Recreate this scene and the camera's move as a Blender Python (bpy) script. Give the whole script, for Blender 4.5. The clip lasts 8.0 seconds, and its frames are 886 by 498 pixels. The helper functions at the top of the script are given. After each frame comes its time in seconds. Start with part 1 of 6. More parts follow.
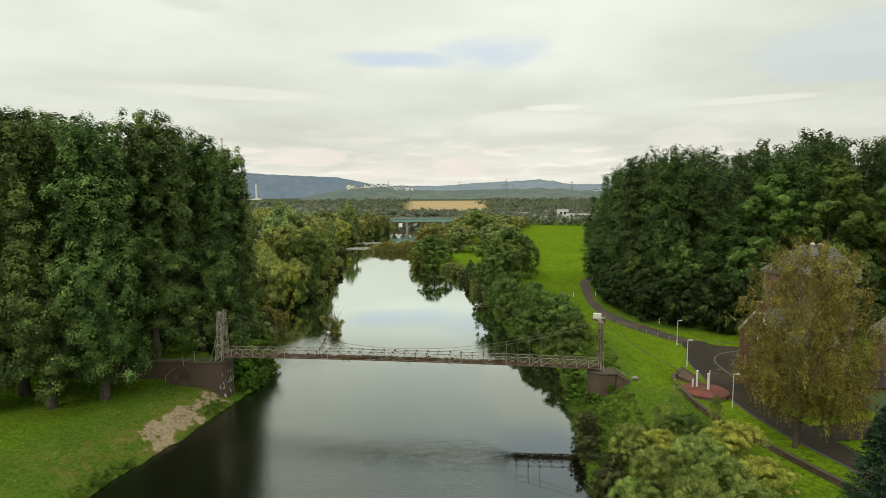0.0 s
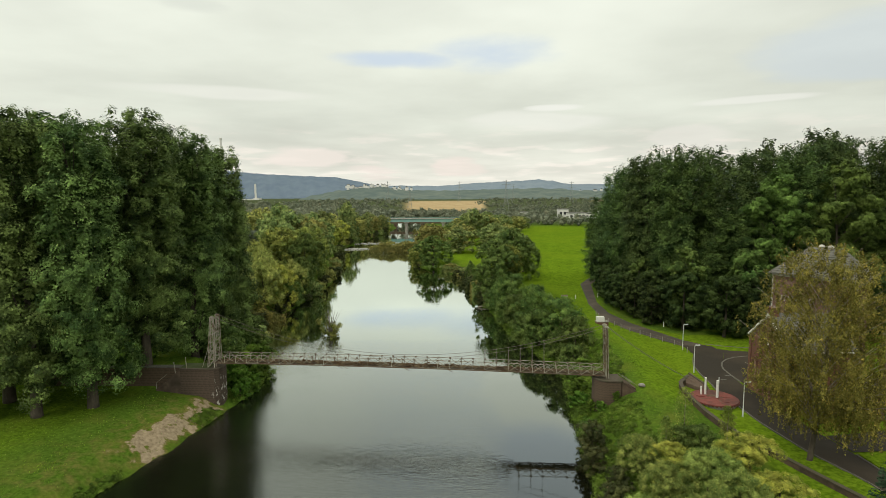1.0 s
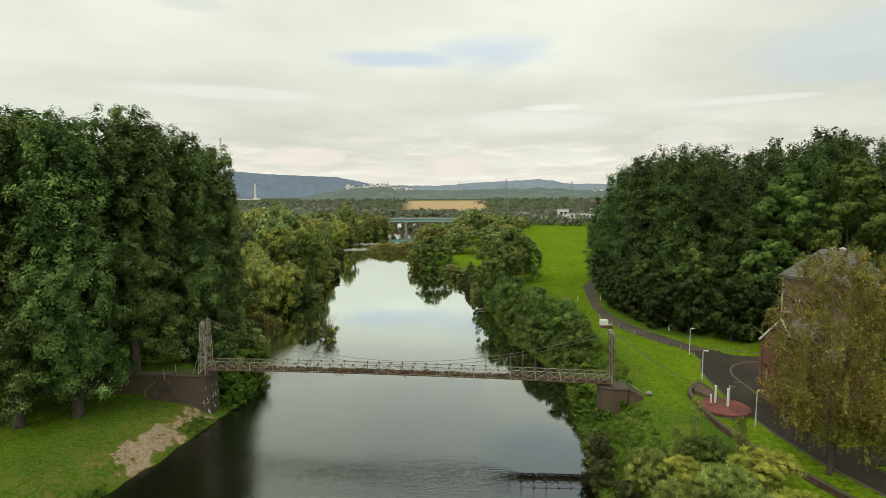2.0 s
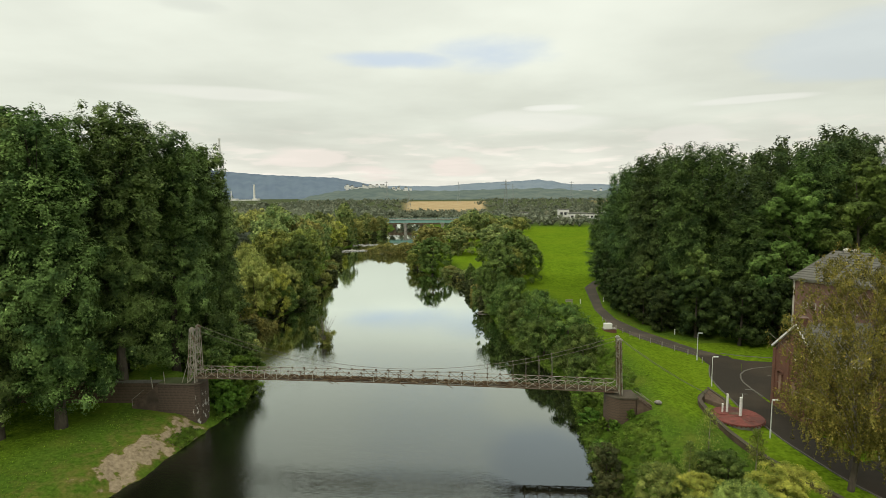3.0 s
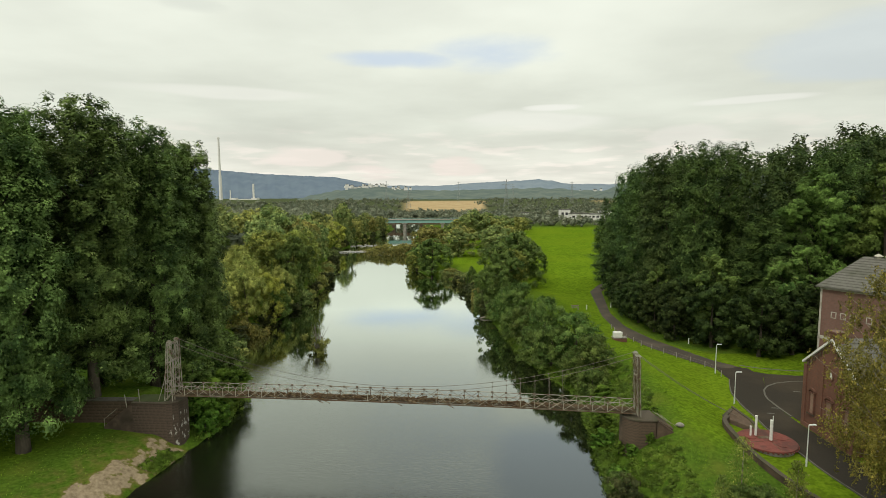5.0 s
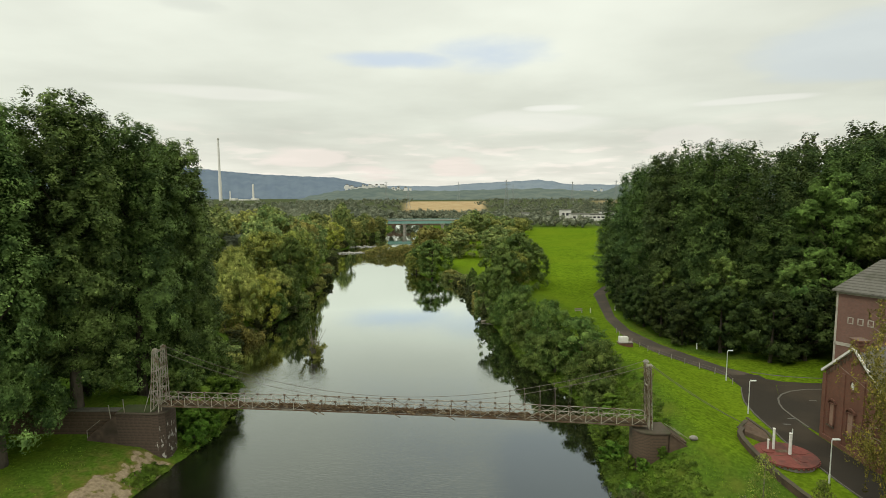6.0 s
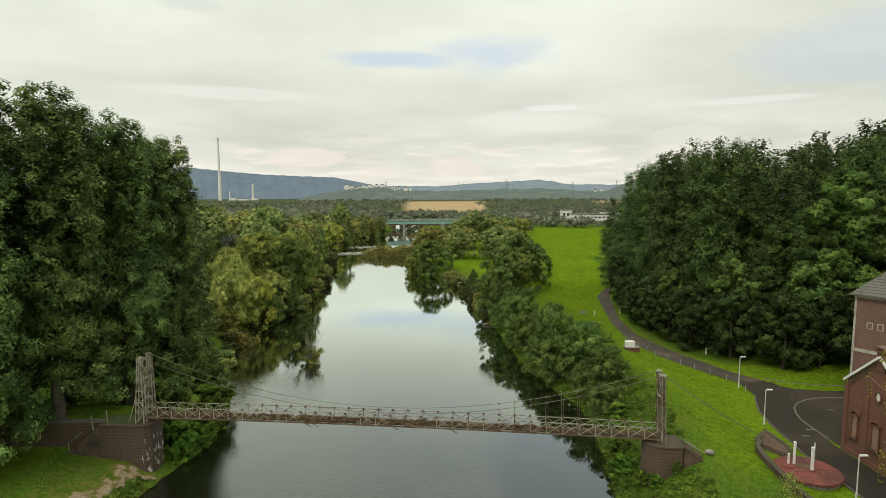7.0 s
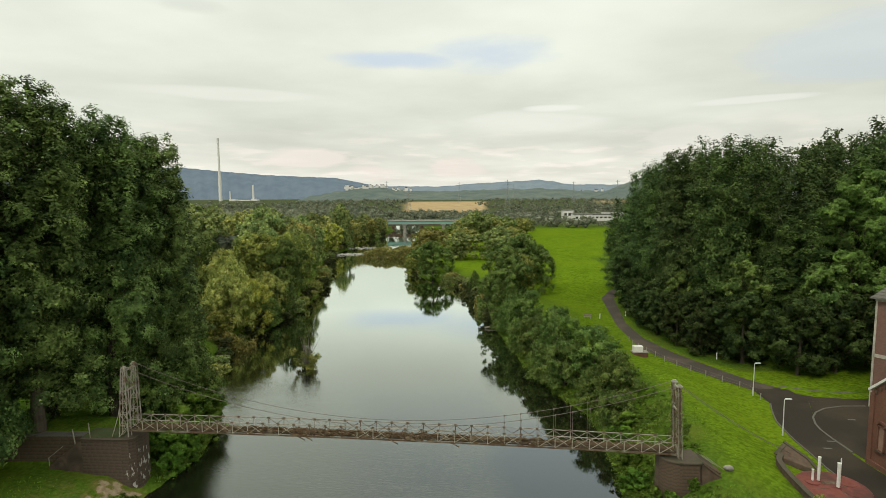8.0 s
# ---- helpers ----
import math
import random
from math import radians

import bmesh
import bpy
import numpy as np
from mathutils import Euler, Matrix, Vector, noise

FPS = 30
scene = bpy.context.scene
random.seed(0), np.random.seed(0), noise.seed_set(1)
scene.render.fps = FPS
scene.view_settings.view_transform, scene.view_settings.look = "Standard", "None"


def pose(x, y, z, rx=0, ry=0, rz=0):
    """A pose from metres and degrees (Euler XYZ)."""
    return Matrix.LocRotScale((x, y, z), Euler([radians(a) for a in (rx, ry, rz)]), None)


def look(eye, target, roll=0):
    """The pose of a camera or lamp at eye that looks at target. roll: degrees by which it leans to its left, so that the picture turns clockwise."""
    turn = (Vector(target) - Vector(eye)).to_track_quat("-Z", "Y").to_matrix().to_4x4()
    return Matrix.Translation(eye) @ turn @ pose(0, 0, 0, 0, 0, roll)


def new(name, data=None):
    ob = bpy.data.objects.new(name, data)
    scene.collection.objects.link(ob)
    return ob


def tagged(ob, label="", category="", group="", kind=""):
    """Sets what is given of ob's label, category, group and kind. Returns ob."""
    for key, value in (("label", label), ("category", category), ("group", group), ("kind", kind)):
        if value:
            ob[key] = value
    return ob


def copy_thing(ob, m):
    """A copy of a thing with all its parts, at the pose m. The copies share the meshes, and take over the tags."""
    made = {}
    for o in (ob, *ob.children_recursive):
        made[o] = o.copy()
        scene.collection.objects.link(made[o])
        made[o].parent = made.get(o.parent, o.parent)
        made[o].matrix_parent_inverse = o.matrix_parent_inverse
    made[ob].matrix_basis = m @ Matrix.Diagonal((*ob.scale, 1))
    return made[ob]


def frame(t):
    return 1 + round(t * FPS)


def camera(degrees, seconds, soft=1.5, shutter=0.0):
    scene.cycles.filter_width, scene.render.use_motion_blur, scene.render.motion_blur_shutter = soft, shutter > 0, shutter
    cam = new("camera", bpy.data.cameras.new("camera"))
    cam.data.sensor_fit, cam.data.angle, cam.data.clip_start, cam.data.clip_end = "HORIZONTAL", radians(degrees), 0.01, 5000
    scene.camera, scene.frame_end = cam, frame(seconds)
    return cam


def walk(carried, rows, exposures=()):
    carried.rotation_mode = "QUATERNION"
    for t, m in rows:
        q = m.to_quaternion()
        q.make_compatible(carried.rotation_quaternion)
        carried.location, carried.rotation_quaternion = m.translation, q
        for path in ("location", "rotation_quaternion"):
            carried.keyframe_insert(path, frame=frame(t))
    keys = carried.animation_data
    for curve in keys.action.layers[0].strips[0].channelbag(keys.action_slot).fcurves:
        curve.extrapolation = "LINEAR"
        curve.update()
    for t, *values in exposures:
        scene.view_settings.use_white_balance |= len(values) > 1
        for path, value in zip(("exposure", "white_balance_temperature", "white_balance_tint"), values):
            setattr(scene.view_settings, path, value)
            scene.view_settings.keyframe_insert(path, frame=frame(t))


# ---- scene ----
cam = camera(77.0, 8.0, soft=0.85)
PATH = [
    (0, (0.249, 0.201, 30.214), (0.221, 2.191, 30.009), -0.3),
    (0.5, (0.209, 1.371, 30.189), (0.181, 3.361, 29.986), -0.3),
    (1, (0.162, 2.807, 30.332), (0.136, 4.797, 30.127), -0.3),
    (1.5, (0.198, 4.234, 30.417), (0.172, 6.223, 30.211), -0.3),
    (3, (0.162, 8.871, 30.386), (0.138, 10.86, 30.182), -0.4),
    (3.5, (0.059, 10.304, 30.424), (0.037, 12.294, 30.221), -0.4),
    (4, (0.068, 11.976, 30.569), (0.045, 13.966, 30.363), -0.4),
    (4.5, (0.024, 13.55, 30.584), (0.001, 15.539, 30.378), -0.3),
    (6, (-0.098, 18.515, 30.524), (-0.121, 20.505, 30.32), -0.3),
    (6.5, (-0.093, 20.146, 30.532), (-0.118, 22.136, 30.327), -0.3),
    (7, (-0.239, 21.896, 30.474), (-0.262, 23.886, 30.27), -0.3),
    (7.5, (-0.294, 23.467, 30.445), (-0.319, 25.456, 30.241), -0.3),
    (8, (-0.359, 25.266, 30.396), (-0.384, 27.255, 30.193), -0.4),
]
walk(cam, [(t, look(eye, target, roll)) for t, eye, target, roll in PATH])

# ---- world, sun ----
SUN_EL, SUN_AZ = radians(48), radians(215)
world = bpy.data.worlds.new("sky")
scene.world = world
world.use_nodes = True
wt = world.node_tree
wt.nodes.clear()


def wn(kind, **kw):
    n = wt.nodes.new(kind)
    for k, v in kw.items():
        if k == "operation":
            n.operation = v
        elif k == "blend":
            n.blend_type = v
    return n


def wlink(a, b):
    wt.links.new(a, b)


def wmath(op, a, b=None, clamp=False):
    n = wn("ShaderNodeMath", operation=op)
    n.use_clamp = clamp
    for i, v in enumerate((a, b)):
        if v is None:
            continue
        if isinstance(v, (int, float)):
            n.inputs[i].default_value = v
        else:
            wlink(v, n.inputs[i])
    return n.outputs[0]


def wmix(fac, a, b):
    n = wt.nodes.new("ShaderNodeMix")
    n.data_type = "RGBA"
    for sock, v in ((n.inputs[0], fac), (n.inputs[6], a), (n.inputs[7], b)):
        if isinstance(v, (int, float)):
            sock.default_value = v
        elif isinstance(v, tuple):
            sock.default_value = (*v, 1)
        else:
            wlink(v, sock)
    return n.outputs[2]


def wrange(v, a, b, c=0.0, d=1.0):
    n = wt.nodes.new("ShaderNodeMapRange")
    n.interpolation_type = "SMOOTHSTEP"
    wlink(v, n.inputs[0])
    for i, x in enumerate((a, b, c, d)):
        n.inputs[i + 1].default_value = x
    return n.outputs[0]


sky = wt.nodes.new("ShaderNodeTexSky")
sky.sky_type = "NISHITA"
sky.sun_disc = False
sky.sun_elevation = SUN_EL
sky.sun_rotation = SUN_AZ
sky.air_density, sky.dust_density = 1.0, 2.0
coord = wt.nodes.new("ShaderNodeTexCoord")
sep = wt.nodes.new("ShaderNodeSeparateXYZ")
wlink(coord.outputs["Generated"], sep.inputs[0])
X, Y, Z = sep.outputs
zz = wmath("ADD", wmath("MAXIMUM", Z, 0.0), 0.10)
comb = wt.nodes.new("ShaderNodeCombineXYZ")
wlink(wmath("DIVIDE", X, zz), comb.inputs[0])
wlink(wmath("DIVIDE", Y, zz), comb.inputs[1])


def wnoise(scale, detail, vec, off=0.0):
    n = wt.nodes.new("ShaderNodeTexNoise")
    n.inputs["Scale"].default_value, n.inputs["Detail"].default_value = scale, detail
    m = wt.nodes.new("ShaderNodeMapping")
    m.inputs["Location"].default_value = (off, off * 0.7, 0)
    wlink(vec, m.inputs[0])
    wlink(m.outputs[0], n.inputs["Vector"])
    return n.outputs[0]


streak = wnoise(0.9, 6, comb.outputs[0], 3.1)
broad = wnoise(0.33, 4, comb.outputs[0], 8.4)
high = wrange(Z, 0.0, 0.45)
cloud = wmix(high, (0.725, 0.755, 0.655), (0.88, 0.915, 0.805))
cloud = wmix(wrange(Z, 0.01, 0.13), (0.795, 0.785, 0.69), cloud)
heap = wmath("MULTIPLY", wrange(wnoise(1.9, 5, comb.outputs[0], 1.3), 0.50, 0.66), wmath("MULTIPLY", wrange(Z, 0.0, 0.03), wrange(Z, 0.06, 0.14, 1.0, 0.0)))
cloud = wmix(wmath("MULTIPLY", heap, 0.8), cloud, (0.92, 0.87, 0.775))
shade = wrange(streak, 0.25, 0.75, 0.90, 1.09)
shade2 = wrange(broad, 0.3, 0.7, 0.96, 1.07)
zenith = wrange(Z, 0.3, 1.0, 1.0, 1.9)
lum = wmath("MULTIPLY", wmath("MULTIPLY", wmath("MULTIPLY", shade, shade2), zenith), wrange(X, 0.15, 0.6, 1.0, 0.87))
vm = wt.nodes.new("ShaderNodeVectorMath")
vm.operation = "SCALE"
wlink(cloud, vm.inputs[0])
wlink(lum, vm.inputs["Scale"])


def gap(cx, cz, wx, wz, ragged=5.0):
    """A soft thin spot in the cloud, seen to the north."""
    dx = wmath("DIVIDE", wmath("SUBTRACT", X, cx), wx)
    dz = wmath("DIVIDE", wmath("SUBTRACT", Z, cz), wz)
    r = wmath("ADD", wmath("MULTIPLY", dx, dx), wmath("MULTIPLY", dz, dz))
    r = wmath("ADD", r, wmath("MULTIPLY", wmath("SUBTRACT", streak, 0.5), ragged))
    return wmath("MULTIPLY", wrange(r, 0.2, 1.3, 1.0, 0.0), wrange(Y, 0.0, 0.3))


blue = wmath("MAXIMUM", wmath("MAXIMUM", gap(0.085, 0.232, 0.16, 0.034, 4.0), gap(-0.07, 0.222, 0.15, 0.018, 4.0)), wmath("MAXIMUM", wmath("MULTIPLY", gap(0.60, 0.20, 0.15, 0.045), 0.45), wmath("MULTIPLY", gap(0.16, 0.47, 0.26, 0.075), 0.8)))
skyv = wt.nodes.new("ShaderNodeVectorMath")
skyv.operation = "SCALE"
wlink(sky.outputs[0], skyv.inputs[0])
skyv.inputs["Scale"].default_value = 0.10
veil = wmix(0.88, skyv.outputs[0], (0.66, 0.76, 0.87))
final = wmix(wmath("MULTIPLY", blue, 0.85), vm.outputs[0], veil)
# bright streaks and small heaped clouds over the valley
for px, pz, wx, wz, tone, amount in ((0.445, 0.137, 0.095, 0.006, (0.93, 0.925, 0.86), 0.5), (0.19, 0.141, 0.05, 0.006, (0.93, 0.93, 0.86), 0.7), (0.15, 0.118, 0.13, 0.018, (0.90, 0.905, 0.82), 0.6), (0.395, 0.084, 0.055, 0.024, (0.90, 0.86, 0.79), 0.42), (0.015, 0.044, 0.045, 0.022, (0.92, 0.81, 0.73), 0.6), (-0.255, 0.060, 0.06, 0.016, (0.93, 0.84, 0.76), 0.7), (-0.13, 0.035, 0.05, 0.012, (0.91, 0.80, 0.73), 0.6), (-0.40, 0.285, 0.055, 0.014, (0.68, 0.71, 0.64), 0.5), (-0.34, 0.16, 0.16, 0.010, (0.90, 0.90, 0.82), 0.5)):
    final = wmix(wmath("MULTIPLY", gap(px, pz, wx, wz), amount), final, tone)
bg = wt.nodes.new("ShaderNodeBackground")
wlink(final, bg.inputs[0])
bg.inputs[1].default_value = 1.0
wout = wt.nodes.new("ShaderNodeOutputWorld")
wlink(bg.outputs[0], wout.inputs[0])

sun = new("sun", bpy.data.lights.new("sun", "SUN"))
sun.data.energy, sun.data.angle, sun.data.color = 1.5, radians(14), (1.0, 0.94, 0.84)
sun.matrix_world = look((0, 0, 100), (0 - 100 * math.sin(SUN_AZ) * math.cos(SUN_EL), 0 - 100 * math.cos(SUN_AZ) * math.cos(SUN_EL), 100 - 100 * math.sin(SUN_EL)))

# ---- materials ----


def node_mat(name):
    m = bpy.data.materials.new(name)
    m.use_nodes = True
    t = m.node_tree
    return m, t, t.nodes["Principled BSDF"]


def n_noise(t, scale, detail=4.0, coord="Object", stretch=None):
    tc = t.nodes.new("ShaderNodeTexCoord")
    n = t.nodes.new("ShaderNodeTexNoise")
    n.inputs["Scale"].default_value, n.inputs["Detail"].default_value = scale, detail
    src = tc.outputs[coord]
    if stretch:
        mp = t.nodes.new("ShaderNodeMapping")
        mp.inputs["Scale"].default_value = stretch
        t.links.new(src, mp.inputs[0])
        src = mp.outputs[0]
    t.links.new(src, n.inputs["Vector"])
    return n.outputs[0]


def n_range(t, v, a, b, c=0.0, d=1.0):
    n = t.nodes.new("ShaderNodeMapRange")
    t.links.new(v, n.inputs[0])
    for i, x in enumerate((a, b, c, d)):
        n.inputs[i + 1].default_value = x
    return n.outputs[0]


def n_mix(t, fac, a, b, blend="MIX"):
    n = t.nodes.new("ShaderNodeMix")
    n.data_type, n.blend_type = "RGBA", blend
    for sock, v in ((n.inputs[0], fac), (n.inputs[6], a), (n.inputs[7], b)):
        if isinstance(v, (int, float)):
            sock.default_value = v
        elif isinstance(v, tuple):
            sock.default_value = (*v, 1)
        else:
            t.links.new(v, sock)
    return n.outputs[2]


def n_bump(t, b, height, strength, distance=0.05):
    n = t.nodes.new("ShaderNodeBump")
    n.inputs["Strength"].default_value, n.inputs["Distance"].default_value = strength, distance
    t.links.new(height, n.inputs["Height"])
    t.links.new(n.outputs[0], b.inputs["Normal"])


def surface(name, c1, c2, c3=None, fine=8.0, coarse=0.6, rough=0.85, metal=0.0, bump=0.4, spread=0.5, streaks=None):
    """A worn surface: two tones in a fine grain, stains of a third at a coarser scale, fine relief."""
    m, t, b = node_mat(name)
    f = n_noise(t, fine, 5, stretch=streaks)
    col = n_mix(t, n_range(t, f, 0.5 - spread / 2, 0.5 + spread / 2), c1, c2)
    if c3:
        col = n_mix(t, n_range(t, n_noise(t, coarse, 4), 0.48, 0.68), col, c3)
    t.links.new(col, b.inputs["Base Color"])
    b.inputs["Roughness"].default_value, b.inputs["Metallic"].default_value = rough, metal
    b.inputs["Specular IOR Level"].default_value = 0.18 if rough > 0.65 else 0.5
    if bump:
        n_bump(t, b, f, bump)
    return m


def leaf_mat(name, dark, light, other, clump=0.38, trans=0.18, share=0.07):
    """Foliage: tone by leaf, by tuft, by bough and by tree, with some light through the blade."""
    m, t, b = node_mat(name)
    geo = t.nodes.new("ShaderNodeNewGeometry")
    info = t.nodes.new("ShaderNodeObjectInfo")
    isl = geo.outputs["Random Per Island"]
    col = n_mix(t, n_range(t, n_noise(t, clump, 4), 0.41, 0.60), dark, light)
    col = n_mix(t, n_range(t, isl, 1 - share, 1.0, 0.0, 0.9), col, other)
    val = t.nodes.new("ShaderNodeHueSaturation")
    t.links.new(col, val.inputs["Color"])
    mul = t.nodes.new("ShaderNodeMath")
    mul.operation = "MULTIPLY"
    tuft = t.nodes.new("ShaderNodeMath")
    tuft.operation = "MULTIPLY"
    t.links.new(n_range(t, isl, 0, 1, 0.86, 1.14), tuft.inputs[0])
    t.links.new(n_range(t, n_noise(t, 1.15, 2), 0.36, 0.64, 0.62, 1.38), tuft.inputs[1])
    t.links.new(tuft.outputs[0], mul.inputs[0])
    t.links.new(n_range(t, info.outputs["Random"], 0, 1, 0.8, 1.2), mul.inputs[1])
    t.links.new(mul.outputs[0], val.inputs["Value"])
    t.links.new(n_range(t, info.outputs["Random"], 0, 1, 0.485, 0.515), val.inputs["Hue"])
    t.links.new(val.outputs[0], b.inputs["Base Color"])
    b.inputs["Roughness"].default_value = 0.7
    b.inputs["Specular IOR Level"].default_value = 0.08
    tr = t.nodes.new("ShaderNodeBsdfTranslucent")
    t.links.new(val.outputs[0], tr.inputs[0])
    mx = t.nodes.new("ShaderNodeMixShader")
    mx.inputs[0].default_value = trans
    t.links.new(b.outputs[0], mx.inputs[1])
    t.links.new(tr.outputs[0], mx.inputs[2])
    t.links.new(mx.outputs[0], t.nodes["Material Output"].inputs["Surface"])
    return m


POPLAR = leaf_mat("poplar_leaves", (0.043, 0.075, 0.022), (0.167, 0.246, 0.068), (0.222, 0.288, 0.091))
GROVE = leaf_mat("grove_leaves", (0.036, 0.064, 0.020), (0.098, 0.145, 0.042), (0.14, 0.18, 0.06))
BROAD = leaf_mat("broad_leaves", (0.028, 0.051, 0.014), (0.091, 0.136, 0.034), (0.123, 0.161, 0.049))
ROBINIA = leaf_mat("light_green_leaves", (0.060, 0.096, 0.020), (0.116, 0.170, 0.036), (0.140, 0.180, 0.048))
OLIVE = leaf_mat("olive_leaves", (0.102, 0.130, 0.027), (0.249, 0.269, 0.057), (0.337, 0.300, 0.069))
OLIVE_LIGHT = leaf_mat("pale_olive_leaves", (0.149, 0.183, 0.042), (0.344, 0.362, 0.095), (0.425, 0.392, 0.106))
WILLOW = leaf_mat("willow_leaves", (0.085, 0.130, 0.026), (0.265, 0.325, 0.078), (0.36, 0.38, 0.10), share=0.14)
YELLOW = leaf_mat("yellowing_leaves", (0.185, 0.215, 0.036), (0.330, 0.335, 0.058), (0.44, 0.39, 0.06), share=0.15)
BIRCH = leaf_mat("birch_leaves", (0.080, 0.070, 0.016), (0.178, 0.148, 0.034), (0.26, 0.18, 0.04), share=0.2)
SPRUCE = leaf_mat("spruce_needles", (0.016, 0.036, 0.020), (0.034, 0.066, 0.034), (0.05, 0.09, 0.045), trans=0.08)
# leaf colour lowered to carry the deep shade at the grove's foot
MAPLE = leaf_mat("shaded_maple_leaves", (0.015, 0.028, 0.008), (0.056, 0.083, 0.022), (0.076, 0.102, 0.030))
ELDER = leaf_mat("dark_brownish_leaves", (0.040, 0.050, 0.018), (0.085, 0.092, 0.030), (0.13, 0.10, 0.045))
WEED = leaf_mat("weed_leaves", (0.055, 0.108, 0.012), (0.112, 0.190, 0.024), (0.15, 0.18, 0.045))
BUSH = leaf_mat("bush_leaves", (0.052, 0.088, 0.020), (0.124, 0.174, 0.040), (0.170, 0.184, 0.052))
TUFT = leaf_mat("grass_blades", (0.085, 0.150, 0.010), (0.145, 0.228, 0.018), (0.17, 0.21, 0.045))
REED = leaf_mat("reed_leaves", (0.10, 0.095, 0.030), (0.185, 0.150, 0.045), (0.24, 0.18, 0.05))
CREEPER = leaf_mat("dead_creeper", (0.055, 0.036, 0.022), (0.125, 0.080, 0.048), (0.21, 0.185, 0.13), share=0.25)
# aerial haze mixed into the leaf colour, extra translucence to even out shading
HAZED_WOOD = leaf_mat("haze_tinted_wood_leaves", (0.150, 0.172, 0.122), (0.225, 0.242, 0.166), (0.23, 0.21, 0.13), clump=0.05, trans=0.4)
# paler copies of the bank leaves, the haze of distance put into their colour
OLIVE_FAR = leaf_mat("haze_tinted_olive_leaves", (0.146, 0.160, 0.044), (0.323, 0.311, 0.083), (0.394, 0.336, 0.100))
BUSH_FAR = leaf_mat("haze_tinted_green_leaves", (0.099, 0.140, 0.043), (0.245, 0.281, 0.088), (0.320, 0.312, 0.099))
BARK = surface("bark", (0.048, 0.040, 0.029), (0.090, 0.074, 0.055), (0.032, 0.028, 0.02), fine=5, streaks=(1, 1, 0.25))
BIRCH_BARK = surface("birch_bark", (0.33, 0.29, 0.235), (0.17, 0.145, 0.11), (0.07, 0.058, 0.045), fine=4, coarse=1.5, streaks=(1, 1, 2.5))
DEADWOOD = surface("dead_wood", (0.15, 0.125, 0.10), (0.24, 0.21, 0.17), fine=6)
DRIFT = surface("brown_driftwood", (0.045, 0.027, 0.013), (0.100, 0.062, 0.030), (0.19, 0.15, 0.095), fine=3, coarse=1.6)
PAINT_IRON = surface("weathered_grey_paint", (0.31, 0.295, 0.24), (0.20, 0.185, 0.145), (0.12, 0.08, 0.048), fine=9, coarse=1.1, rough=0.7, bump=0.2)
RUST = surface("rusty_iron", (0.062, 0.038, 0.023), (0.105, 0.070, 0.044), (0.15, 0.135, 0.10), fine=7, coarse=0.9, rough=0.85)
CABLE = surface("old_cable", (0.115, 0.10, 0.08), (0.16, 0.142, 0.115), fine=10, rough=0.7, bump=0.1)
DECK = surface("rotten_deck_wood", (0.055, 0.036, 0.018), (0.092, 0.060, 0.029), (0.035, 0.026, 0.014), fine=5, coarse=0.8)
STONE = surface("dark_quarry_stone", (0.066, 0.045, 0.031), (0.112, 0.079, 0.055), (0.044, 0.037, 0.023), fine=2.2, coarse=0.5, bump=0.6)
COPING = surface("stone_coping", (0.082, 0.067, 0.049), (0.060, 0.049, 0.037), (0.052, 0.050, 0.028), fine=6, coarse=0.8)



def limed_stone():
    """Quarry stone with old white lime runs round the river corner of the pier."""
    m = surface("limed_quarry_stone", (0.050, 0.036, 0.027), (0.094, 0.067, 0.050), (0.036, 0.030, 0.021), fine=2.4, coarse=0.6, bump=0.8)
    t = m.node_tree
    b = t.nodes["Principled BSDF"]
    base = b.inputs["Base Color"].links[0].from_socket
    g = t.nodes.new("ShaderNodeNewGeometry")
    mp = t.nodes.new("ShaderNodeMapping")
    mp.inputs["Scale"].default_value = (3.4, 3.4, 1.3)
    t.links.new(g.outputs["Position"], mp.inputs[0])
    n = t.nodes.new("ShaderNodeTexNoise")
    n.inputs["Scale"].default_value, n.inputs["Detail"].default_value = 1.0, 6
    t.links.new(mp.outputs[0], n.inputs["Vector"])
    sp = t.nodes.new("ShaderNodeSeparateXYZ")
    t.links.new(g.outputs["Position"], sp.inputs[0])
    def times(a, c):
        x = t.nodes.new("ShaderNodeMath")
        x.operation = "MULTIPLY"
        t.links.new(a, x.inputs[0])
        t.links.new(c, x.inputs[1])
        return x.outputs[0]
    where = times(n_range(t, sp.outputs[0], -35.6, -34.0, 0, 0.2), n_range(t, sp.outputs[2], 4.6, 2.6, 0.3, 1.0))
    ad = t.nodes.new("ShaderNodeMath")
    ad.operation = "ADD"
    t.links.new(n.outputs[0], ad.inputs[0])
    t.links.new(where, ad.inputs[1])
    t.links.new(n_mix(t, n_range(t, ad.outputs[0], 0.765, 0.81), base, (0.34, 0.325, 0.30)), b.inputs["Base Color"])
    return m


PIER_STONE = limed_stone()
ASPHALT = surface("asphalt", (0.022, 0.0180, 0.0130), (0.031, 0.0255, 0.0185), (0.044, 0.034, 0.023), fine=22, coarse=0.13, rough=0.9, bump=0.15)
TRACK = surface("path_asphalt", (0.042, 0.035, 0.027), (0.058, 0.048, 0.037), (0.078, 0.062, 0.046), fine=16, coarse=0.25, rough=0.9, bump=0.15)
KERB = surface("kerb_concrete", (0.090, 0.084, 0.070), (0.125, 0.116, 0.098), (0.07, 0.066, 0.052), fine=10, coarse=1.0)
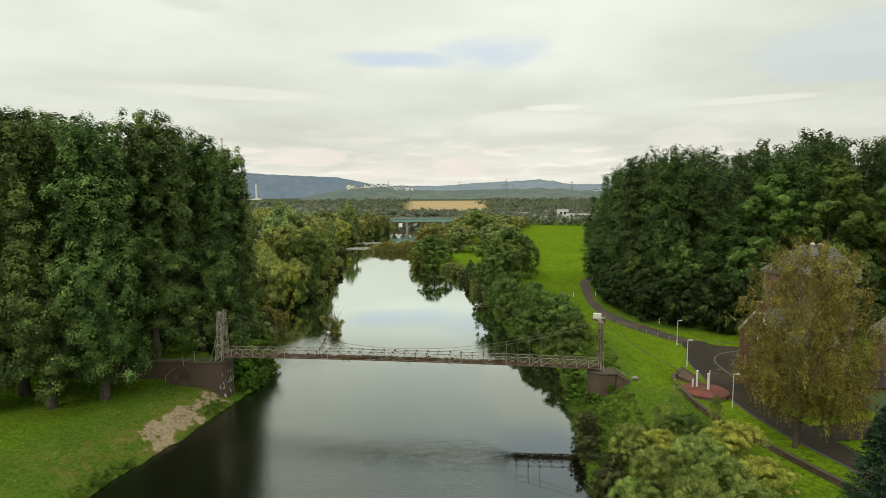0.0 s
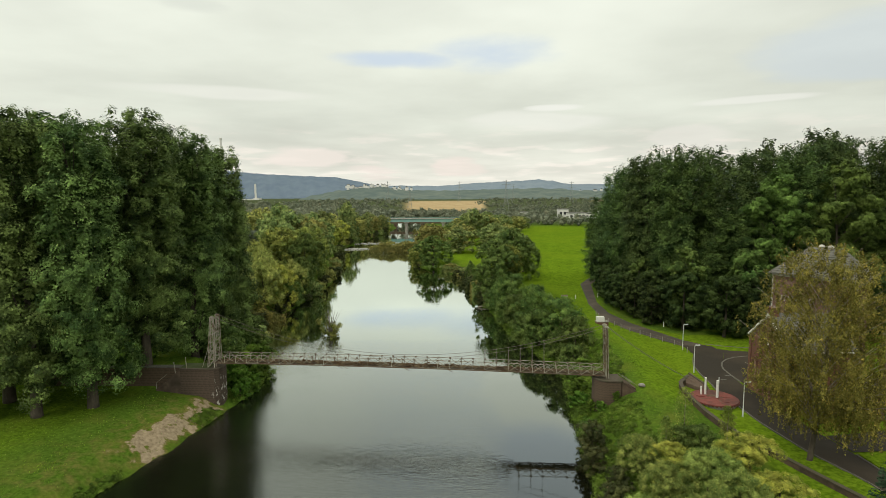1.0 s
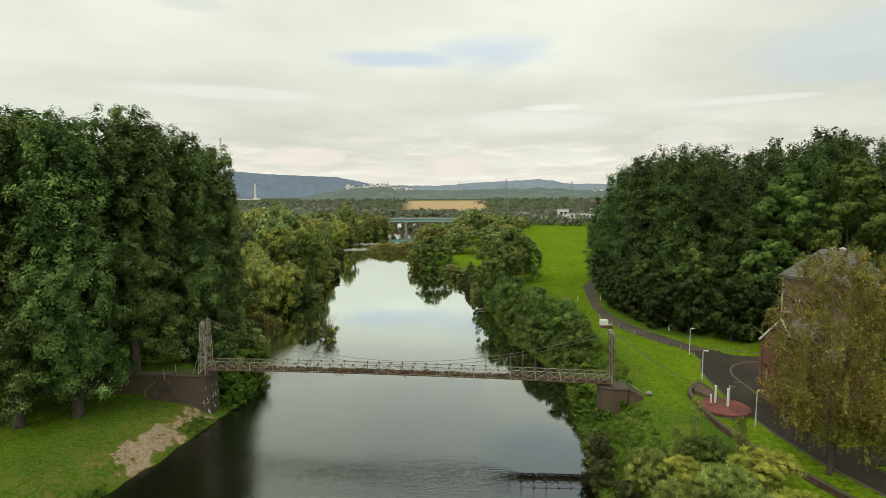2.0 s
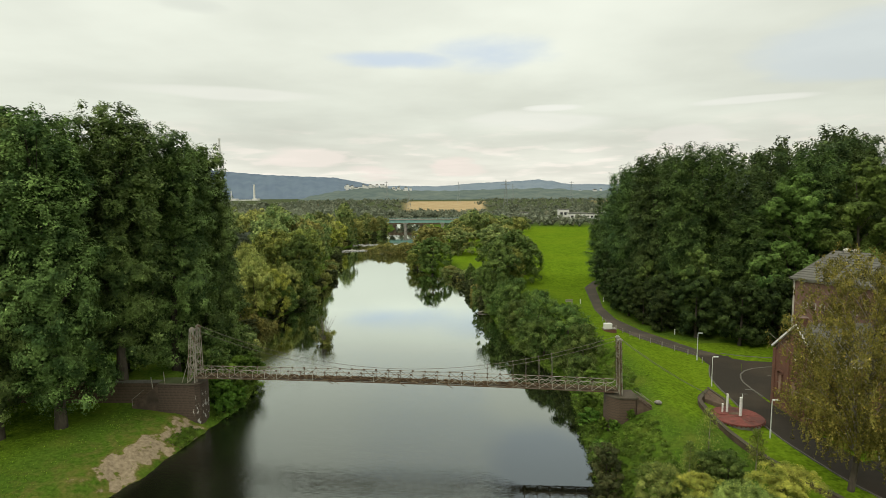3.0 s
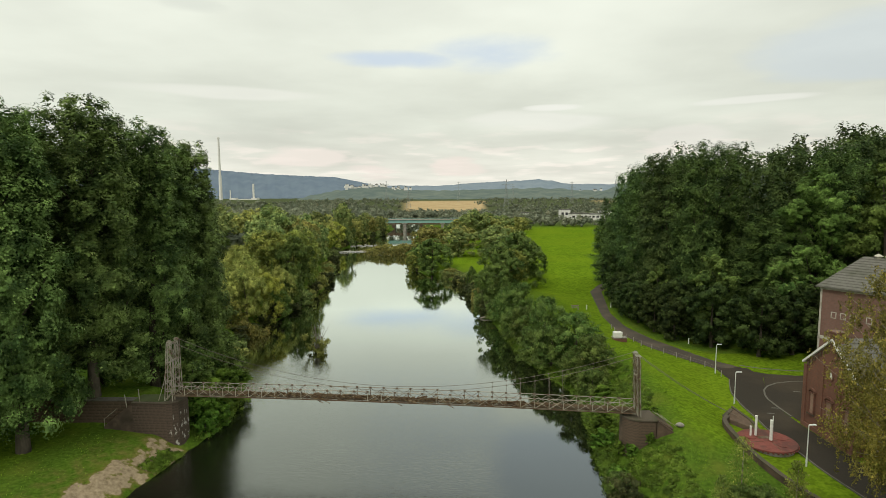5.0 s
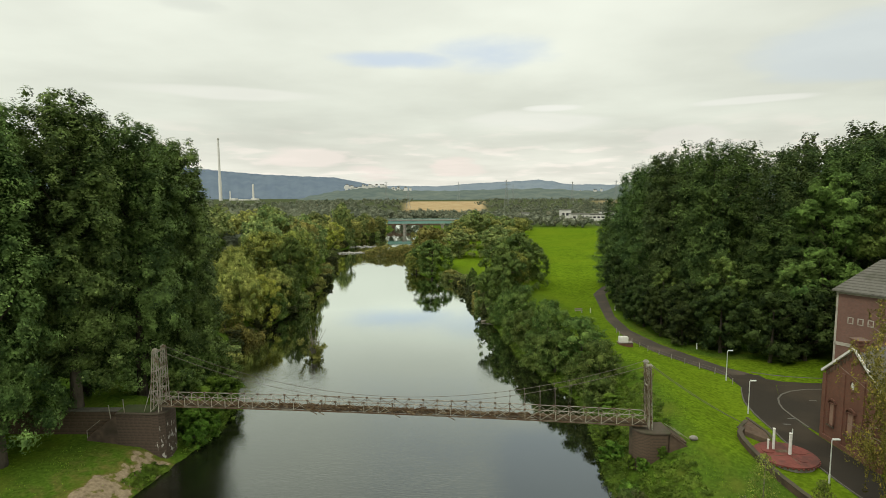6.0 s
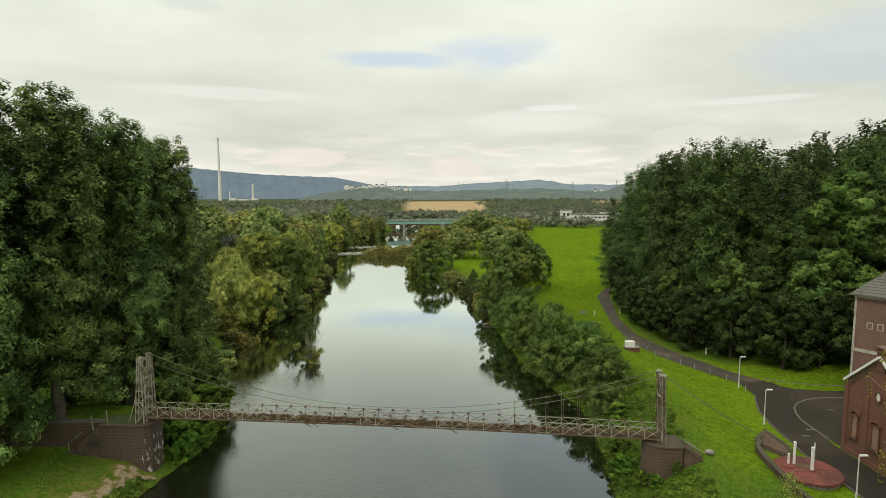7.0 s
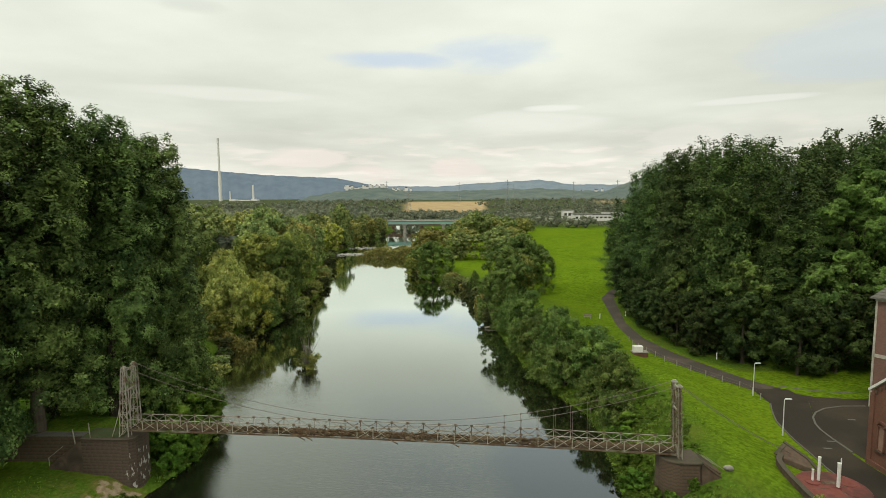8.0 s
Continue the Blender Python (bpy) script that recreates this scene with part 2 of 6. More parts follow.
CONCRETE = surface("concrete", (0.20, 0.185, 0.16), (0.28, 0.26, 0.23), (0.13, 0.12, 0.095), fine=6, coarse=0.7)
ROAD_PAINT = surface("worn_road_paint", (0.17, 0.165, 0.15), (0.08, 0.078, 0.07), fine=5, rough=0.8, bump=0.1)
# pylon steel with the haze of distance tinted into its colour
HAZY_STEEL = surface("haze_tinted_steel", (0.20, 0.215, 0.205), (0.25, 0.265, 0.25), fine=0.5, bump=0)
GALV = surface("galvanised_steel", (0.50, 0.51, 0.50), (0.62, 0.62, 0.60), fine=8, rough=0.5, metal=0.2, bump=0.05)
WHITE = surface("white_paint", (0.66, 0.65, 0.61), (0.54, 0.53, 0.49), fine=4, coarse=1.0, rough=0.6, bump=0.05)
CREAM = surface("weathered_cream_paint", (0.42, 0.40, 0.34), (0.31, 0.29, 0.24), (0.22, 0.20, 0.16), fine=3, coarse=0.7, rough=0.7, bump=0.05)
RED_IRON = surface("red_lead_paint", (0.125, 0.036, 0.028), (0.185, 0.062, 0.050), (0.070, 0.034, 0.028), fine=1.6, coarse=0.55, rough=0.75, bump=0.25)
SLATE = surface("grey_roof_tiles", (0.090, 0.086, 0.074), (0.128, 0.122, 0.105), (0.068, 0.068, 0.050), fine=3, coarse=0.3)
TEAL = surface("teal_girder_paint", (0.16, 0.30, 0.27), (0.21, 0.36, 0.33), fine=0.5, bump=0)
DARK_GLASS = surface("window_glass", (0.03, 0.032, 0.035), (0.05, 0.052, 0.055), rough=0.12, bump=0)
BOARD = surface("boarded_window", (0.21, 0.13, 0.095), (0.27, 0.175, 0.13), fine=3, bump=0.1)
GREEN_PAINT = surface("dark_green_paint", (0.05, 0.10, 0.065), (0.07, 0.13, 0.085), fine=3, rough=0.6)
ROCK = surface("weir_rocks", (0.22, 0.21, 0.185), (0.36, 0.345, 0.31), fine=1.5)


def brick_mat(name, a, b_, mortar):
    m, t, b = node_mat(name)
    tc = t.nodes.new("ShaderNodeTexCoord")
    # facades run upright: height drives the courses, run along the wall drives the bricks
    sp = t.nodes.new("ShaderNodeSeparateXYZ")
    t.links.new(tc.outputs["Object"], sp.inputs[0])
    ad = t.nodes.new("ShaderNodeMath")
    ad.operation = "ADD"
    t.links.new(sp.outputs[0], ad.inputs[0])
    t.links.new(sp.outputs[1], ad.inputs[1])
    cb = t.nodes.new("ShaderNodeCombineXYZ")
    t.links.new(ad.outputs[0], cb.inputs[0])
    t.links.new(sp.outputs[2], cb.inputs[1])
    br = t.nodes.new("ShaderNodeTexBrick")
    t.links.new(cb.outputs[0], br.inputs["Vector"])
    br.inputs["Scale"].default_value = 1.0
    br.inputs["Brick Width"].default_value, br.inputs["Row Height"].default_value = 0.25, 0.085
    br.inputs["Mortar Size"].default_value = 0.007
    br.inputs["Color1"].default_value, br.inputs["Color2"].default_value = (*a, 1), (*b_, 1)
    br.inputs["Mortar"].default_value = (*mortar, 1)
    col = n_mix(t, n_range(t, n_noise(t, 0.5, 5), 0.42, 0.72, 0, 0.55), br.outputs[0], tuple(0.62 * v for v in a))
    col = n_mix(t, n_range(t, n_noise(t, 3.0, 4), 0.3, 0.7, 0, 0.35), col, tuple(min(1, 1.35 * v) for v in b_))
    t.links.new(col, b.inputs["Base Color"])
    b.inputs["Roughness"].default_value = 0.9
    n_bump(t, b, br.outputs[1], -0.3, 0.01)
    return m


BRICK = brick_mat("red_brick", (0.105, 0.040, 0.024), (0.142, 0.058, 0.034), (0.100, 0.072, 0.054))
BRICK_PALE = brick_mat("weathered_brick", (0.125, 0.064, 0.047), (0.152, 0.081, 0.061), (0.125, 0.096, 0.08))


def water_mat():
    m, t, b = node_mat("river_water")
    col = n_mix(t, n_range(t, n_noise(t, 0.03, 3), 0.35, 0.65), (0.0035, 0.0038, 0.0018), (0.007, 0.0075, 0.004))
    t.links.new(col, b.inputs["Base Color"])
    fine = n_noise(t, 3.4, 3, stretch=(0.40, 1.4, 1))
    swell = n_noise(t, 0.55, 2, stretch=(0.4, 1.5, 1))
    broad = n_noise(t, 0.05, 3)
    # calmer water lies along the east bank
    tc = t.nodes.new("ShaderNodeTexCoord")
    sp = t.nodes.new("ShaderNodeSeparateXYZ")
    t.links.new(tc.outputs["Object"], sp.inputs[0])
    lee = n_range(t, sp.outputs[0], 3.5, 8.0, 1.0, 0.05)
    far = n_range(t, sp.outputs[1], 110.0, 120.0, 1.0, 0.10)
    amount = t.nodes.new("ShaderNodeMath")
    amount.operation = "MULTIPLY"
    t.links.new(lee, amount.inputs[0])
    t.links.new(far, amount.inputs[1])
    a2 = t.nodes.new("ShaderNodeMath")
    a2.operation = "MULTIPLY"
    t.links.new(amount.outputs[0], a2.inputs[0])
    t.links.new(n_range(t, broad, 0.40, 0.62, 0.55, 1.0), a2.inputs[1])
    hs_ = t.nodes.new("ShaderNodeMath")
    hs_.operation = "MULTIPLY_ADD"
    t.links.new(swell, hs_.inputs[0])
    hs_.inputs[1].default_value = 0.35
    t.links.new(fine, hs_.inputs[2])
    mul = t.nodes.new("ShaderNodeMath")
    mul.operation = "MULTIPLY"
    t.links.new(hs_.outputs[0], mul.inputs[0])
    t.links.new(a2.outputs[0], mul.inputs[1])
    n_bump(t, b, mul.outputs[0], 1.0, 0.034)
    rough = n_range(t, a2.outputs[0], 0.05, 0.8, 0.012, 0.13)
    b.inputs["Specular IOR Level"].default_value = 0.0
    b.inputs["Roughness"].default_value = 0.9
    fr = t.nodes.new("ShaderNodeFresnel")
    fr.inputs["IOR"].default_value = 1.333
    gl = t.nodes.new("ShaderNodeBsdfGlossy")
    gl.inputs["Color"].default_value = (0.93, 0.985, 0.94, 1)
    t.links.new(rough, gl.inputs["Roughness"])
    src = b.inputs["Normal"].links[0].from_socket
    t.links.new(src, gl.inputs["Normal"])
    mx = t.nodes.new("ShaderNodeMixShader")
    t.links.new(n_range(t, fr.outputs[0], 0.0, 0.29, 0.0, 0.93), mx.inputs[0])
    t.links.new(b.outputs[0], mx.inputs[1])
    t.links.new(gl.outputs[0], mx.inputs[2])
    t.links.new(mx.outputs[0], t.nodes["Material Output"].inputs["Surface"])
    return m


WATER = water_mat()


def ground_mat():
    """Meadow, mown grass, bare bank earth and far fields; the attribute 'cover' says how much of each."""
    m, t, b = node_mat("ground_cover")
    at = t.nodes.new("ShaderNodeAttribute")
    at.attribute_name = "cover"
    sp = t.nodes.new("ShaderNodeSeparateColor")
    t.links.new(at.outputs["Color"], sp.inputs[0])
    fine = n_noise(t, 2.6, 8)
    mid = n_noise(t, 0.28, 5)
    wide = n_noise(t, 0.035, 4)
    wild = n_mix(t, n_range(t, fine, 0.3, 0.7), (0.034, 0.066, 0.008), (0.074, 0.125, 0.015))
    wild = n_mix(t, n_range(t, mid, 0.5, 0.72, 0, 0.6), wild, (0.105, 0.118, 0.020))
    clump = n_noise(t, 1.5, 6)
    lawn = n_mix(t, n_range(t, fine, 0.36, 0.64), (0.068, 0.120, 0.006), (0.124, 0.192, 0.011))
    lawn = n_mix(t, n_range(t, clump, 0.50, 0.64, 0, 0.62), lawn, (0.036, 0.064, 0.005))
    lawn = n_mix(t, n_range(t, clump, 0.48, 0.34, 0, 0.45), lawn, (0.140, 0.208, 0.014))
    lawn = n_mix(t, n_range(t, mid, 0.45, 0.72, 0, 0.5), lawn, (0.045, 0.080, 0.006))
    lawn = n_mix(t, n_range(t, wide, 0.45, 0.7, 0, 0.4), lawn, (0.122, 0.166, 0.010))
    wild = n_mix(t, at.outputs["Alpha"], wild, n_mix(t, n_range(t, mid, 0.4, 0.6), (0.046, 0.058, 0.028), (0.070, 0.082, 0.040)))
    col = n_mix(t, sp.outputs[1], wild, lawn)
    earth = n_mix(t, n_range(t, fine, 0.3, 0.7), (0.165, 0.125, 0.080), (0.290, 0.230, 0.155))
    # the edge of the bare earth is broken by the grass
    e = t.nodes.new("ShaderNodeMath")
    e.operation = "ADD"
    t.links.new(sp.outputs[0], e.inputs[0])
    broken = t.nodes.new("ShaderNodeMath")
    broken.operation = "MULTIPLY"
    t.links.new(n_range(t, n_noise(t, 0.8, 7), 0.3, 0.7, -0.5, 0.5), broken.inputs[0])
    t.links.new(n_range(t, sp.outputs[0], 0.02, 0.35), broken.inputs[1])
    t.links.new(broken.outputs[0], e.inputs[1])
    col = n_mix(t, n_range(t, e.outputs[0], 0.10, 0.46, 0.0, 0.75), col, n_mix(t, n_range(t, fine, 0.3, 0.7), (0.095, 0.088, 0.022), (0.150, 0.118, 0.040)))
    col = n_mix(t, n_range(t, e.outputs[0], 0.44, 0.60), col, earth)
    col = n_mix(t, sp.outputs[2], col, n_mix(t, n_range(t, wide, 0.4, 0.6), (0.30, 0.215, 0.115), (0.36, 0.28, 0.16)))
    t.links.new(col, b.inputs["Base Color"])
    b.inputs["Roughness"].default_value = 0.95
    b.inputs["Specular IOR Level"].default_value = 0.0
    n_bump(t, b, fine, 0.7, 0.25)
    return m


GROUND = ground_mat()


def hill_mat(name, a, c, haze_glow):
    """Far wooded hills, a plain backdrop: haze put into the colour and its glow."""
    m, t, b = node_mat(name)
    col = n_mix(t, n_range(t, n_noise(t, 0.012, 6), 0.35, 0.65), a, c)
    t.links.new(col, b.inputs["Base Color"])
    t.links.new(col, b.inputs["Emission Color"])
    b.inputs["Emission Strength"].default_value = haze_glow
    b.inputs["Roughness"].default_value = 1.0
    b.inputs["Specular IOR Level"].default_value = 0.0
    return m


HILL_BLUE = hill_mat("haze_tinted_blue_woods", (0.080, 0.104, 0.132), (0.096, 0.122, 0.146), 0.45)
HILL_FAR = hill_mat("haze_tinted_far_ridge", (0.110, 0.138, 0.160), (0.130, 0.156, 0.172), 0.5)
HILL_GREEN = hill_mat("haze_tinted_green_woods", (0.066, 0.086, 0.080), (0.100, 0.118, 0.098), 0.40)

# ---- mesh helpers ----


class Geo:
    """Gathers plain shapes into one mesh."""

    def __init__(self):
        self.v, self.f = [], []

    def add(self, verts, faces):
        o = len(self.v)
        self.v += [tuple(p) for p in verts]
        self.f += [tuple(i + o for i in q) for q in faces]
        return self

    def box(self, a, b, m=None):
        (x0, y0, z0), (x1, y1, z1) = a, b
        vs = [Vector(p) for p in ((x0, y0, z0), (x1, y0, z0), (x1, y1, z0), (x0, y1, z0), (x0, y0, z1), (x1, y0, z1), (x1, y1, z1), (x0, y1, z1))]
        if m:
            vs = [m @ p for p in vs]
        return self.add(vs, [(0, 3, 2, 1), (4, 5, 6, 7), (0, 1, 5, 4), (1, 2, 6, 5), (2, 3, 7, 6), (3, 0, 4, 7)])

    def bar(self, p, q, w, h=None):
        """A square bar from p to q."""
        p, q, h = Vector(p), Vector(q), h or w
        d = (q - p).normalized()
        s = d.cross(Vector((0, 0, 1)) if abs(d.z) < 0.95 else Vector((0, 1, 0))).normalized()
        u = s.cross(d)
        vs = [e + s * a * w / 2 + u * c * h / 2 for e in (p, q) for a, c in ((-1, -1), (1, -1), (1, 1), (-1, 1))]
        return self.add(vs, [(0, 1, 2, 3), (7, 6, 5, 4), (0, 4, 5, 1), (1, 5, 6, 2), (2, 6, 7, 3), (3, 7, 4, 0)])

    def tube(self, pts, radii, sides=6, cap=True):
        pts = [Vector(p) for p in pts]
        rings = []
        for i, p in enumerate(pts):
            d = (pts[min(i + 1, len(pts) - 1)] - pts[max(i - 1, 0)]).normalized()
            s = d.cross(Vector((0.3, 1, 0.1)) if abs(d.z) > 0.9 else Vector((0, 0, 1))).normalized()
            u = s.cross(d)
            r = radii[i] if hasattr(radii, "__len__") else radii
            rings += [p + (s * math.cos(k * math.tau / sides) + u * math.sin(k * math.tau / sides)) * r for k in range(sides)]
        faces = [(i * sides + k, i * sides + (k + 1) % sides, (i + 1) * sides + (k + 1) % sides, (i + 1) * sides + k) for i in range(len(pts) - 1) for k in range(sides)]
        if cap:
            faces += [tuple(range(sides))[::-1], tuple((len(pts) - 1) * sides + k for k in range(sides))]
        return self.add(rings, faces)

    def prism(self, outline, z0, z1):
        """An upright prism over a plan outline (counter-clockwise)."""
        n = len(outline)
        vs = [(x, y, z0) for x, y in outline] + [(x, y, z1) for x, y in outline]
        return self.add(vs, [tuple(range(n))[::-1], tuple(range(n, 2 * n))] + [(i, (i + 1) % n, n + (i + 1) % n, n + i) for i in range(n)])

    def mesh(self, name, material, smooth=False, bevel=0.0):
        me = bpy.data.meshes.new(name)
        me.from_pydata(self.v, [], self.f)
        if bevel:
            bm = bmesh.new()
            bm.from_mesh(me)
            bmesh.ops.remove_doubles(bm, verts=bm.verts, dist=0.0005)
            sharp = [e for e in bm.edges if len(e.link_faces) == 2 and e.calc_face_angle(0) > 0.5]
            bmesh.ops.bevel(bm, geom=sharp, offset=bevel, segments=1, affect="EDGES")
            bm.to_mesh(me)
            bm.free()
        me.materials.append(material)
        if smooth:
            me.polygons.foreach_set("use_smooth", [True] * len(me.polygons))
        me.update()
        return me


def thing(name, at, label, category, group="", kind=""):
    """A top-level thing: an Empty at its base."""
    e = new(name)
    e.location = at
    e.empty_display_size = 0.3
    return tagged(e, label, category, group, kind)


def part(name, geo, material, parent, label="", smooth=False, bevel=0.0):
    me = geo if isinstance(geo, bpy.types.Mesh) else geo.mesh(name, material, smooth, bevel)
    ob = new(name, me)
    ob.parent = parent
    return tagged(ob, label)


def single(name, geo, material, label, category, kind="", group="", smooth=False, bevel=0.0, at=(0, 0, 0)):
    ob = new(name, geo.mesh(name, material, smooth, bevel))
    ob.location = at
    return tagged(ob, label, category, group, kind)


def cards(pos, nrm, size, aspect, rng, material, name, along=None):
    """Leaf blades: one small pointed three-sided face each."""
    n = len(pos)
    t = rng.normal(size=(n, 3)) if along is None else along + 0.35 * rng.normal(size=(n, 3))
    t -= nrm * (t * nrm).sum(1, keepdims=True)
    t /= np.linalg.norm(t, axis=1, keepdims=True) + 1e-9
    b = np.cross(nrm, t)
    s = (size * rng.uniform(0.65, 1.35, n))[:, None]
    v = np.stack([pos - t * s * 0.5, pos + t * s * 0.4 + b * s * aspect * 0.55, pos + t * s * 0.4 - b * s * aspect * 0.55], 1).reshape(-1, 3)
    me = bpy.data.meshes.new(name)
    me.vertices.add(3 * n)
    me.vertices.foreach_set("co", v.astype(np.float32).ravel())
    me.loops.add(3 * n)
    me.loops.foreach_set("vertex_index", np.arange(3 * n, dtype=np.int32))
    me.polygons.add(n)
    me.polygons.foreach_set("loop_start", np.arange(0, 3 * n, 3, dtype=np.int32))
    me.polygons.foreach_set("loop_total", np.full(n, 3, dtype=np.int32))
    me.materials.append(material)
    me.update(calc_edges=True)
    return me


def unit(rng, n):
    d = rng.normal(size=(n, 3))
    return d / np.linalg.norm(d, axis=1, keepdims=True)


def boughs_to_cards(boughs, count, size, aspect, rng, material, name, droop=0.0, twigs=18, inner=0.17):
    """Leaves in tufts at the twig ends of many boughs (x, y, z, r, tall and, where known, the way it faces), over coarser leaves inside that close the crown."""
    mid = np.array([0.0, 0.0, 0.42 * max(b[2] for b in boughs)])
    face = np.array([b[5:8] if len(b) > 5 else np.array(b[:3]) - mid for b in boughs])
    face /= np.linalg.norm(face, axis=1, keepdims=True) + 1e-6
    bs = np.array([b[:5] for b in boughs])
    w = bs[:, 3] ** 2
    pick = rng.choice(len(bs), count, p=w / w.sum())
    deep = rng.random(count) < inner
    tips = unit(rng, len(bs) * twigs).reshape(len(bs), twigs, 3)
    tips[:, :, 2] = np.where((tips[:, :, 2] < -0.15) & (rng.random((len(bs), twigs)) < 0.6), -tips[:, :, 2], tips[:, :, 2])
    reach = rng.uniform(0.80, 1.2, (len(bs), twigs))
    j = rng.integers(0, twigs, count)
    d = np.where(deep[:, None], unit(rng, count), tips[pick, j] + 0.24 * rng.normal(size=(count, 3)))
    d /= np.linalg.norm(d, axis=1, keepdims=True)
    rad = bs[pick, 3] * np.where(deep, rng.uniform(0.1, 0.66, count), reach[pick, j] * rng.uniform(0.5, 1.06, count) ** 0.5)
    pos = bs[pick, :3] + d * rad[:, None] * np.stack([np.ones(count), np.ones(count), bs[pick, 4]], 1)
    nrm = 0.7 * d + 0.5 * face[pick] + 0.45 * unit(rng, count) + np.array([0, 0, 0.3])
    nrm /= np.linalg.norm(nrm, axis=1, keepdims=True)
    along = None
    if droop:
        along = unit(rng, count) + np.array([0, 0, -droop])
    return cards(pos, nrm, size * np.where(deep, 1.6, 1.0), aspect, rng, material, name, along)

# ---- the land ----
WATER_LEVEL = -1.15
LEFT_SHORE = [(-41.5, -60), (-39.6, 30), (-38.2, 52), (-37.0, 58), (-35.3, 65.5), (-33.5, 75), (-32.6, 80), (-32.0, 85), (-31.5, 90), (-32.2, 97), (-36.1, 106.5), (-40.3, 114.8), (-43.1, 124.1), (-45.2, 135.5), (-43.4, 150.1), (-41.3, 165.6), (-40.8, 181.2), (-43.1, 212.3), (-51.9, 264.2), (-60.2, 310.9), (-56.5, 352.5), (-49.0, 414.7), (-46.5, 487.4), (-54.0, 580.8), (-93.4, 663.9), (-270, 788), (-934, 934)]
RIGHT_SHORE = [(12.4, -60), (13.4, 30.7), (15.1, 55.6), (16.4, 65), (17.2, 76.4), (17.8, 81), (18.6, 86), (19.5, 93), (19.2, 100), (16.6, 108.5), (13.1, 123), (10.6, 148), (8.5, 169.8), (3.8, 204), (-1.5, 219.6), (-12.5, 230), (-17.1, 267.3), (-18.7, 300.6), (-21.8, 342), (-23.9, 414.7), (-26, 487), (-31, 581), (-57, 685), (-228, 830), (-893, 996)]
ROAD_W = [(38.4, 20), (40.6, 44), (40.4, 54.4), (38.6, 60.8), (37.8, 69), (37.9, 74), (37.9, 79.5), (38.3, 82), (38.9, 87.3), (39.9, 92), (41.2, 95.2), (42.6, 98.0), (43.2, 103.5), (40.0, 110), (36.8, 117), (34.6, 126.5), (35.4, 143), (40.6, 174.7), (46, 186), (56, 200), (75, 215)]
ROAD_E = [(43.4, 20), (43.9, 44), (43.5, 56), (42.9, 66), (42.7, 80), (42.9, 84), (43.3, 88.4), (43.9, 91.4), (45.5, 93.7), (48.2, 99.0), (47.5, 104.6), (44.9, 108.5), (39.7, 122), (37.6, 133), (38.2, 146), (43.9, 174.7), (48.5, 184), (58, 197), (77, 212)]


def curve(rows):
    a = np.array(rows, float)
    return lambda y: np.interp(y, a[:, 1], a[:, 0])


x_left, x_right, road_w, road_e = curve(LEFT_SHORE), curve(RIGHT_SHORE), curve(ROAD_W), curve(ROAD_E)


def smooth(v, a, b):
    u = np.clip((v - a) / (b - a), 0, 1)
    return u * u * (3 - 2 * u)


def road_z(y):
    return np.interp(y, [20, 50, 80, 96, 108, 175], [2.4, 2.3, 2.1, 1.85, 1.6, 1.5])


def wave(x, y, s, k):
    return np.sin(x / s + k) * np.cos(y / (s * 1.3) - 0.7 * k) * 0.6 + np.sin((x + y) / (s * 0.61) + 2.1 * k) * 0.4


def land(x, y):
    """Height of the ground."""
    x, y = np.asarray(x, float), np.asarray(y, float)
    jag = 0.5 * wave(x, y, 2.3, 1.0) + 0.25 * wave(x, y, 0.9, 2.0)
    dl, dr = x_left(y) - x + jag, x - x_right(y) + jag
    # west bank: a low meadow behind a shallow lip
    west = WATER_LEVEL - 0.2 + 2.4 * smooth(dl, -1.2, 4.2) + 0.8 * smooth(dl, 3.0, 12) + 0.10 * wave(x, y, 3.1, 0.3) + 0.05 * wave(x, y, 1.1, 1.3)
    # east bank: a grassy dyke between river and road
    crest = 1.9 + 2.3 * smooth(y, 66, 78) * (1 - smooth(y, 150, 185))
    rz = road_z(y)
    rw = road_w(y)
    s = np.clip((x - x_right(y) - 7.5) / np.maximum(rw - x_right(y) - 9.5, 2.0), 0, 1)
    east = WATER_LEVEL - 0.2 + (crest - WATER_LEVEL + 0.2) * smooth(dr, -1.0, 8.5)
    east = east * (1 - smooth(s, 0.25, 1.0)) + (rz + 0.02) * smooth(s, 0.25, 1.0) + 0.07 * wave(x, y, 2.7, 0.9) * (1 - smooth(x, rw - 3, rw - 1))
    h = np.where(dl > dr, west, east)
    bed = -2.8
    h = np.where((dl < -1.0) & (dr < -1.0), bed, h)
    # causeway behind the west pier
    c = smooth(y, 81.4, 82.2) * (1 - smooth(y, 86, 92)) * (1 - smooth(x, -39, -37.2)) * (dl > 3)
    h = h * (1 - c) + 5.1 * c
    # the road bed
    on = (x > rw - 0.3) & (x < road_e(y) + 0.3) & (y < 215)
    h = np.where(on, rz - 0.06, h)
    yard = (x >= road_e(y)) & (x < 80) & (y < 112) & (y > 20)
    h = np.where(yard, rz - 0.06 + 0.08 * smooth(y, 97, 100), h)
    return h


def axis(dense0, dense1, step, low, high):
    mid = list(np.arange(dense0, dense1, step))
    a, s = [dense0], step
    while a[-1] > low:
        s *= 1.16
        a.append(a[-1] - s)
    b, s = [mid[-1]], step
    while b[-1] < high:
        s *= 1.13
        b.append(b[-1] + s)
    return np.array(a[:0:-1] + mid + b[1:])


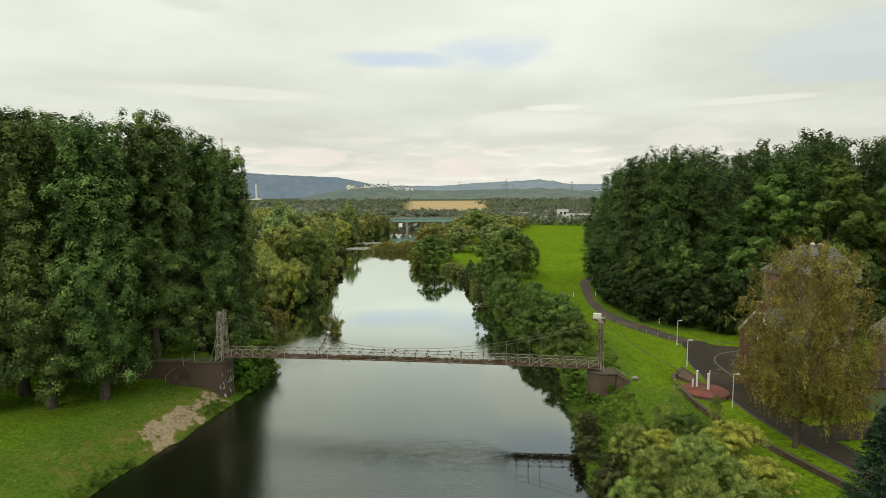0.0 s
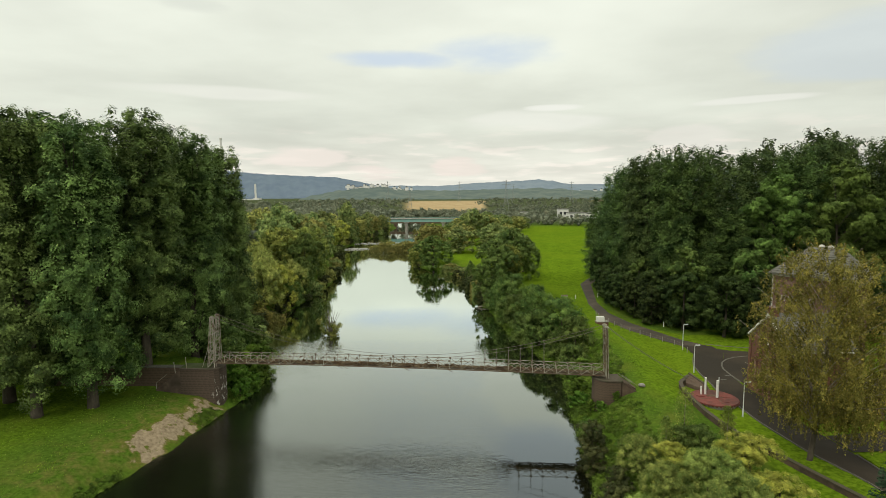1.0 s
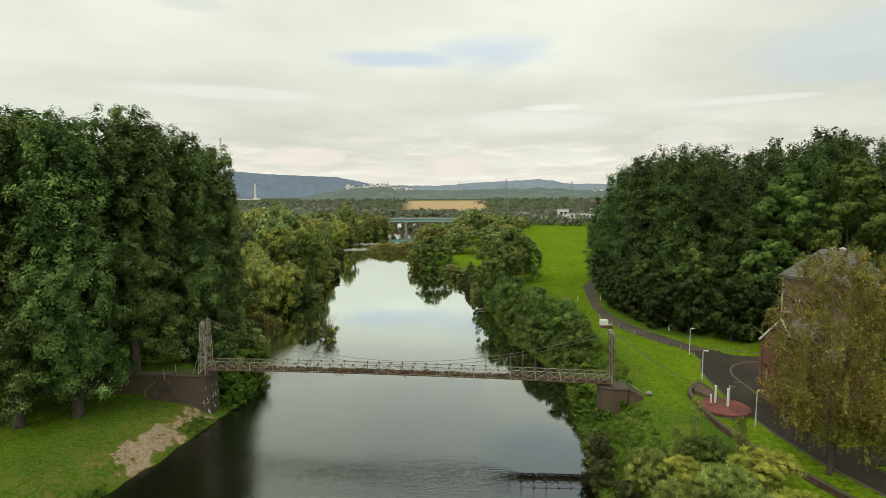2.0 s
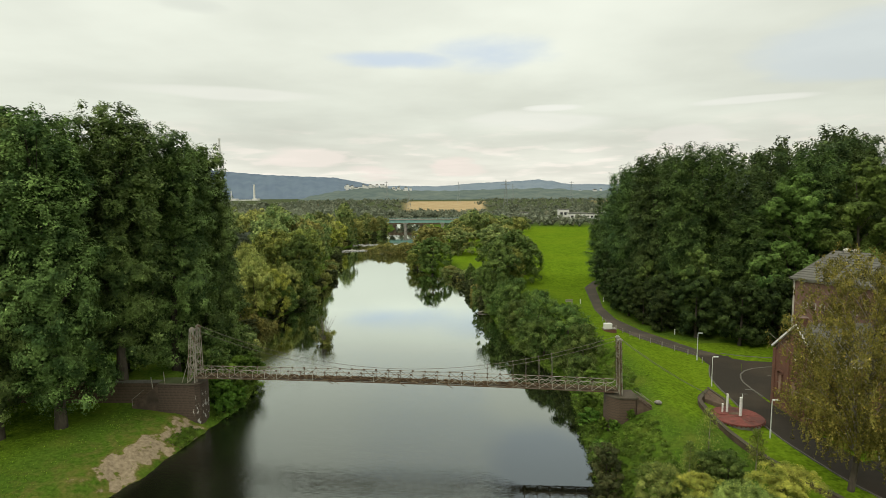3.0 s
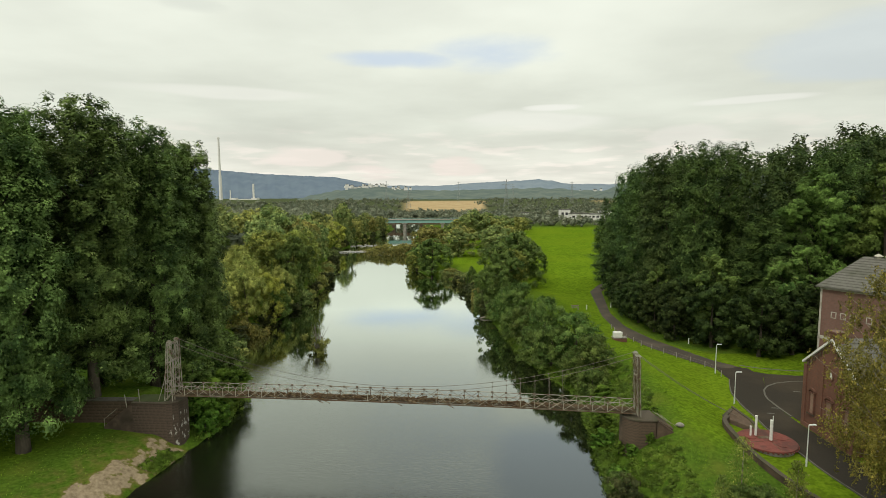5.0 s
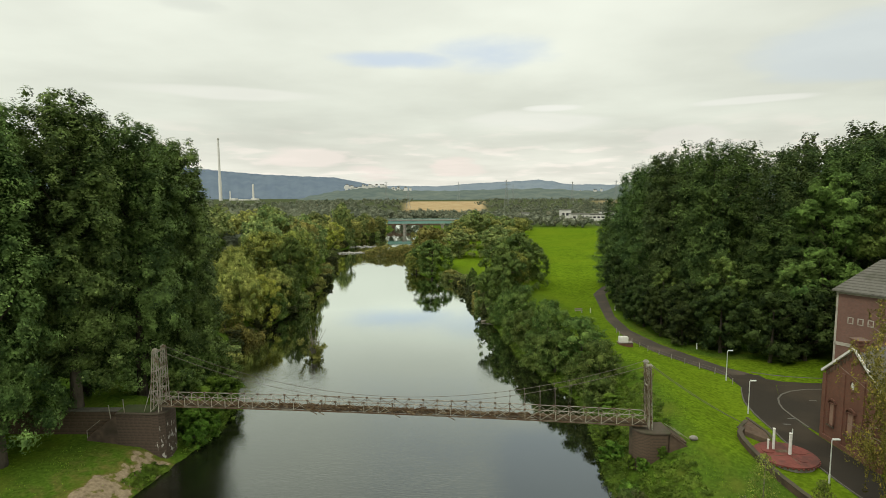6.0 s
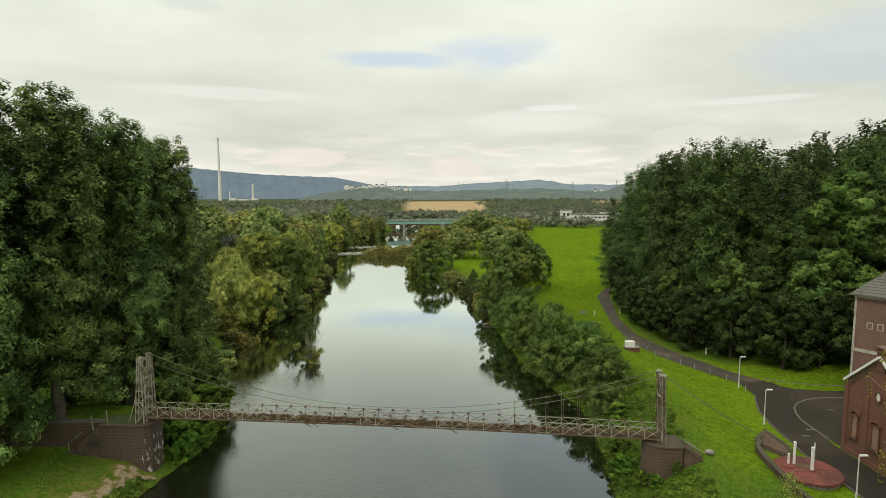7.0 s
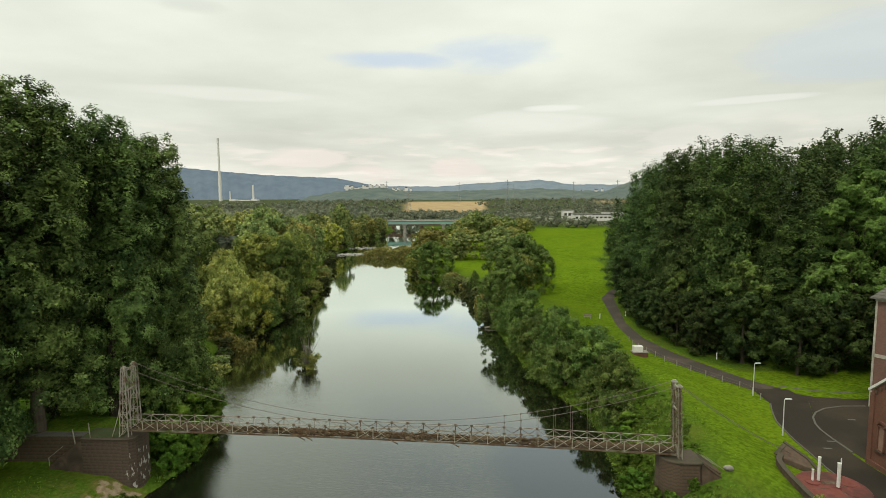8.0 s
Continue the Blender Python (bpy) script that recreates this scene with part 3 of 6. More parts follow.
gx, gy = axis(-62, 64, 0.8, -4500, 4500), axis(44, 150, 0.8, -700, 4600)
GX, GY = np.meshgrid(gx, gy)
GZ = land(GX, GY)
GZ = np.where(GY > 700, np.maximum(GZ, 1.0), GZ)
nx, ny = len(gx), len(gy)
me = bpy.data.meshes.new("ground")
quads = [(j * nx + i, j * nx + i + 1, (j + 1) * nx + i + 1, (j + 1) * nx + i) for j in range(ny - 1) for i in range(nx - 1)]
me.from_pydata(np.stack([GX.ravel(), GY.ravel(), GZ.ravel()], 1).tolist(), [], quads)
me.polygons.foreach_set("use_smooth", [True] * len(quads))
fx, fy = GX.ravel(), GY.ravel()
dl, dr = x_left(fy) - fx, fx - x_right(fy)
bare = (1 - smooth(dl + 1.1 * wave(fx, fy, 1.7, 0.4), 1.9, 4.8)) * smooth(dl + 0.5 * wave(fx, fy, 1.1, 1.9), -0.5, 0.3) * smooth(fy + 3 * wave(fx, fy, 2.2, 2.2), 57, 72) * (1 - smooth(fy, 79.5, 81))
bare = np.maximum(bare * 0.82, 0.19 * smooth(dl, 0.2, 1.5) * (1 - smooth(dl, 5, 12)) * smooth(fy, 48, 58) * (1 - smooth(fy, 78, 81)))
lawn = smooth(dr, 7, 11) * smooth(fy, 70, 76) * (1 - smooth(fy, 455, 475)) * (0.78 + 0.22 * smooth(fy, 140, 190)) * (1 - 0.55 * smooth(dr + 2 * wave(fx, fy, 5.0, 0.5), 8, 12) * (1 - smooth(dr + 2 * wave(fx, fy, 4.0, 1.5), 13, 19)) * smooth(fy, 125, 150) * (1 - smooth(fy, 215, 240)))
# grove floor without lawn; its darker colour also carries the trees' shade
wood = np.interp(fy, [104, 108, 113, 120, 133, 158, 198, 230], [60, 51.5, 45.8, 40.2, 37.6, 39.6, 48, 60])
lawn = lawn * (1 - smooth(fx + 0.8 * wave(fx, fy, 1.9, 0.6), wood - 0.5, wood + 1.2) * (fy > 104) * (fy < 260))
lawn = np.maximum(lawn, smooth(dl, 9, 16) * 0.55 * (1 - smooth(fy, 85, 90)))
lawn = np.maximum(lawn, (fx > 33) * (fy < 112) * (fy > 30) * 0.9)
crop = smooth(fy, 830, 870) * (1 - smooth(fy, 1700, 1800)) * smooth(fx / np.maximum(fy, 1), -0.085, -0.07) * (1 - smooth(fx / np.maximum(fy, 1), 0.055, 0.07))
crop = np.maximum(crop, 0.8 * smooth(fy, 1300, 1350) * (1 - smooth(fy, 1800, 2000)) * smooth(fx / np.maximum(fy, 1), 0.25, 0.262) * (1 - smooth(fx / np.maximum(fy, 1), 0.30, 0.31)))
attr = me.color_attributes.new("cover", "FLOAT_COLOR", "POINT")
attr.data.foreach_set("color", np.stack([bare, lawn, crop, smooth(fy, 470, 520)], 1).astype(np.float32).ravel())
me.materials.append(GROUND)
ground = tagged(new("ground", me), "green river meadows, dyke and bare earthen bank", "ground", kind="structure")

wg = Geo()
wy = list(np.arange(-60, 480, 6.0)) + [520, 560, 640, 760, 900]
wv = [(x, y, WATER_LEVEL) for y in wy for x in (float(x_left(y)) - 6, float(x_left(y)) * 0.5 + float(x_right(y)) * 0.5, float(x_right(y)) + 6)]
wg.add(wv, [(3 * i + k, 3 * i + k + 1, 3 * i + 4 + k, 3 * i + 3 + k) for i in range(len(wy) - 1) for k in range(2)])
single("water", wg, WATER, "calm dark green river water mirroring the sky", "river", kind="structure", smooth=True)


def strip(west, east, y0, y1, step, lift, cols=3):
    g = Geo()
    ys = np.arange(y0, y1 + 0.01, step)
    v = []
    for y in ys:
        a, b = float(west(y)), float(east(y))
        for k in range(cols):
            x = a + (b - a) * k / (cols - 1)
            v.append((x, y, float(road_z(y)) + lift + 0.04 * math.sin(math.pi * k / (cols - 1))))
    return g.add(v, [(cols * j + k, cols * j + k + 1, cols * (j + 1) + k + 1, cols * (j + 1) + k) for j in range(len(ys) - 1) for k in range(cols - 1)])


single("road", strip(road_w, road_e, 20, 104, 1.0, 0.0), ASPHALT, "worn grey asphalt lane beside the river dyke", "road", kind="structure", smooth=True)
single("path", strip(road_w, road_e, 104, 213, 1.5, 0.0), TRACK, "narrow brownish asphalt footpath along the dyke", "path", kind="structure", smooth=True)
# forecourt north of the gabled building
fc = Geo()
fc.add([(43.2, 82.0, 2.06), (57.5, 82.0, 2.06), (57.5, 97.6, 1.86), (48.2, 98.9, 1.83), (45.5, 93.7, 1.89), (43.9, 91.4, 1.92), (43.3, 88.4, 2.0)], [(0, 1, 2, 3, 4, 5, 6)])
single("forecourt", fc, ASPHALT, "dark patched asphalt forecourt beside the brick building", "pavement", kind="structure")
fc = Geo()
fc.add([(43.2, 97.6, 1.835), (43.2, 104.4, 1.70), (47.6, 104.5, 1.69), (52, 102.4, 1.72), (60, 101.0, 1.74), (75, 100.5, 1.74), (75, 97.5, 1.82), (57.5, 97.55, 1.85), (48.2, 98.95, 1.826)], [tuple(range(9))[::-1]])
single("side_road", fc, ASPHALT, "asphalt turning into a side street", "road", kind="structure")
fc = Geo()
fc.add([(43.4, 60.6, 2.262), (50, 61.2, 2.262), (66, 62.0, 2.262), (66, 67.5, 2.24), (52, 66.4, 2.24), (47.5, 65.5, 2.245), (43.0, 64.6, 2.25)], [tuple(range(7))])
single("driveway", fc, ASPHALT, "dark asphalt driveway branching from the lane", "pavement", kind="structure")


def kerb_line(name, pts, w, h, lift, material, label, piece=1.0):
    """A run of kerb stones, each a piece of its own, following a plan line."""
    t = thing(name, (0, 0, 0), label, "kerb", kind="structure")
    g = Geo().box((-piece / 2 + 0.012, -w / 2, -0.15), (piece / 2 - 0.012, w / 2, h))
    me = g.mesh("kerb_stone", material, bevel=0.015)
    for (x0, y0), (x1, y1) in zip(pts[:-1], pts[1:]):
        d = math.hypot(x1 - x0, y1 - y0)
        n = max(1, round(d / piece))
        for k in range(n):
            u = (k + 0.5) / n
            x, y = x0 + (x1 - x0) * u, y0 + (y1 - y0) * u
            ob = part("kerb_stone", me, material, t)
            ob.matrix_basis = pose(x, y, float(road_z(y)) + lift, 0, 0, math.degrees(math.atan2(y1 - y0, x1 - x0))) @ Matrix.Diagonal((d / n / piece, 1, 1, 1))
    return t


def resample(pts, step):
    out = [pts[0]]
    for (x0, y0), (x1, y1) in zip(pts[:-1], pts[1:]):
        n = max(1, round(math.hypot(x1 - x0, y1 - y0) / step))
        out += [(x0 + (x1 - x0) * k / n, y0 + (y1 - y0) * k / n) for k in range(1, n + 1)]
    return out


kerb_line("kerb", [(float(road_w(y)) - 0.06, y) for y in np.arange(48, 98.1, 2.0)], 0.14, 0.10, 0.0, KERB, "low grey concrete kerb along the lane", 2.0)
kerb_line("kerb", [(54.5, 97.1), (51.4, 97.1), (48.6, 96.3), (46.6, 95.0), (45.2, 93.4), (44.2, 91.4), (43.6, 89.6), (43.3, 87.0), (43.1, 83.5)], 0.22, 0.05, 0.02, KERB, "flush pale kerb curving round the forecourt")
kerb_line("kerb", [(47.8, 105.3), (50.5, 103.6), (53.5, 102.6), (58, 101.8), (66, 101.2), (75, 100.9)], 0.14, 0.11, 0.0, KERB, "concrete kerb of the grass verge under the trees", 2.0)
kerb_line("kerb", [(43.2, 48.0), (43.3, 60.0)], 0.14, 0.10, 0.0, KERB, "low grey kerb beside the lane", 2.0)
mk = Geo()
for x, y in ((40.6, 84.4), (42.2, 86.2), (48.9, 92.4), (51.2, 88.8)):
    z = float(road_z(y)) + 0.055
    mk.add([(x, y, z), (x + 0.9, y - 0.12, z), (x + 0.9, y + 0.14, z), (x, y + 0.22, z)], [(0, 1, 2, 3)])
single("road_marking", mk, ROAD_PAINT, "worn white paint dashes on the asphalt", "road marking", kind="structure")
# grass verges
for name, out in (("verge", [(48.3, 105.4), (53.6, 102.8), (58, 102.0), (75, 101.1), (75, 106.6), (54.5, 106.9), (49.0, 110.6), (46.6, 111.0), (45.6, 108.9)]), ("verge", [(43.5, 66.0), (47.3, 66.6), (47.3, 71.0), (43.2, 71.0)]), ("verge", [(43.6, 48.0), (66, 48.0), (66, 61.6), (50, 60.8), (43.6, 60.2)])):
    g = Geo()
    zs = [float(road_z(y)) + 0.06 for _, y in out]
    g.add([(x, y, z) for (x, y), z in zip(out, zs)] + [(x, y, z - 0.3) for (x, y), z in zip(out, zs)], [tuple(range(len(out)))] + [(i, len(out) + i, len(out) + (i + 1) % len(out), (i + 1) % len(out)) for i in range(len(out))])
    ob = single(name, g, GROUND, "short bright green grass verge", "grass", kind="structure")
    at = ob.data.color_attributes.new("cover", "FLOAT_COLOR", "POINT")
    at.data.foreach_set("color", np.tile([0.0, 0.9, 0.0, 0.0], len(ob.data.vertices)).astype(np.float32))

# ---- far hills ----


def ridge(name, far, depth, crest, material, label, bump):
    """A wooded ridge: crest given as bearing (x per y) and rise (z per y over the eye) at a distance."""
    g = Geo()
    a = np.array(crest, float)
    bear = np.arange(a[0, 0], a[-1, 0], 0.006)
    rows = []
    for k, u in enumerate((0.0, 0.35, 0.7, 1.0, 1.25)):
        row = []
        for i, b in enumerate(bear):
            top = 30 + far * np.interp(b, a[:, 0], a[:, 1])
            h = (0.0, 0.45, 0.82, 1.0, 0.0)[k]
            d = far - depth + depth * u + 30 * math.sin(i * 1.7 + k)
            n = noise.noise(Vector((b * 90, k * 3.1, 0.5))) + 0.6 * noise.noise(Vector((b * 260, k, 3.5)))
            row.append((b * d, d, 1.5 + (top - 1.5) * h + (bump * n if 0 < k < 4 else 0)))
        rows.append(row)
    n = len(bear)
    g.add([p for r in rows for p in r], [(k * n + i, k * n + i + 1, (k + 1) * n + i + 1, (k + 1) * n + i) for k in range(4) for i in range(n - 1)])
    return single(name, g, material, label, "hill", kind="structure", smooth=True)


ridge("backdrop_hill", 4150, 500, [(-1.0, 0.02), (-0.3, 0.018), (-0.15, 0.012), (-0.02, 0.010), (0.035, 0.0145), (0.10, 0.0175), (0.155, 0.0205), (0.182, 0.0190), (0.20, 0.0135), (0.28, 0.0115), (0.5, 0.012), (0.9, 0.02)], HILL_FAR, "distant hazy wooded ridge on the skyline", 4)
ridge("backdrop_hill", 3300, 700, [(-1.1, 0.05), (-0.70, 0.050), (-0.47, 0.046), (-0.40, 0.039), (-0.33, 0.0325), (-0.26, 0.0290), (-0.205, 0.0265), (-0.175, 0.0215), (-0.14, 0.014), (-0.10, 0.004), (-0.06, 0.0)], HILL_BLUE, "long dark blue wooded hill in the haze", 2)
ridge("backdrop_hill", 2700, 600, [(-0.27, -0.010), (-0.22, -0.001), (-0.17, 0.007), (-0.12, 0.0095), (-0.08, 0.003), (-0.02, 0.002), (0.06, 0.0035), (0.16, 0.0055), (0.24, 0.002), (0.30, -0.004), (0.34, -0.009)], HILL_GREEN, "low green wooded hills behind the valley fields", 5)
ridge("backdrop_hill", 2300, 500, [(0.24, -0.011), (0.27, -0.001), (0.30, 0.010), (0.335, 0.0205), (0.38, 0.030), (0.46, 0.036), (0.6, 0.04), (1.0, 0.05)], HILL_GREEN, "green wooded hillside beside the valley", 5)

# ---- the suspension footbridge ----
SPAN = 55.3
BRIDGE = pose(-34.0, 81.55, 0, 0, 0, -4.97)
bridge = thing("suspension_footbridge", (0, 0, 0), "derelict iron suspension footbridge with rusty lattice railings", "bridge")
bridge.matrix_basis = BRIDGE
PANELS = 34
STEP = SPAN / PANELS


def camber(x):
    u = x / SPAN
    return 0.22 * 4 * u * (1 - u) - 0.38 * u


def chord(z, w, h, y, material, name, x0=0.0, x1=SPAN):
    n = 18
    g, v = Geo(), []
    for k in range(n + 1):
        x = x0 + (x1 - x0) * k / n
        v += [(x, y + a * w / 2, z + camber(x) + c * h / 2) for a, c in ((-1, -1), (1, -1), (1, 1), (-1, 1))]
    f = [(4 * k + i, 4 * k + (i + 1) % 4, 4 * k + 4 + (i + 1) % 4, 4 * k + 4 + i) for k in range(n) for i in range(4)]
    part(name, g.add(v, f + [(3, 2, 1, 0), (4 * n, 4 * n + 1, 4 * n + 2, 4 * n + 3)]), material, bridge)


ZB, ZT, HALF = 5.88, 7.05, 0.75
for y in (-HALF, HALF):
    chord(ZB, 0.10, 0.15, y, RUST, "bottom_chord")
    chord(ZT, 0.07, 0.065, y, PAINT_IRON, "top_chord")
posts = {m: Geo().box((-0.035, -0.035, 0), (0.035, 0.035, ZT - ZB)).mesh("post", m) for m in (PAINT_IRON, RUST)}
heads = Geo().box((-0.12, -0.07, -0.06), (0.12, 0.07, 0.09)).mesh("node_plate", RUST)
rises = {}
for m in (PAINT_IRON, RUST):
    for s in (0, 1):
        a, b = ((0, 0, 0.05), (STEP, 0, ZT - ZB - 0.05))[:: 1 if s == 0 else -1]
        rises[m, s] = Geo().bar((0, 0, a[2]), (STEP, 0, b[2]), 0.042, 0.042).mesh("diagonal", m)
rng = np.random.default_rng(7)
for y in (-HALF, HALF):
    for k in range(PANELS + 1):
        x = k * STEP
        m = PAINT_IRON if (k < 9 or k > PANELS - 9 or rng.random() < 0.3) else RUST
        ob = part("post", posts[m], m, bridge)
        ob.location = (x, y, ZB + camber(x))
        ob.rotation_euler = (0, 0, radians(rng.uniform(-4, 4)))
        ob = part("node_plate", heads, RUST, bridge)
        ob.location = (x, y, ZT + camber(x))
        if k < PANELS:
            for s in (0, 1):
                ob = part("diagonal", rises[m, s], m, bridge)
                ob.location = (x, y + (0.03 if s else -0.03), ZB + (camber(x) + camber(x + STEP)) / 2)
# deck: cross beams, rotten planking with gaps and sagging bits
beam = Geo().bar((0, -HALF, 0), (0, HALF, 0), 0.10, 0.16).mesh("cross_beam", RUST)
for k in range(PANELS + 1):
    ob = part("cross_beam", beam, RUST, bridge)
    ob.location = (k * STEP, 0, ZB - 0.02 + camber(k * STEP))
g = Geo()
for y in (-0.5, 0.0, 0.5):
    chord(ZB + 0.11, 0.12, 0.12, y, RUST, "stringer")
plank = [Geo().box((-0.10, -0.68, -0.025), (0.10, 0.68, 0.025)).mesh("plank", DECK) for _ in range(1)][0]
x = 0.15
while x < SPAN - 0.1:
    middle = 0.18 < x / SPAN < 0.86
    if rng.random() > (0.10 if middle else 0.02):
        ob = part("plank", plank, DECK, bridge)
        ob.matrix_basis = pose(x, rng.uniform(-0.05, 0.05), ZB + 0.20 + camber(x) + rng.uniform(-0.015, 0.015), rng.uniform(-2, 2) * (2.0 if middle else 1), 0, rng.uniform(-3, 3))
    x += 0.235
# driftwood and fallen boards caught along the edge
g = Geo()
for _ in range(210):
    u = rng.uniform(0.15, 0.84)
    x, y = u * SPAN, rng.uniform(-0.80, 0.3)
    l = rng.uniform(0.4, 1.5)
    a = rng.uniform(-0.35, 0.35)
    z = ZB + camber(x) + rng.uniform(0.1, 0.42)
    g.bar((x - l / 2, y, z - a * l / 2), (x + l / 2, y + rng.uniform(-0.2, 0.2), z + a * l / 2), rng.uniform(0.04, 0.14), rng.uniform(0.04, 0.16))
for u in (0.338, 0.352, 0.51, 0.62):
    x = u * SPAN
    g.bar((x - 0.7, -0.80, ZB + camber(x) + 0.15), (x + 0.35, -0.88, ZB + camber(x) - 0.35), 0.10, 0.05)
part("driftwood", g, DRIFT, bridge, "brown driftwood and broken boards caught in the lattice")


def tower(x, top, base, lean, material, label, wide, head=0.20, bar=0.085):
    """A portal of two tapering lattice columns, tied over the walkway."""
    g = Geo()
    g.bar((x, -HALF - 0.1, top - 0.25), (x, HALF + 0.1, top - 0.25), 0.16, 0.22)
    g.bar((x, -HALF - 0.1, top - 2.4), (x, HALF + 0.1, top - 2.4), 0.12, 0.16)
    g.bar((x, -HALF, top - 2.4), (x, HALF, top - 0.3), 0.07)
    g.bar((x, HALF, top - 2.4), (x, -HALF, top - 0.3), 0.07)
    for y in (-HALF, HALF):
        g.box((x - 0.28, y - 0.18, top - 0.02), (x + 0.28, y + 0.18, top + 0.10))
        g.box((x - 0.16, y - 0.12, top + 0.10), (x + 0.16, y + 0.12, top + 0.22))
    t = part("tower", g, material, bridge, label)
    for y in (-HALF - 0.1, HALF + 0.1):
        def corner(u, sx, sy):
            w = wide * (1 - u) + head * u
            d = (0.26 * (1 - u) + 0.16 * u) * head / 0.2
            return Vector((x + sx * w + lean * (1 - u) * -0.25, y + sy * d, base + (top - base) * u))
        for sx in (-1, 1):
            for sy in (-1, 1):
                part("leg", Geo().bar(corner(0, sx, sy), corner(1, sx, sy), bar), material, t)
        n = 6
        for k in range(n):
            a, b = k / n, (k + 1) / n
            for sy in (-1, 1):
                br = Geo()
                s = 1 if k % 2 else -1
                br.bar(corner(a, s, sy), corner(b, -s, sy), 0.06)
                if sy < 0 and k % 2:
                    br.bar(corner(a, -s, sy), corner(b, s, sy), 0.05)
                br.bar(corner(b, -1, sy), corner(b, 1, sy), 0.07)
                part("brace", br, RUST if lean < 0 else material, t)
        if lean < 0:
            continue
        st = Geo().bar((x - lean * 0.9, y * 1.02, base + 2.2), (x - lean * 1.75, y * 1.06, base - 0.25), 0.06)
        st.bar((x - lean * 0.6, y * 1.02, base + 3.6), (x - lean * 0.9, y * 1.02, base + 2.2), 0.06)
        part("stay", st, material, t)
    return t


tower(0.0, 12.55, 5.3, 1, PAINT_IRON, "pale grey painted lattice tower", 0.50)
tower(SPAN, 12.1, 5.2, -1, PAINT_IRON, "slim lattice tower overgrown with dead creeper", 0.15, 0.13, 0.06)
# dead creeper on the rusty tower
pts = np.stack([SPAN + rng.normal(0, 0.17, 1700), rng.choice([-0.85, 0.85], 1700) + rng.normal(0, 0.14, 1700), 6.2 + 5.9 * rng.random(1700) ** 0.7], 1)
me = cards(pts, unit(rng, 1700), 0.15, 0.45, rng, CREEPER, "creeper", np.tile([0, 0, 1.0], (1700, 1)))
part("creeper", me, CREEPER, bridge, "dry brown creeper")


def cable_z(x):
    u = x / SPAN
    return (7.32 + (12.7 - 7.32) * (1 - u / 0.5) ** 2) if u < 0.5 else (7.32 + (12.25 - 7.32) * (u / 0.5 - 1) ** 2)


for y in (-0.78, 0.78):
    xs = np.linspace(0, SPAN, 41)
    part("main_cable", Geo().tube([(v, y, cable_z(v)) for v in xs], 0.026, 5), CABLE, bridge, smooth=True)
    anchor = BRIDGE.inverted() @ Vector((35.2 + 0.2 * y, 81.8 - 0.7 * y, 2.9))
    a = Vector((SPAN, y, 12.25))
    part("back_stay", Geo().tube([a + (anchor - a) * u + Vector((0, 0, -0.9 * 4 * u * (1 - u) * 0.5)) for u in np.linspace(0, 1, 9)], 0.026, 5), CABLE, bridge, smooth=True)
    for k in range(1, PANELS):
        x = k * STEP
        top = cable_z(x)
        if top - (ZT + camber(x)) > 0.25 and 0.68 < x / SPAN < 0.86:
            g = Geo().tube([(x, y, ZT + camber(x)), (x, y, top)], 0.018, 5)
            g.box((x - 0.06, y - 0.05, top - 0.10), (x + 0.06, y + 0.05, top + 0.07))
            part("hanger", g, CABLE, bridge)

# ---- piers and walls of the bridge ends ----


def stone_blocks(owner, origin, along, length, z0, z1, seed, top=None, col_w=0.72, row_h=0.42, stone=None, relief=1.0):
    """Squared blocks laid in courses, each proud of the core by a little."""
    r = random.Random(seed)
    a = Vector(along).normalized()
    kinds = []
    for _ in range(4):
        w, h, d = 0.5, 0.5, 0.07
        g = Geo()
        j = [r.uniform(0.0, 0.03) for _ in range(8)]
        g.add([(-w, 0, -h), (w, 0, -h), (w, 0, h), (-w, 0, h), (-w + 0.03 + j[0] * 0.5, -d + j[0], -h + 0.05), (w - 0.03, -d + j[1], -h + 0.05 + j[5] * 0.5), (w - 0.03 - j[6] * 0.5, -d + j[2], h - 0.05), (-w + 0.03, -d + j[3], h - 0.05)],
              [(4, 5, 6, 7), (0, 1, 5, 4), (1, 2, 6, 5), (2, 3, 7, 6), (3, 0, 4, 7)])
        kinds.append(g.mesh("stone", stone or STONE))
    z, row = z0, 0
    ang = math.degrees(math.atan2(a.y, a.x))
    while z < z1 - 0.1:
        h = min(row_h * r.uniform(0.85, 1.15), z1 - z)
        u = -r.uniform(0, 0.4)
        while u < length - 0.05:
            w = col_w * r.uniform(0.7, 1.35)
            lo, hi = max(u, 0), min(u + w, length)
            u += w
            if hi - lo < 0.12 or (top and z + h > top((lo + hi) / 2)):
                continue
            c = Vector(origin) + a * (lo + hi) / 2
            ob = part("stone", r.choice(kinds), stone or STONE, owner)
            ob.matrix_basis = pose(c.x, c.y, z + h / 2, 0, 0, ang) @ Matrix.Diagonal(((hi - lo - 0.006), r.uniform(0.5, 1.2) * relief, h - 0.003, 1))
        z += h
        row += 1


pw = thing("pier", (0, 0, 0), "dark quarry-stone bridge pier with white lime runs", "pier", kind="structure")
PW = [(-39.0, 80.62), (-34.7, 80.42), (-34.0, 80.5), (-33.45, 80.95), (-33.25, 81.7), (-33.25, 83.1), (-39.0, 83.1)]
part("core", Geo().prism(PW, -2.6, 5.0), PIER_STONE, pw)
for i in range(5):
    (xa, ya), (xb, yb) = PW[i], PW[i + 1]
    stone_blocks(pw, (xa, ya, 0), (xb - xa, yb - ya, 0), math.hypot(xb - xa, yb - ya), -1.2, 4.95, 3 + i, col_w=0.62, row_h=0.36, stone=PIER_STONE, relief=0.22)
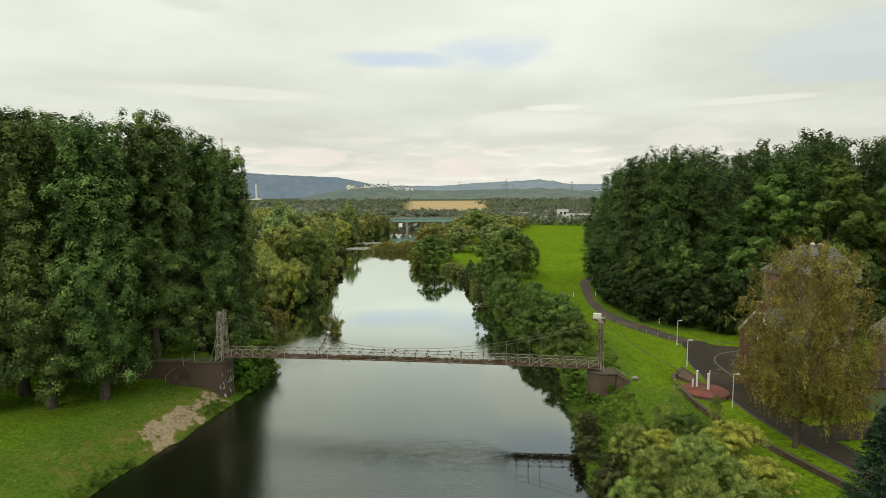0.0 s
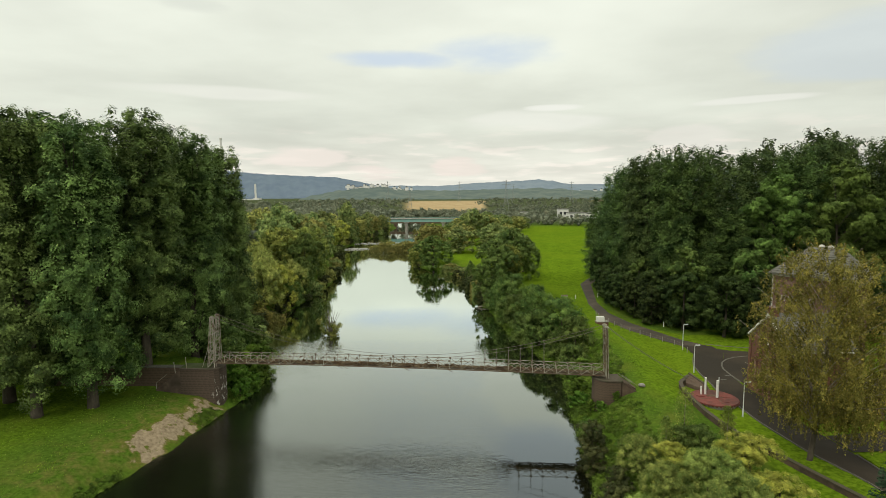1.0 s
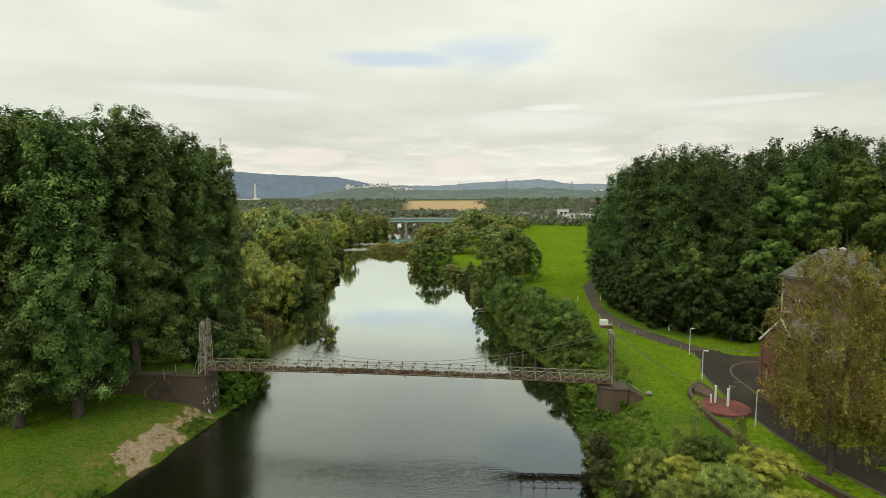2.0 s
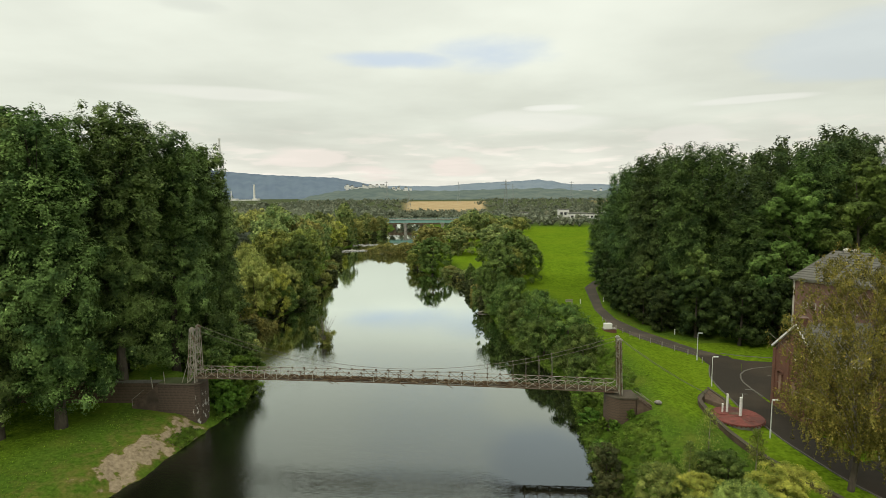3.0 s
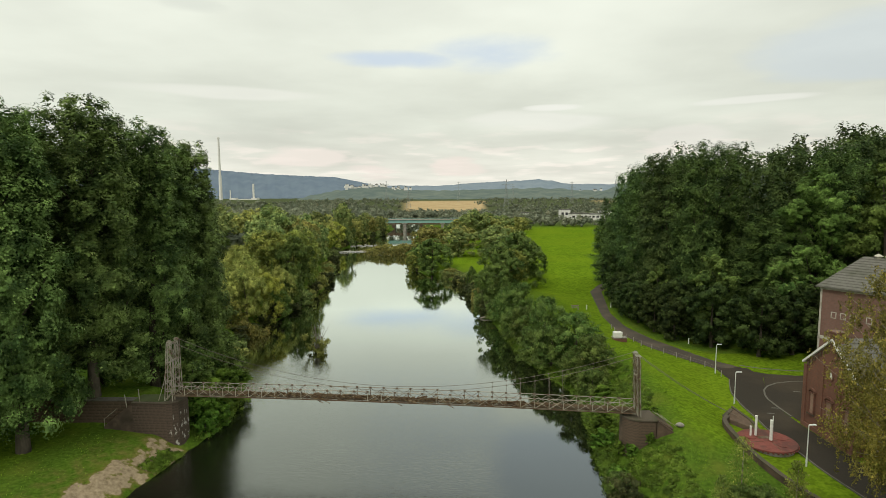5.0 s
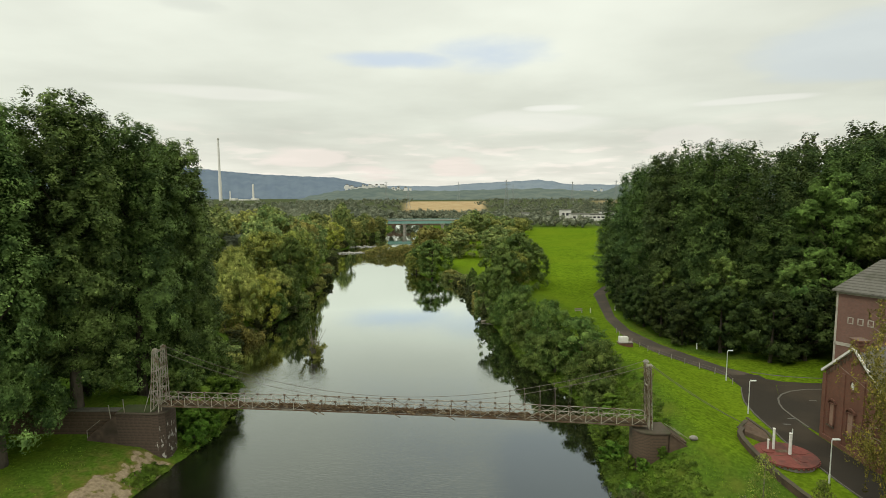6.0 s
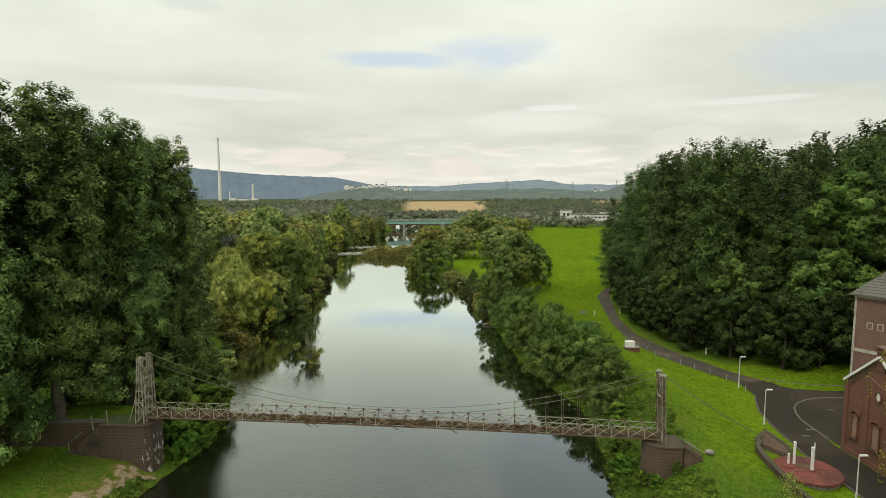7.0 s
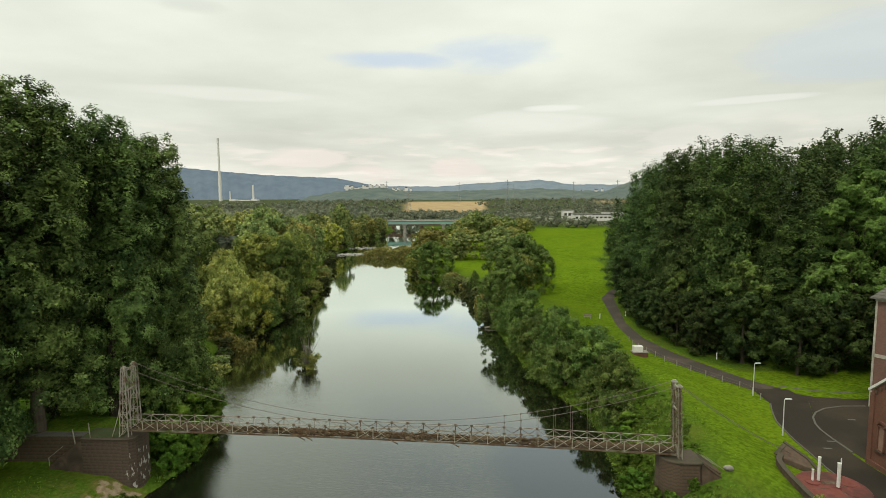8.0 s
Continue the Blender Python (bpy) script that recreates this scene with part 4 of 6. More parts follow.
part("coping", Geo().prism([(-39.0, 80.45), (-34.65, 80.25), (-33.9, 80.36), (-33.28, 80.87), (-33.08, 81.65), (-33.08, 83.2), (-39.0, 83.2)], 5.0, 5.14), COPING, pw, bevel=0.04)
part("turf", Geo().prism([(-39.0, 80.8), (-35.4, 80.62), (-34.6, 81.0), (-34.9, 82.9), (-39.0, 83.0)], 5.14, 5.2), GROUND, pw, "grass grown over the pier top", bevel=0.03)

ww = thing("retaining_wall", (0, 0, 0), "dark mossy stone retaining wall of the causeway", "wall", kind="structure")
part("core", Geo().prism([(-62, 81.4), (-39.0, 81.4), (-39.0, 82.2), (-62, 82.2)], -0.5, 5.0), STONE, ww)
stone_blocks(ww, (-50, 81.4, 0), (1, 0, 0), 11.0, 1.2, 5.0, 6, col_w=0.8, row_h=0.4, relief=0.4)
part("coping", Geo().prism([(-62, 81.2), (-39.02, 81.2), (-39.02, 82.3), (-62, 82.3)], 5.0, 5.14), KERB, ww, bevel=0.03)
sw = thing("bank_stair", (0, 0, 0), "narrow stone stair down the causeway wall to the bank", "stair", kind="structure")
g = Geo()
o = [(-42.6, 1.2), (-39.0, 1.2), (-39.0, 4.95), (-42.6, 2.0)]
g.add([(x, y, z) for y in (80.62, 80.9) for x, z in o], [(0, 1, 2, 3), (7, 6, 5, 4), (0, 4, 5, 1), (1, 5, 6, 2), (2, 6, 7, 3), (3, 7, 4, 0)])
part("side_wall", g, PIER_STONE, sw)
for k in range(15):
    x = -39.02 - 0.24 * k
    part("step", Geo().box((x - 0.24, 80.9, 1.2), (x, 81.4, 4.8 - 0.19 * k)), STONE, sw)
rl = thing("stair_rail", (-42.6, 80.75, 2.0), "leaning pale posts of an old stair rail", "railing")
part("post", Geo().bar((0, 0, -0.2), (-0.03, 0, 0.95), 0.055), PAINT_IRON, rl)
part("post", Geo().bar((2.9, 0, 2.3), (2.7, 0, 4.0), 0.075), PAINT_IRON, rl)
part("post", Geo().bar((4.6, -0.1, 3.1), (4.5, -0.1, 4.75), 0.075), PAINT_IRON, rl)
part("rail", Geo().bar((-0.03, 0, 0.9), (1.6, 0, 2.2), 0.045), PAINT_IRON, rl)

pe = thing("pier", (0, 0, 0), "rounded brown stone bridge pier with a projecting coping", "pier", kind="structure")


def pier_outline(grow):
    c, out = (21.35, 77.0), []
    for k in range(13):
        a = radians(183 + 85 * k / 12)
        out.append((c[0] + (1.66 + grow) * math.cos(a), c[1] + (1.66 + grow) * math.sin(a)))
    return out + [(22.9 + grow, 75.22 - grow), (23.1 + grow, 75.4), (23.1 + grow, 77.9 + grow), (19.7 - grow, 77.9 + grow)]


part("core", Geo().prism(pier_outline(0), -2.2, 4.85), STONE, pe)
o = pier_outline(0)
for i, ((x0, y0), (x1, y1)) in enumerate(zip(o[:13], o[1:14])):
    stone_blocks(pe, (x0, y0, 0), (x1 - x0, y1 - y0, 0), math.hypot(x1 - x0, y1 - y0), 0.3, 4.8, 20 + i % 3, col_w=0.5 if i == 12 else 9, row_h=0.34, relief=0.05)
part("coping", Geo().prism(pier_outline(0.14), 4.85, 5.12), COPING, pe, bevel=0.06)
we = thing("wing_wall", (0, 0, 0), "sloping stone wing wall beside the pier steps", "wall", kind="structure")
for y in (75.2, 77.8):
    vs = [(23.1, 2.0), (25.2, 2.0), (25.2, 3.35), (23.1, 4.9)]
    g = Geo()
    g.add([(x, y + d, z) for d in (0, 0.4) for x, z in vs], [(0, 1, 2, 3), (7, 6, 5, 4), (0, 4, 5, 1), (1, 5, 6, 2), (2, 6, 7, 3), (3, 7, 4, 0)])
    part("wall", g, STONE, we, bevel=0.03)
    g = Geo()
    g.add([(x, y - 0.06 + d, z + e) for e in (0, 0.12) for d in (0, 0.52) for x, z in ((23.25, 4.82), (25.35, 3.27))], [(0, 2, 3, 1), (4, 5, 7, 6), (0, 1, 5, 4), (2, 6, 7, 3), (0, 4, 6, 2), (1, 3, 7, 5)])
    part("coping", g, STONE, we, bevel=0.02)
for k in range(7):
    part("step", Geo().box((23.1 + 0.32 * k, 75.61, 2.0), (23.45 + 0.32 * k, 77.79, 4.9 - 0.19 * k)), STONE, we)
g = Geo()
for k in range(3):
    g.bar((22.6 + 0.5 * k, 75.6, 6.0 - 0.25 * k), (24.3 + 0.5 * k, 75.7, 4.75 - 0.28 * k), 0.045)
fr = single("fallen_rails", g, PAINT_IRON, "pale fallen rails leaning at the head of the bridge steps", "railing")
bm = bmesh.new()
bmesh.ops.create_icosphere(bm, subdivisions=2, radius=0.5)
for v in bm.verts:
    v.co = Vector((v.co.x * 1.3, v.co.y * 0.8, v.co.z * 0.75)) * (1 + 0.25 * noise.noise(v.co * 2.3))
me = bpy.data.meshes.new("boulder")
bm.to_mesh(me)
bm.free()
me.materials.append(CONCRETE)
ob = tagged(new("boulder", me), "pale block of broken stone lying in the grass", "stone")
ob.location = (25.9, 75.9, float(land(25.9, 75.9)) + 0.2)
ob.scale = (0.75, 0.75, 0.75)

# ---- round chamber cover, vents and walls beside the lane ----
CX, CY, CR = 35.25, 75.1, 2.85
ch = thing("chamber_cover", (CX, CY, 1.9), "round red-painted iron chamber cover on a concrete ring", "tank cover")
ring = [(CR * 0.95 * math.cos(a), CR * 0.97 * math.sin(a)) for a in np.linspace(0, math.tau, 40, endpoint=False)]
part("base_ring", Geo().prism(ring, -0.6, 0.75), CONCRETE, ch)
disc = [(CR * 1.05 * math.cos(a), CR * 1.05 * math.sin(a)) for a in np.linspace(0, math.tau, 48, endpoint=False)]
part("plate", Geo().prism(disc, 0.78, 0.95), RED_IRON, ch, "faded red iron plate", bevel=0.03)
lug = Geo().box((-0.05, -0.09, -0.12), (0.05, 0.09, 0.0)).mesh("lug", RED_IRON)
for k in range(40):
    a = math.tau * k / 40
    ob = part("lug", lug, RED_IRON, ch)
    ob.matrix_basis = pose(CR * 1.07 * math.cos(a), CR * 1.07 * math.sin(a), 0.82, 0, 0, math.degrees(a))
for x, y, r, h in ((-1.45, 0.75, 0.62, 0.09), (1.7, 0.55, 0.75, 0.05), (0.9, -1.4, 0.5, 0.05)):
    o = [(x + r * math.cos(a), y + r * math.sin(a)) for a in np.linspace(0.2, math.tau + 0.2, 8 if h > 0.06 else 22, endpoint=False)]
    part("hatch", Geo().prism(o, 0.95, 0.95 + h), RED_IRON, ch, bevel=0.02)
# dark rust-coloured sheet laid on the plate to stand for a hole
part("hole_patch", Geo().box((-0.7, 0.35, 0.951), (0.75, 1.0, 0.965)), RUST, ch, "flat dark patch in place of a rectangular hole")
part("seam", Geo().bar((-2.4, -0.55, 0.955), (2.6, 0.15, 0.955), 0.06, 0.03), RUST, ch)
part("seam", Geo().bar((0.1, -2.6, 0.955), (0.35, 0.3, 0.955), 0.06, 0.03), RUST, ch)
for x, y, h, r in ((-0.70, 1.05, 2.35, 0.13), (0.30, -0.2, 2.35, 0.15), (-1.30, 1.0, 1.15, 0.10)):
    v = part("vent_pipe", Geo().tube([(x, y, 0.92), (x, y, 0.92 + h), ], r, 12), WHITE, ch, "white vent pipe", smooth=False)
    part("flange", Geo().tube([(x, y, 0.94), (x, y, 1.02)], r * 1.8, 12), RED_IRON, v)
    part("cap", Geo().tube([(x, y, 0.92 + h), (x, y, 0.98 + h)], r * 1.15, 12), WHITE, v)
part("vent_stub", Geo().tube([(0.51, -0.10, 0.9), (0.51, -0.10, 3.75)], 0.05, 8), GALV, ch)


def wall_run(name, pts, w, rise, z_bot, label):
    """A low wall whose top follows the ground beside it."""
    t = thing(name, (0, 0, 0), label, "wall", kind="structure")
    tops = [float(land(x - 0.5, y)) + rise for x, y in pts]
    tops = [sum(tops[max(0, k - 1):k + 2]) / len(tops[max(0, k - 1):k + 2]) for k in range(len(tops))]
    for k in range(len(pts) - 1):
        (x0, y0), (x1, y1) = pts[k], pts[k + 1]
        n = Vector((-(y1 - y0), x1 - x0, 0)).normalized() * w / 2
        for what, m, lo, hi, mat in (("wall", 1.0, None, 0.0, STONE), ("coping", 1.2, 0.0, 0.10, COPING)):
            q = [(x0 - n.x * m, y0 - n.y * m), (x1 - n.x * m, y1 - n.y * m), (x1 + n.x * m, y1 + n.y * m), (x0 + n.x * m, y0 + n.y * m)]
            zt = (tops[k], tops[k + 1], tops[k + 1], tops[k])
            v = [(x, y, z_bot if lo is None else z + lo) for (x, y), z in zip(q, zt)] + [(x, y, z + hi) for (x, y), z in zip(q, zt)]
            part(what, Geo().add(v, [(3, 2, 1, 0), (4, 5, 6, 7), (0, 1, 5, 4), (1, 2, 6, 5), (2, 3, 7, 6), (3, 0, 4, 7)]), mat, t)
    return t


wall_run("garden_wall", [(33.4, 80.2), (32.3, 78.8), (31.7, 77.0), (31.5, 75.0), (31.6, 72.8), (31.9, 70.4), (32.4, 67.6), (33.0, 64.6), (33.9, 61.4), (35.0, 57.6), (36.2, 53.6), (37.2, 50.2), (38.2, 46.5)], 0.42, 0.55, 1.0, "low curved stone wall between the dyke and the lane")
an = thing("anchor_block", (0, 0, 0), "dark brick cable anchor block with a sloping stone coping", "anchor block", kind="structure")
g = Geo()
vs = [(33.2, 80.5, 1.4), (35.9, 78.7, 1.4), (36.5, 80.6, 1.4), (34.2, 83.2, 1.4), (33.3, 80.9, 3.05), (35.9, 78.75, 2.55), (36.3, 80.4, 2.75), (35.2, 82.5, 3.6)]
g.add(vs, [(0, 3, 2, 1), (4, 5, 6, 7), (0, 1, 5, 4), (1, 2, 6, 5), (2, 3, 7, 6), (3, 0, 4, 7)])
part("block", g, STONE, an, bevel=0.05)
part("coping", Geo().bar((35.1, 82.7, 3.68), (36.4, 80.5, 2.85), 0.36, 0.14).bar((36.4, 80.5, 2.85), (36.2, 78.3, 2.5), 0.34, 0.14).bar((33.3, 80.95, 3.12), (34.9, 82.3, 3.5), 0.45, 0.12), COPING, an, bevel=0.02)


def lamp_post(x, y, h, arm, turn, label):
    z = float(road_z(y)) - 0.02
    t = thing("street_lamp", (x, y, z), label, "street lamp", "lamps along the lane")
    t.rotation_euler = (0, 0, radians(turn))
    part("pole", Geo().tube([(0, 0, -0.3), (0, 0, 1.0), (0, 0, 1.05), (0, 0, h)], [0.085, 0.085, 0.06, 0.05], 10), GALV, t, smooth=False)
    part("arm", Geo().tube([(0, 0, h - 0.05), (0.08, 0, h + 0.02), (arm, 0, h + 0.06)], 0.035, 8), GALV, t)
    part("head", Geo().box((arm - 0.25, -0.13, h), (arm + 0.45, 0.13, h + 0.13)), GALV, t, "flat grey lamp head", bevel=0.03)
    part("door", Geo().box((-0.09, -0.05, 0.5), (-0.08, 0.05, 0.9)), GALV, t)
    return t


lamp_post(41.9, 101.2, 4.65, 0.35, 0, "slim grey street lamp beside the footpath")
lamp_post(38.15, 87.9, 4.35, 0.35, 0, "slim grey street lamp at the bend of the lane")
lamp_post(36.6, 70.3, 4.45, 0.30, 0, "slim grey street lamp on the grass beside the lane")
lamp_post(44.8, 64.9, 2.3, 0.3, 0, "short grey lamp at the driveway")
for x, y in ((45.2, 118.8), (40.2, 152.5), (33.6, 150.0)):
    b = thing("bollard", (x, y, float(land(x, y)) - 0.05), "white marker post beside the footpath", "bollard", "marker posts")
    part("post", Geo().tube([(0, 0, 0), (0, 0, 1.1)], [0.10, 0.09], 8), WHITE, b)
    part("cap", Geo().tube([(0, 0, 1.1), (0, 0, 1.2)], [0.09, 0.03], 8), WHITE, b)
bx = thing("utility_cabinet", (32.6, 120.6, float(land(32.6, 120.6))), "white utility cabinet on a red brick plinth", "cabinet")
part("plinth", Geo().box((-1.2, -0.7, -0.5), (1.3, 0.7, 0.65)), BRICK, bx, "red brick plinth", bevel=0.02)
part("slab", Geo().box((-1.3, -0.8, 0.65), (1.4, 0.8, 0.75)), CONCRETE, bx, bevel=0.02)
part("cabinet", Geo().box((-1.1, -0.5, 0.75), (0.5, 0.5, 1.75)), WHITE, bx, "white painted cabinet", bevel=0.03)
# fence along the path
fe = thing("fence", (0, 0, 0), "thin wire fence on pale posts along the footpath", "fence")
po = Geo().tube([(0, 0, -0.2), (0, 0, 0.95)], [0.065, 0.06], 6).mesh("post", CONCRETE)
fp = []
for y in np.arange(99.5, 132, 2.6):
    x = float(road_w(y)) - 0.75
    z = float(land(x, y))
    fp.append((x, y, z))
    ob = part("post", po, CONCRETE, fe)
    ob.location = (x, y, z)
for h in (0.45, 0.88):
    part("wire", Geo().tube([(x, y, z + h) for x, y, z in fp], 0.012, 4), CABLE, fe)
be = thing("bench", (30.2, 147.5, float(land(30.2, 147.5))), "weathered wooden bench in the grass", "bench")
part("seat", Geo().box((-0.9, -0.22, 0.40), (0.9, 0.22, 0.46)), DEADWOOD, be, bevel=0.01)
part("backrest", Geo().box((-0.9, 0.20, 0.6), (0.9, 0.26, 0.9)), DEADWOOD, be, bevel=0.01)
for x in (-0.7, 0.7):
    part("leg", Geo().box((x - 0.06, -0.2, -0.2), (x + 0.06, 0.24, 0.40)), CONCRETE, be)

# ---- buildings ----


def window(owner, m, w, h, pane, frame_mat, arch=0.0, name="window", sill=True):
    """A recessed window: m puts its middle on the wall, x along it and y into it."""
    t = part(name, Geo().box((-w / 2 + 0.05, 0.10, -h / 2 + 0.05), (w / 2 - 0.05, 0.13, h / 2 - 0.05)), pane, owner)
    t.matrix_basis = m
    g = Geo()
    for a, b in (((-w / 2, -h / 2), (-w / 2 + 0.12, h / 2)), ((w / 2 - 0.12, -h / 2), (w / 2, h / 2)), ((-w / 2, h / 2 - 0.12), (w / 2, h / 2)), ((-w / 2, -h / 2), (w / 2, -h / 2 + 0.12))):
        g.box((a[0], -0.04, a[1]), (b[0], 0.12, b[1]))
    part("frame", g, frame_mat, t)
    if sill:
        part("sill", Geo().box((-w / 2 - 0.12, -0.10, -h / 2 - 0.12), (w / 2 + 0.12, 0.02, -h / 2)), COPING, t)
    return t


# the gabled hall: its gable looks over the lane
hall = thing("gabled_hall", (43.1, 81.2, 2.0), "red brick hall with a pale-edged gable and boarded windows", "building")
HL, HD, EAVE, APEX = 8.8, 8.6, 8.0, 11.7
# local x runs south along the gable wall, y runs east, z up
HM = Matrix(((0, 1, 0, 0), (-1, 0, 0, 0), (0, 0, 1, 0), (0, 0, 0, 1)))


def hall_part(name, g, material, label="", bevel=0.0, parent=None):
    ob = part(name, g, material, parent or hall, label, bevel=bevel)
    if parent is None:
        ob.matrix_basis = HM
    return ob


def gable_prism(g, x0, x1, y0, y1, z0, ze, za):
    xm = (x0 + x1) / 2
    o = [(x0, z0), (x1, z0), (x1, ze), (xm, za), (x0, ze)]
    g.add([(x, y, z) for y in (y0, y1) for x, z in o], [(0, 1, 2, 3, 4), (9, 8, 7, 6, 5)] + [(i, 5 + i, 5 + (i + 1) % 5, (i + 1) % 5) for i in range(5)])
    return g


hall_part("wall", gable_prism(Geo(), 0, HL, 0, HD, -0.4, EAVE, APEX), BRICK)
# pilasters, plinth and stepped brick frieze
for x in (0.0, 2.95, 5.85, HL):
    hall_part("pilaster", Geo().box((x - 0.28, -0.14, -0.4), (x + 0.28, 0.02, EAVE - 0.4 if x in (0.0, HL) else EAVE + 0.5)), BRICK)
hall_part("plinth", Geo().box((-0.1, -0.2, -0.4), (HL + 0.1, 0.0, 0.55)), BRICK)
for k in range(17):
    x = 0.45 + k * (HL - 0.9) / 16
    up = (APEX - EAVE) * (1 - abs(x - HL / 2) / (HL / 2))
    # brick corbels in dark stone colour, standing in for shaded recesses
    hall_part("corbel", Geo().box((x - 0.12, -0.13, EAVE - 0.75 + up), (x + 0.12, 0.02, EAVE - 0.28 + up)), STONE)
for s in (0, 1):
    xa, xb = (-0.35, HL / 2) if s == 0 else (HL + 0.35, HL / 2)
    hall_part("verge", Geo().bar((xa, -0.18, EAVE - 0.15), (xb, -0.18, APEX + 0.05), 0.30, 0.24), WHITE, "white painted gable verge")
    g = Geo()
    n = 9
    for k in range(n):
        g = Geo()
        u0, u1 = k / n, (k + 1) / n
        p = [(xa + (xb - xa) * u, EAVE - 0.05 + (APEX + 0.18 - EAVE + 0.05) * u) for u in (u0, u1)]
        lift = 0.05
        g.add([(p[0][0], -0.2, p[0][1] + 0.02), (p[1][0], -0.2, p[1][1]), (p[1][0], HD + 0.2, p[1][1]), (p[0][0], HD + 0.2, p[0][1] + 0.02)] + [(p[0][0], -0.2, p[0][1] + lift + 0.06), (p[1][0], -0.2, p[1][1] + lift), (p[1][0], HD + 0.2, p[1][1] + lift), (p[0][0], HD + 0.2, p[0][1] + lift + 0.06)],
              [(0, 1, 2, 3), (4, 7, 6, 5), (0, 4, 5, 1), (1, 5, 6, 2), (2, 6, 7, 3), (3, 7, 4, 0)])
        hall_part("slate_course", g, SLATE)
ckx = HL / 2
ck = hall_part("chimney", Geo().box((ckx - 0.55, -0.12, APEX - 1.4), (ckx + 0.55, 0.8, APEX + 0.5)).box((ckx - 0.7, -0.26, APEX + 0.5), (ckx + 0.7, 0.94, APEX + 0.68)).box((ckx - 0.6, -0.17, APEX + 0.68), (ckx + 0.6, 0.84, APEX + 0.9)).box((ckx - 0.75, -0.32, APEX + 0.9), (ckx + 0.75, 1.0, APEX + 1.05)), BRICK, "dark brick chimney with a stepped cap")
for x, w in ((1.5, 1.0), (4.4, 1.15), (7.3, 1.0)):
    window(hall, HM @ pose(x, -0.16, 3.3), w, 2.6, BOARD, BRICK)
    o = [(x + w / 2 * 1.15 * math.cos(a), 4.6 + 0.42 * math.sin(a)) for a in np.linspace(0, math.pi, 9)]
    g = Geo()
    for (xa, za), (xb, zb) in zip(o[:-1], o[1:]):
        g.bar((xa, -0.14, za), (xb, -0.14, zb), 0.2, 0.22)
    hall_part("arch", g, BRICK)
o = [(HL / 2 + 0.42 * math.cos(a), 7.6 + 0.55 * math.sin(a)) for a in np.linspace(0, math.tau, 17)]
g = Geo()
for (xa, za), (xb, zb) in zip(o[:-1], o[1:]):
    g.bar((xa, -0.08, za), (xb, -0.08, zb), 0.16, 0.16)
hall_part("round_frame", g, BRICK)
hall_part("round_window", Geo().prism([(HL / 2 + 0.3 * math.cos(a), 7.6 + 0.42 * math.sin(a)) for a in np.linspace(0, math.tau, 16, endpoint=False)], 0, 0.03), WHITE, "pale oval gable window").matrix_basis = HM @ Matrix(((1, 0, 0, 0), (0, 0, 1, -0.04), (0, 1, 0, 0), (0, 0, 0, 1)))
hall_part("gutter", Geo().bar((HL + 0.3, -0.1, EAVE - 0.2), (HL + 0.3, HD, EAVE - 0.2), 0.22, 0.16), WHITE, "white eaves gutter")

# the tall block behind
ta = math.degrees(math.atan2(84.8 - 97.0, 62.7 - 54.9))
tall = thing("tall_brick_building", (54.9, 97.0, 1.7), "tall weathered brick building with a pale band and grey tiled roof", "building")
tall.rotation_euler = (0, 0, radians(ta))
TL, TD, TE, TR = 13.9, 12.2, 14.7, 18.9
part("wall", Geo().prism([(0, 0), (TL, 0), (TL - 4.8, TD), (0, TD)], -0.4, TE), BRICK_PALE, tall)
part("eaves_band", Geo().box((-0.12, -0.12, TE - 0.42), (TL + 0.12, 0.02, TE - 0.02)), CREAM, tall, "pale rendered eaves band")
part("string_course", Geo().box((-0.1, -0.08, 6.9), (TL + 0.1, 0.02, 7.35)), CREAM, tall, "pale rendered band")
part("quoin", Geo().box((-0.08, -0.08, -0.3), (0.16, 0.015, TE - 0.42)), CREAM, tall, "pale rendered corner strip")


def hip(u, lift=0.0):
    x0, x1, y0, y1 = -0.5 + 3.4 * u, TL + 0.6 - 4.4 * u, -0.6 + 6.2 * u, TD + 0.5 - 6.5 * u
    z = TE + 0.02 + (TR - TE) * u + lift
    return [(x0, y0, z), (x1 - 0.39 * y0, y0, z), (x1 - 0.39 * y1, y1, z), (x0, y1, z)]


part("roof_core", Geo().add(hip(0) + hip(1), [(3, 2, 1, 0), (4, 5, 6, 7), (0, 1, 5, 4), (1, 2, 6, 5), (2, 3, 7, 6), (3, 0, 4, 7)]), SLATE, tall)
N = 13
for k in range(N):
    a, b = hip(k / N, 0.13), hip((k + 1) / N, 0.05)
    c, d = hip(k / N, -0.02), hip((k + 1) / N, -0.05)
    for q in range(4):
        r = (q + 1) % 4
        part("tile_course", Geo().add([a[q], a[r], b[r], b[q], c[q], c[r], d[r], d[q]], [(0, 1, 2, 3), (7, 6, 5, 4), (0, 4, 5, 1), (1, 5, 6, 2), (2, 6, 7, 3), (3, 7, 4, 0)]), SLATE, tall)
part("gutter", Geo().bar((-0.55, -0.66, TE), (TL + 0.55, -0.66, TE), 0.14, 0.12), SLATE, tall)
for x in (1.8, 3.0, 4.2):
    window(tall, pose(x, 0, 10.65), 0.72, 0.95, DARK_GLASS, CREAM, sill=False)
for x in (6.2, 8.6, 11.0):
    window(tall, pose(x, 0, 10.65), 0.72, 0.95, DARK_GLASS, CREAM, sill=False)
for x in (3.2, 7.2, 10.4):
    window(tall, pose(x, 0, 4.6), 1.0, 1.6, DARK_GLASS, CREAM)
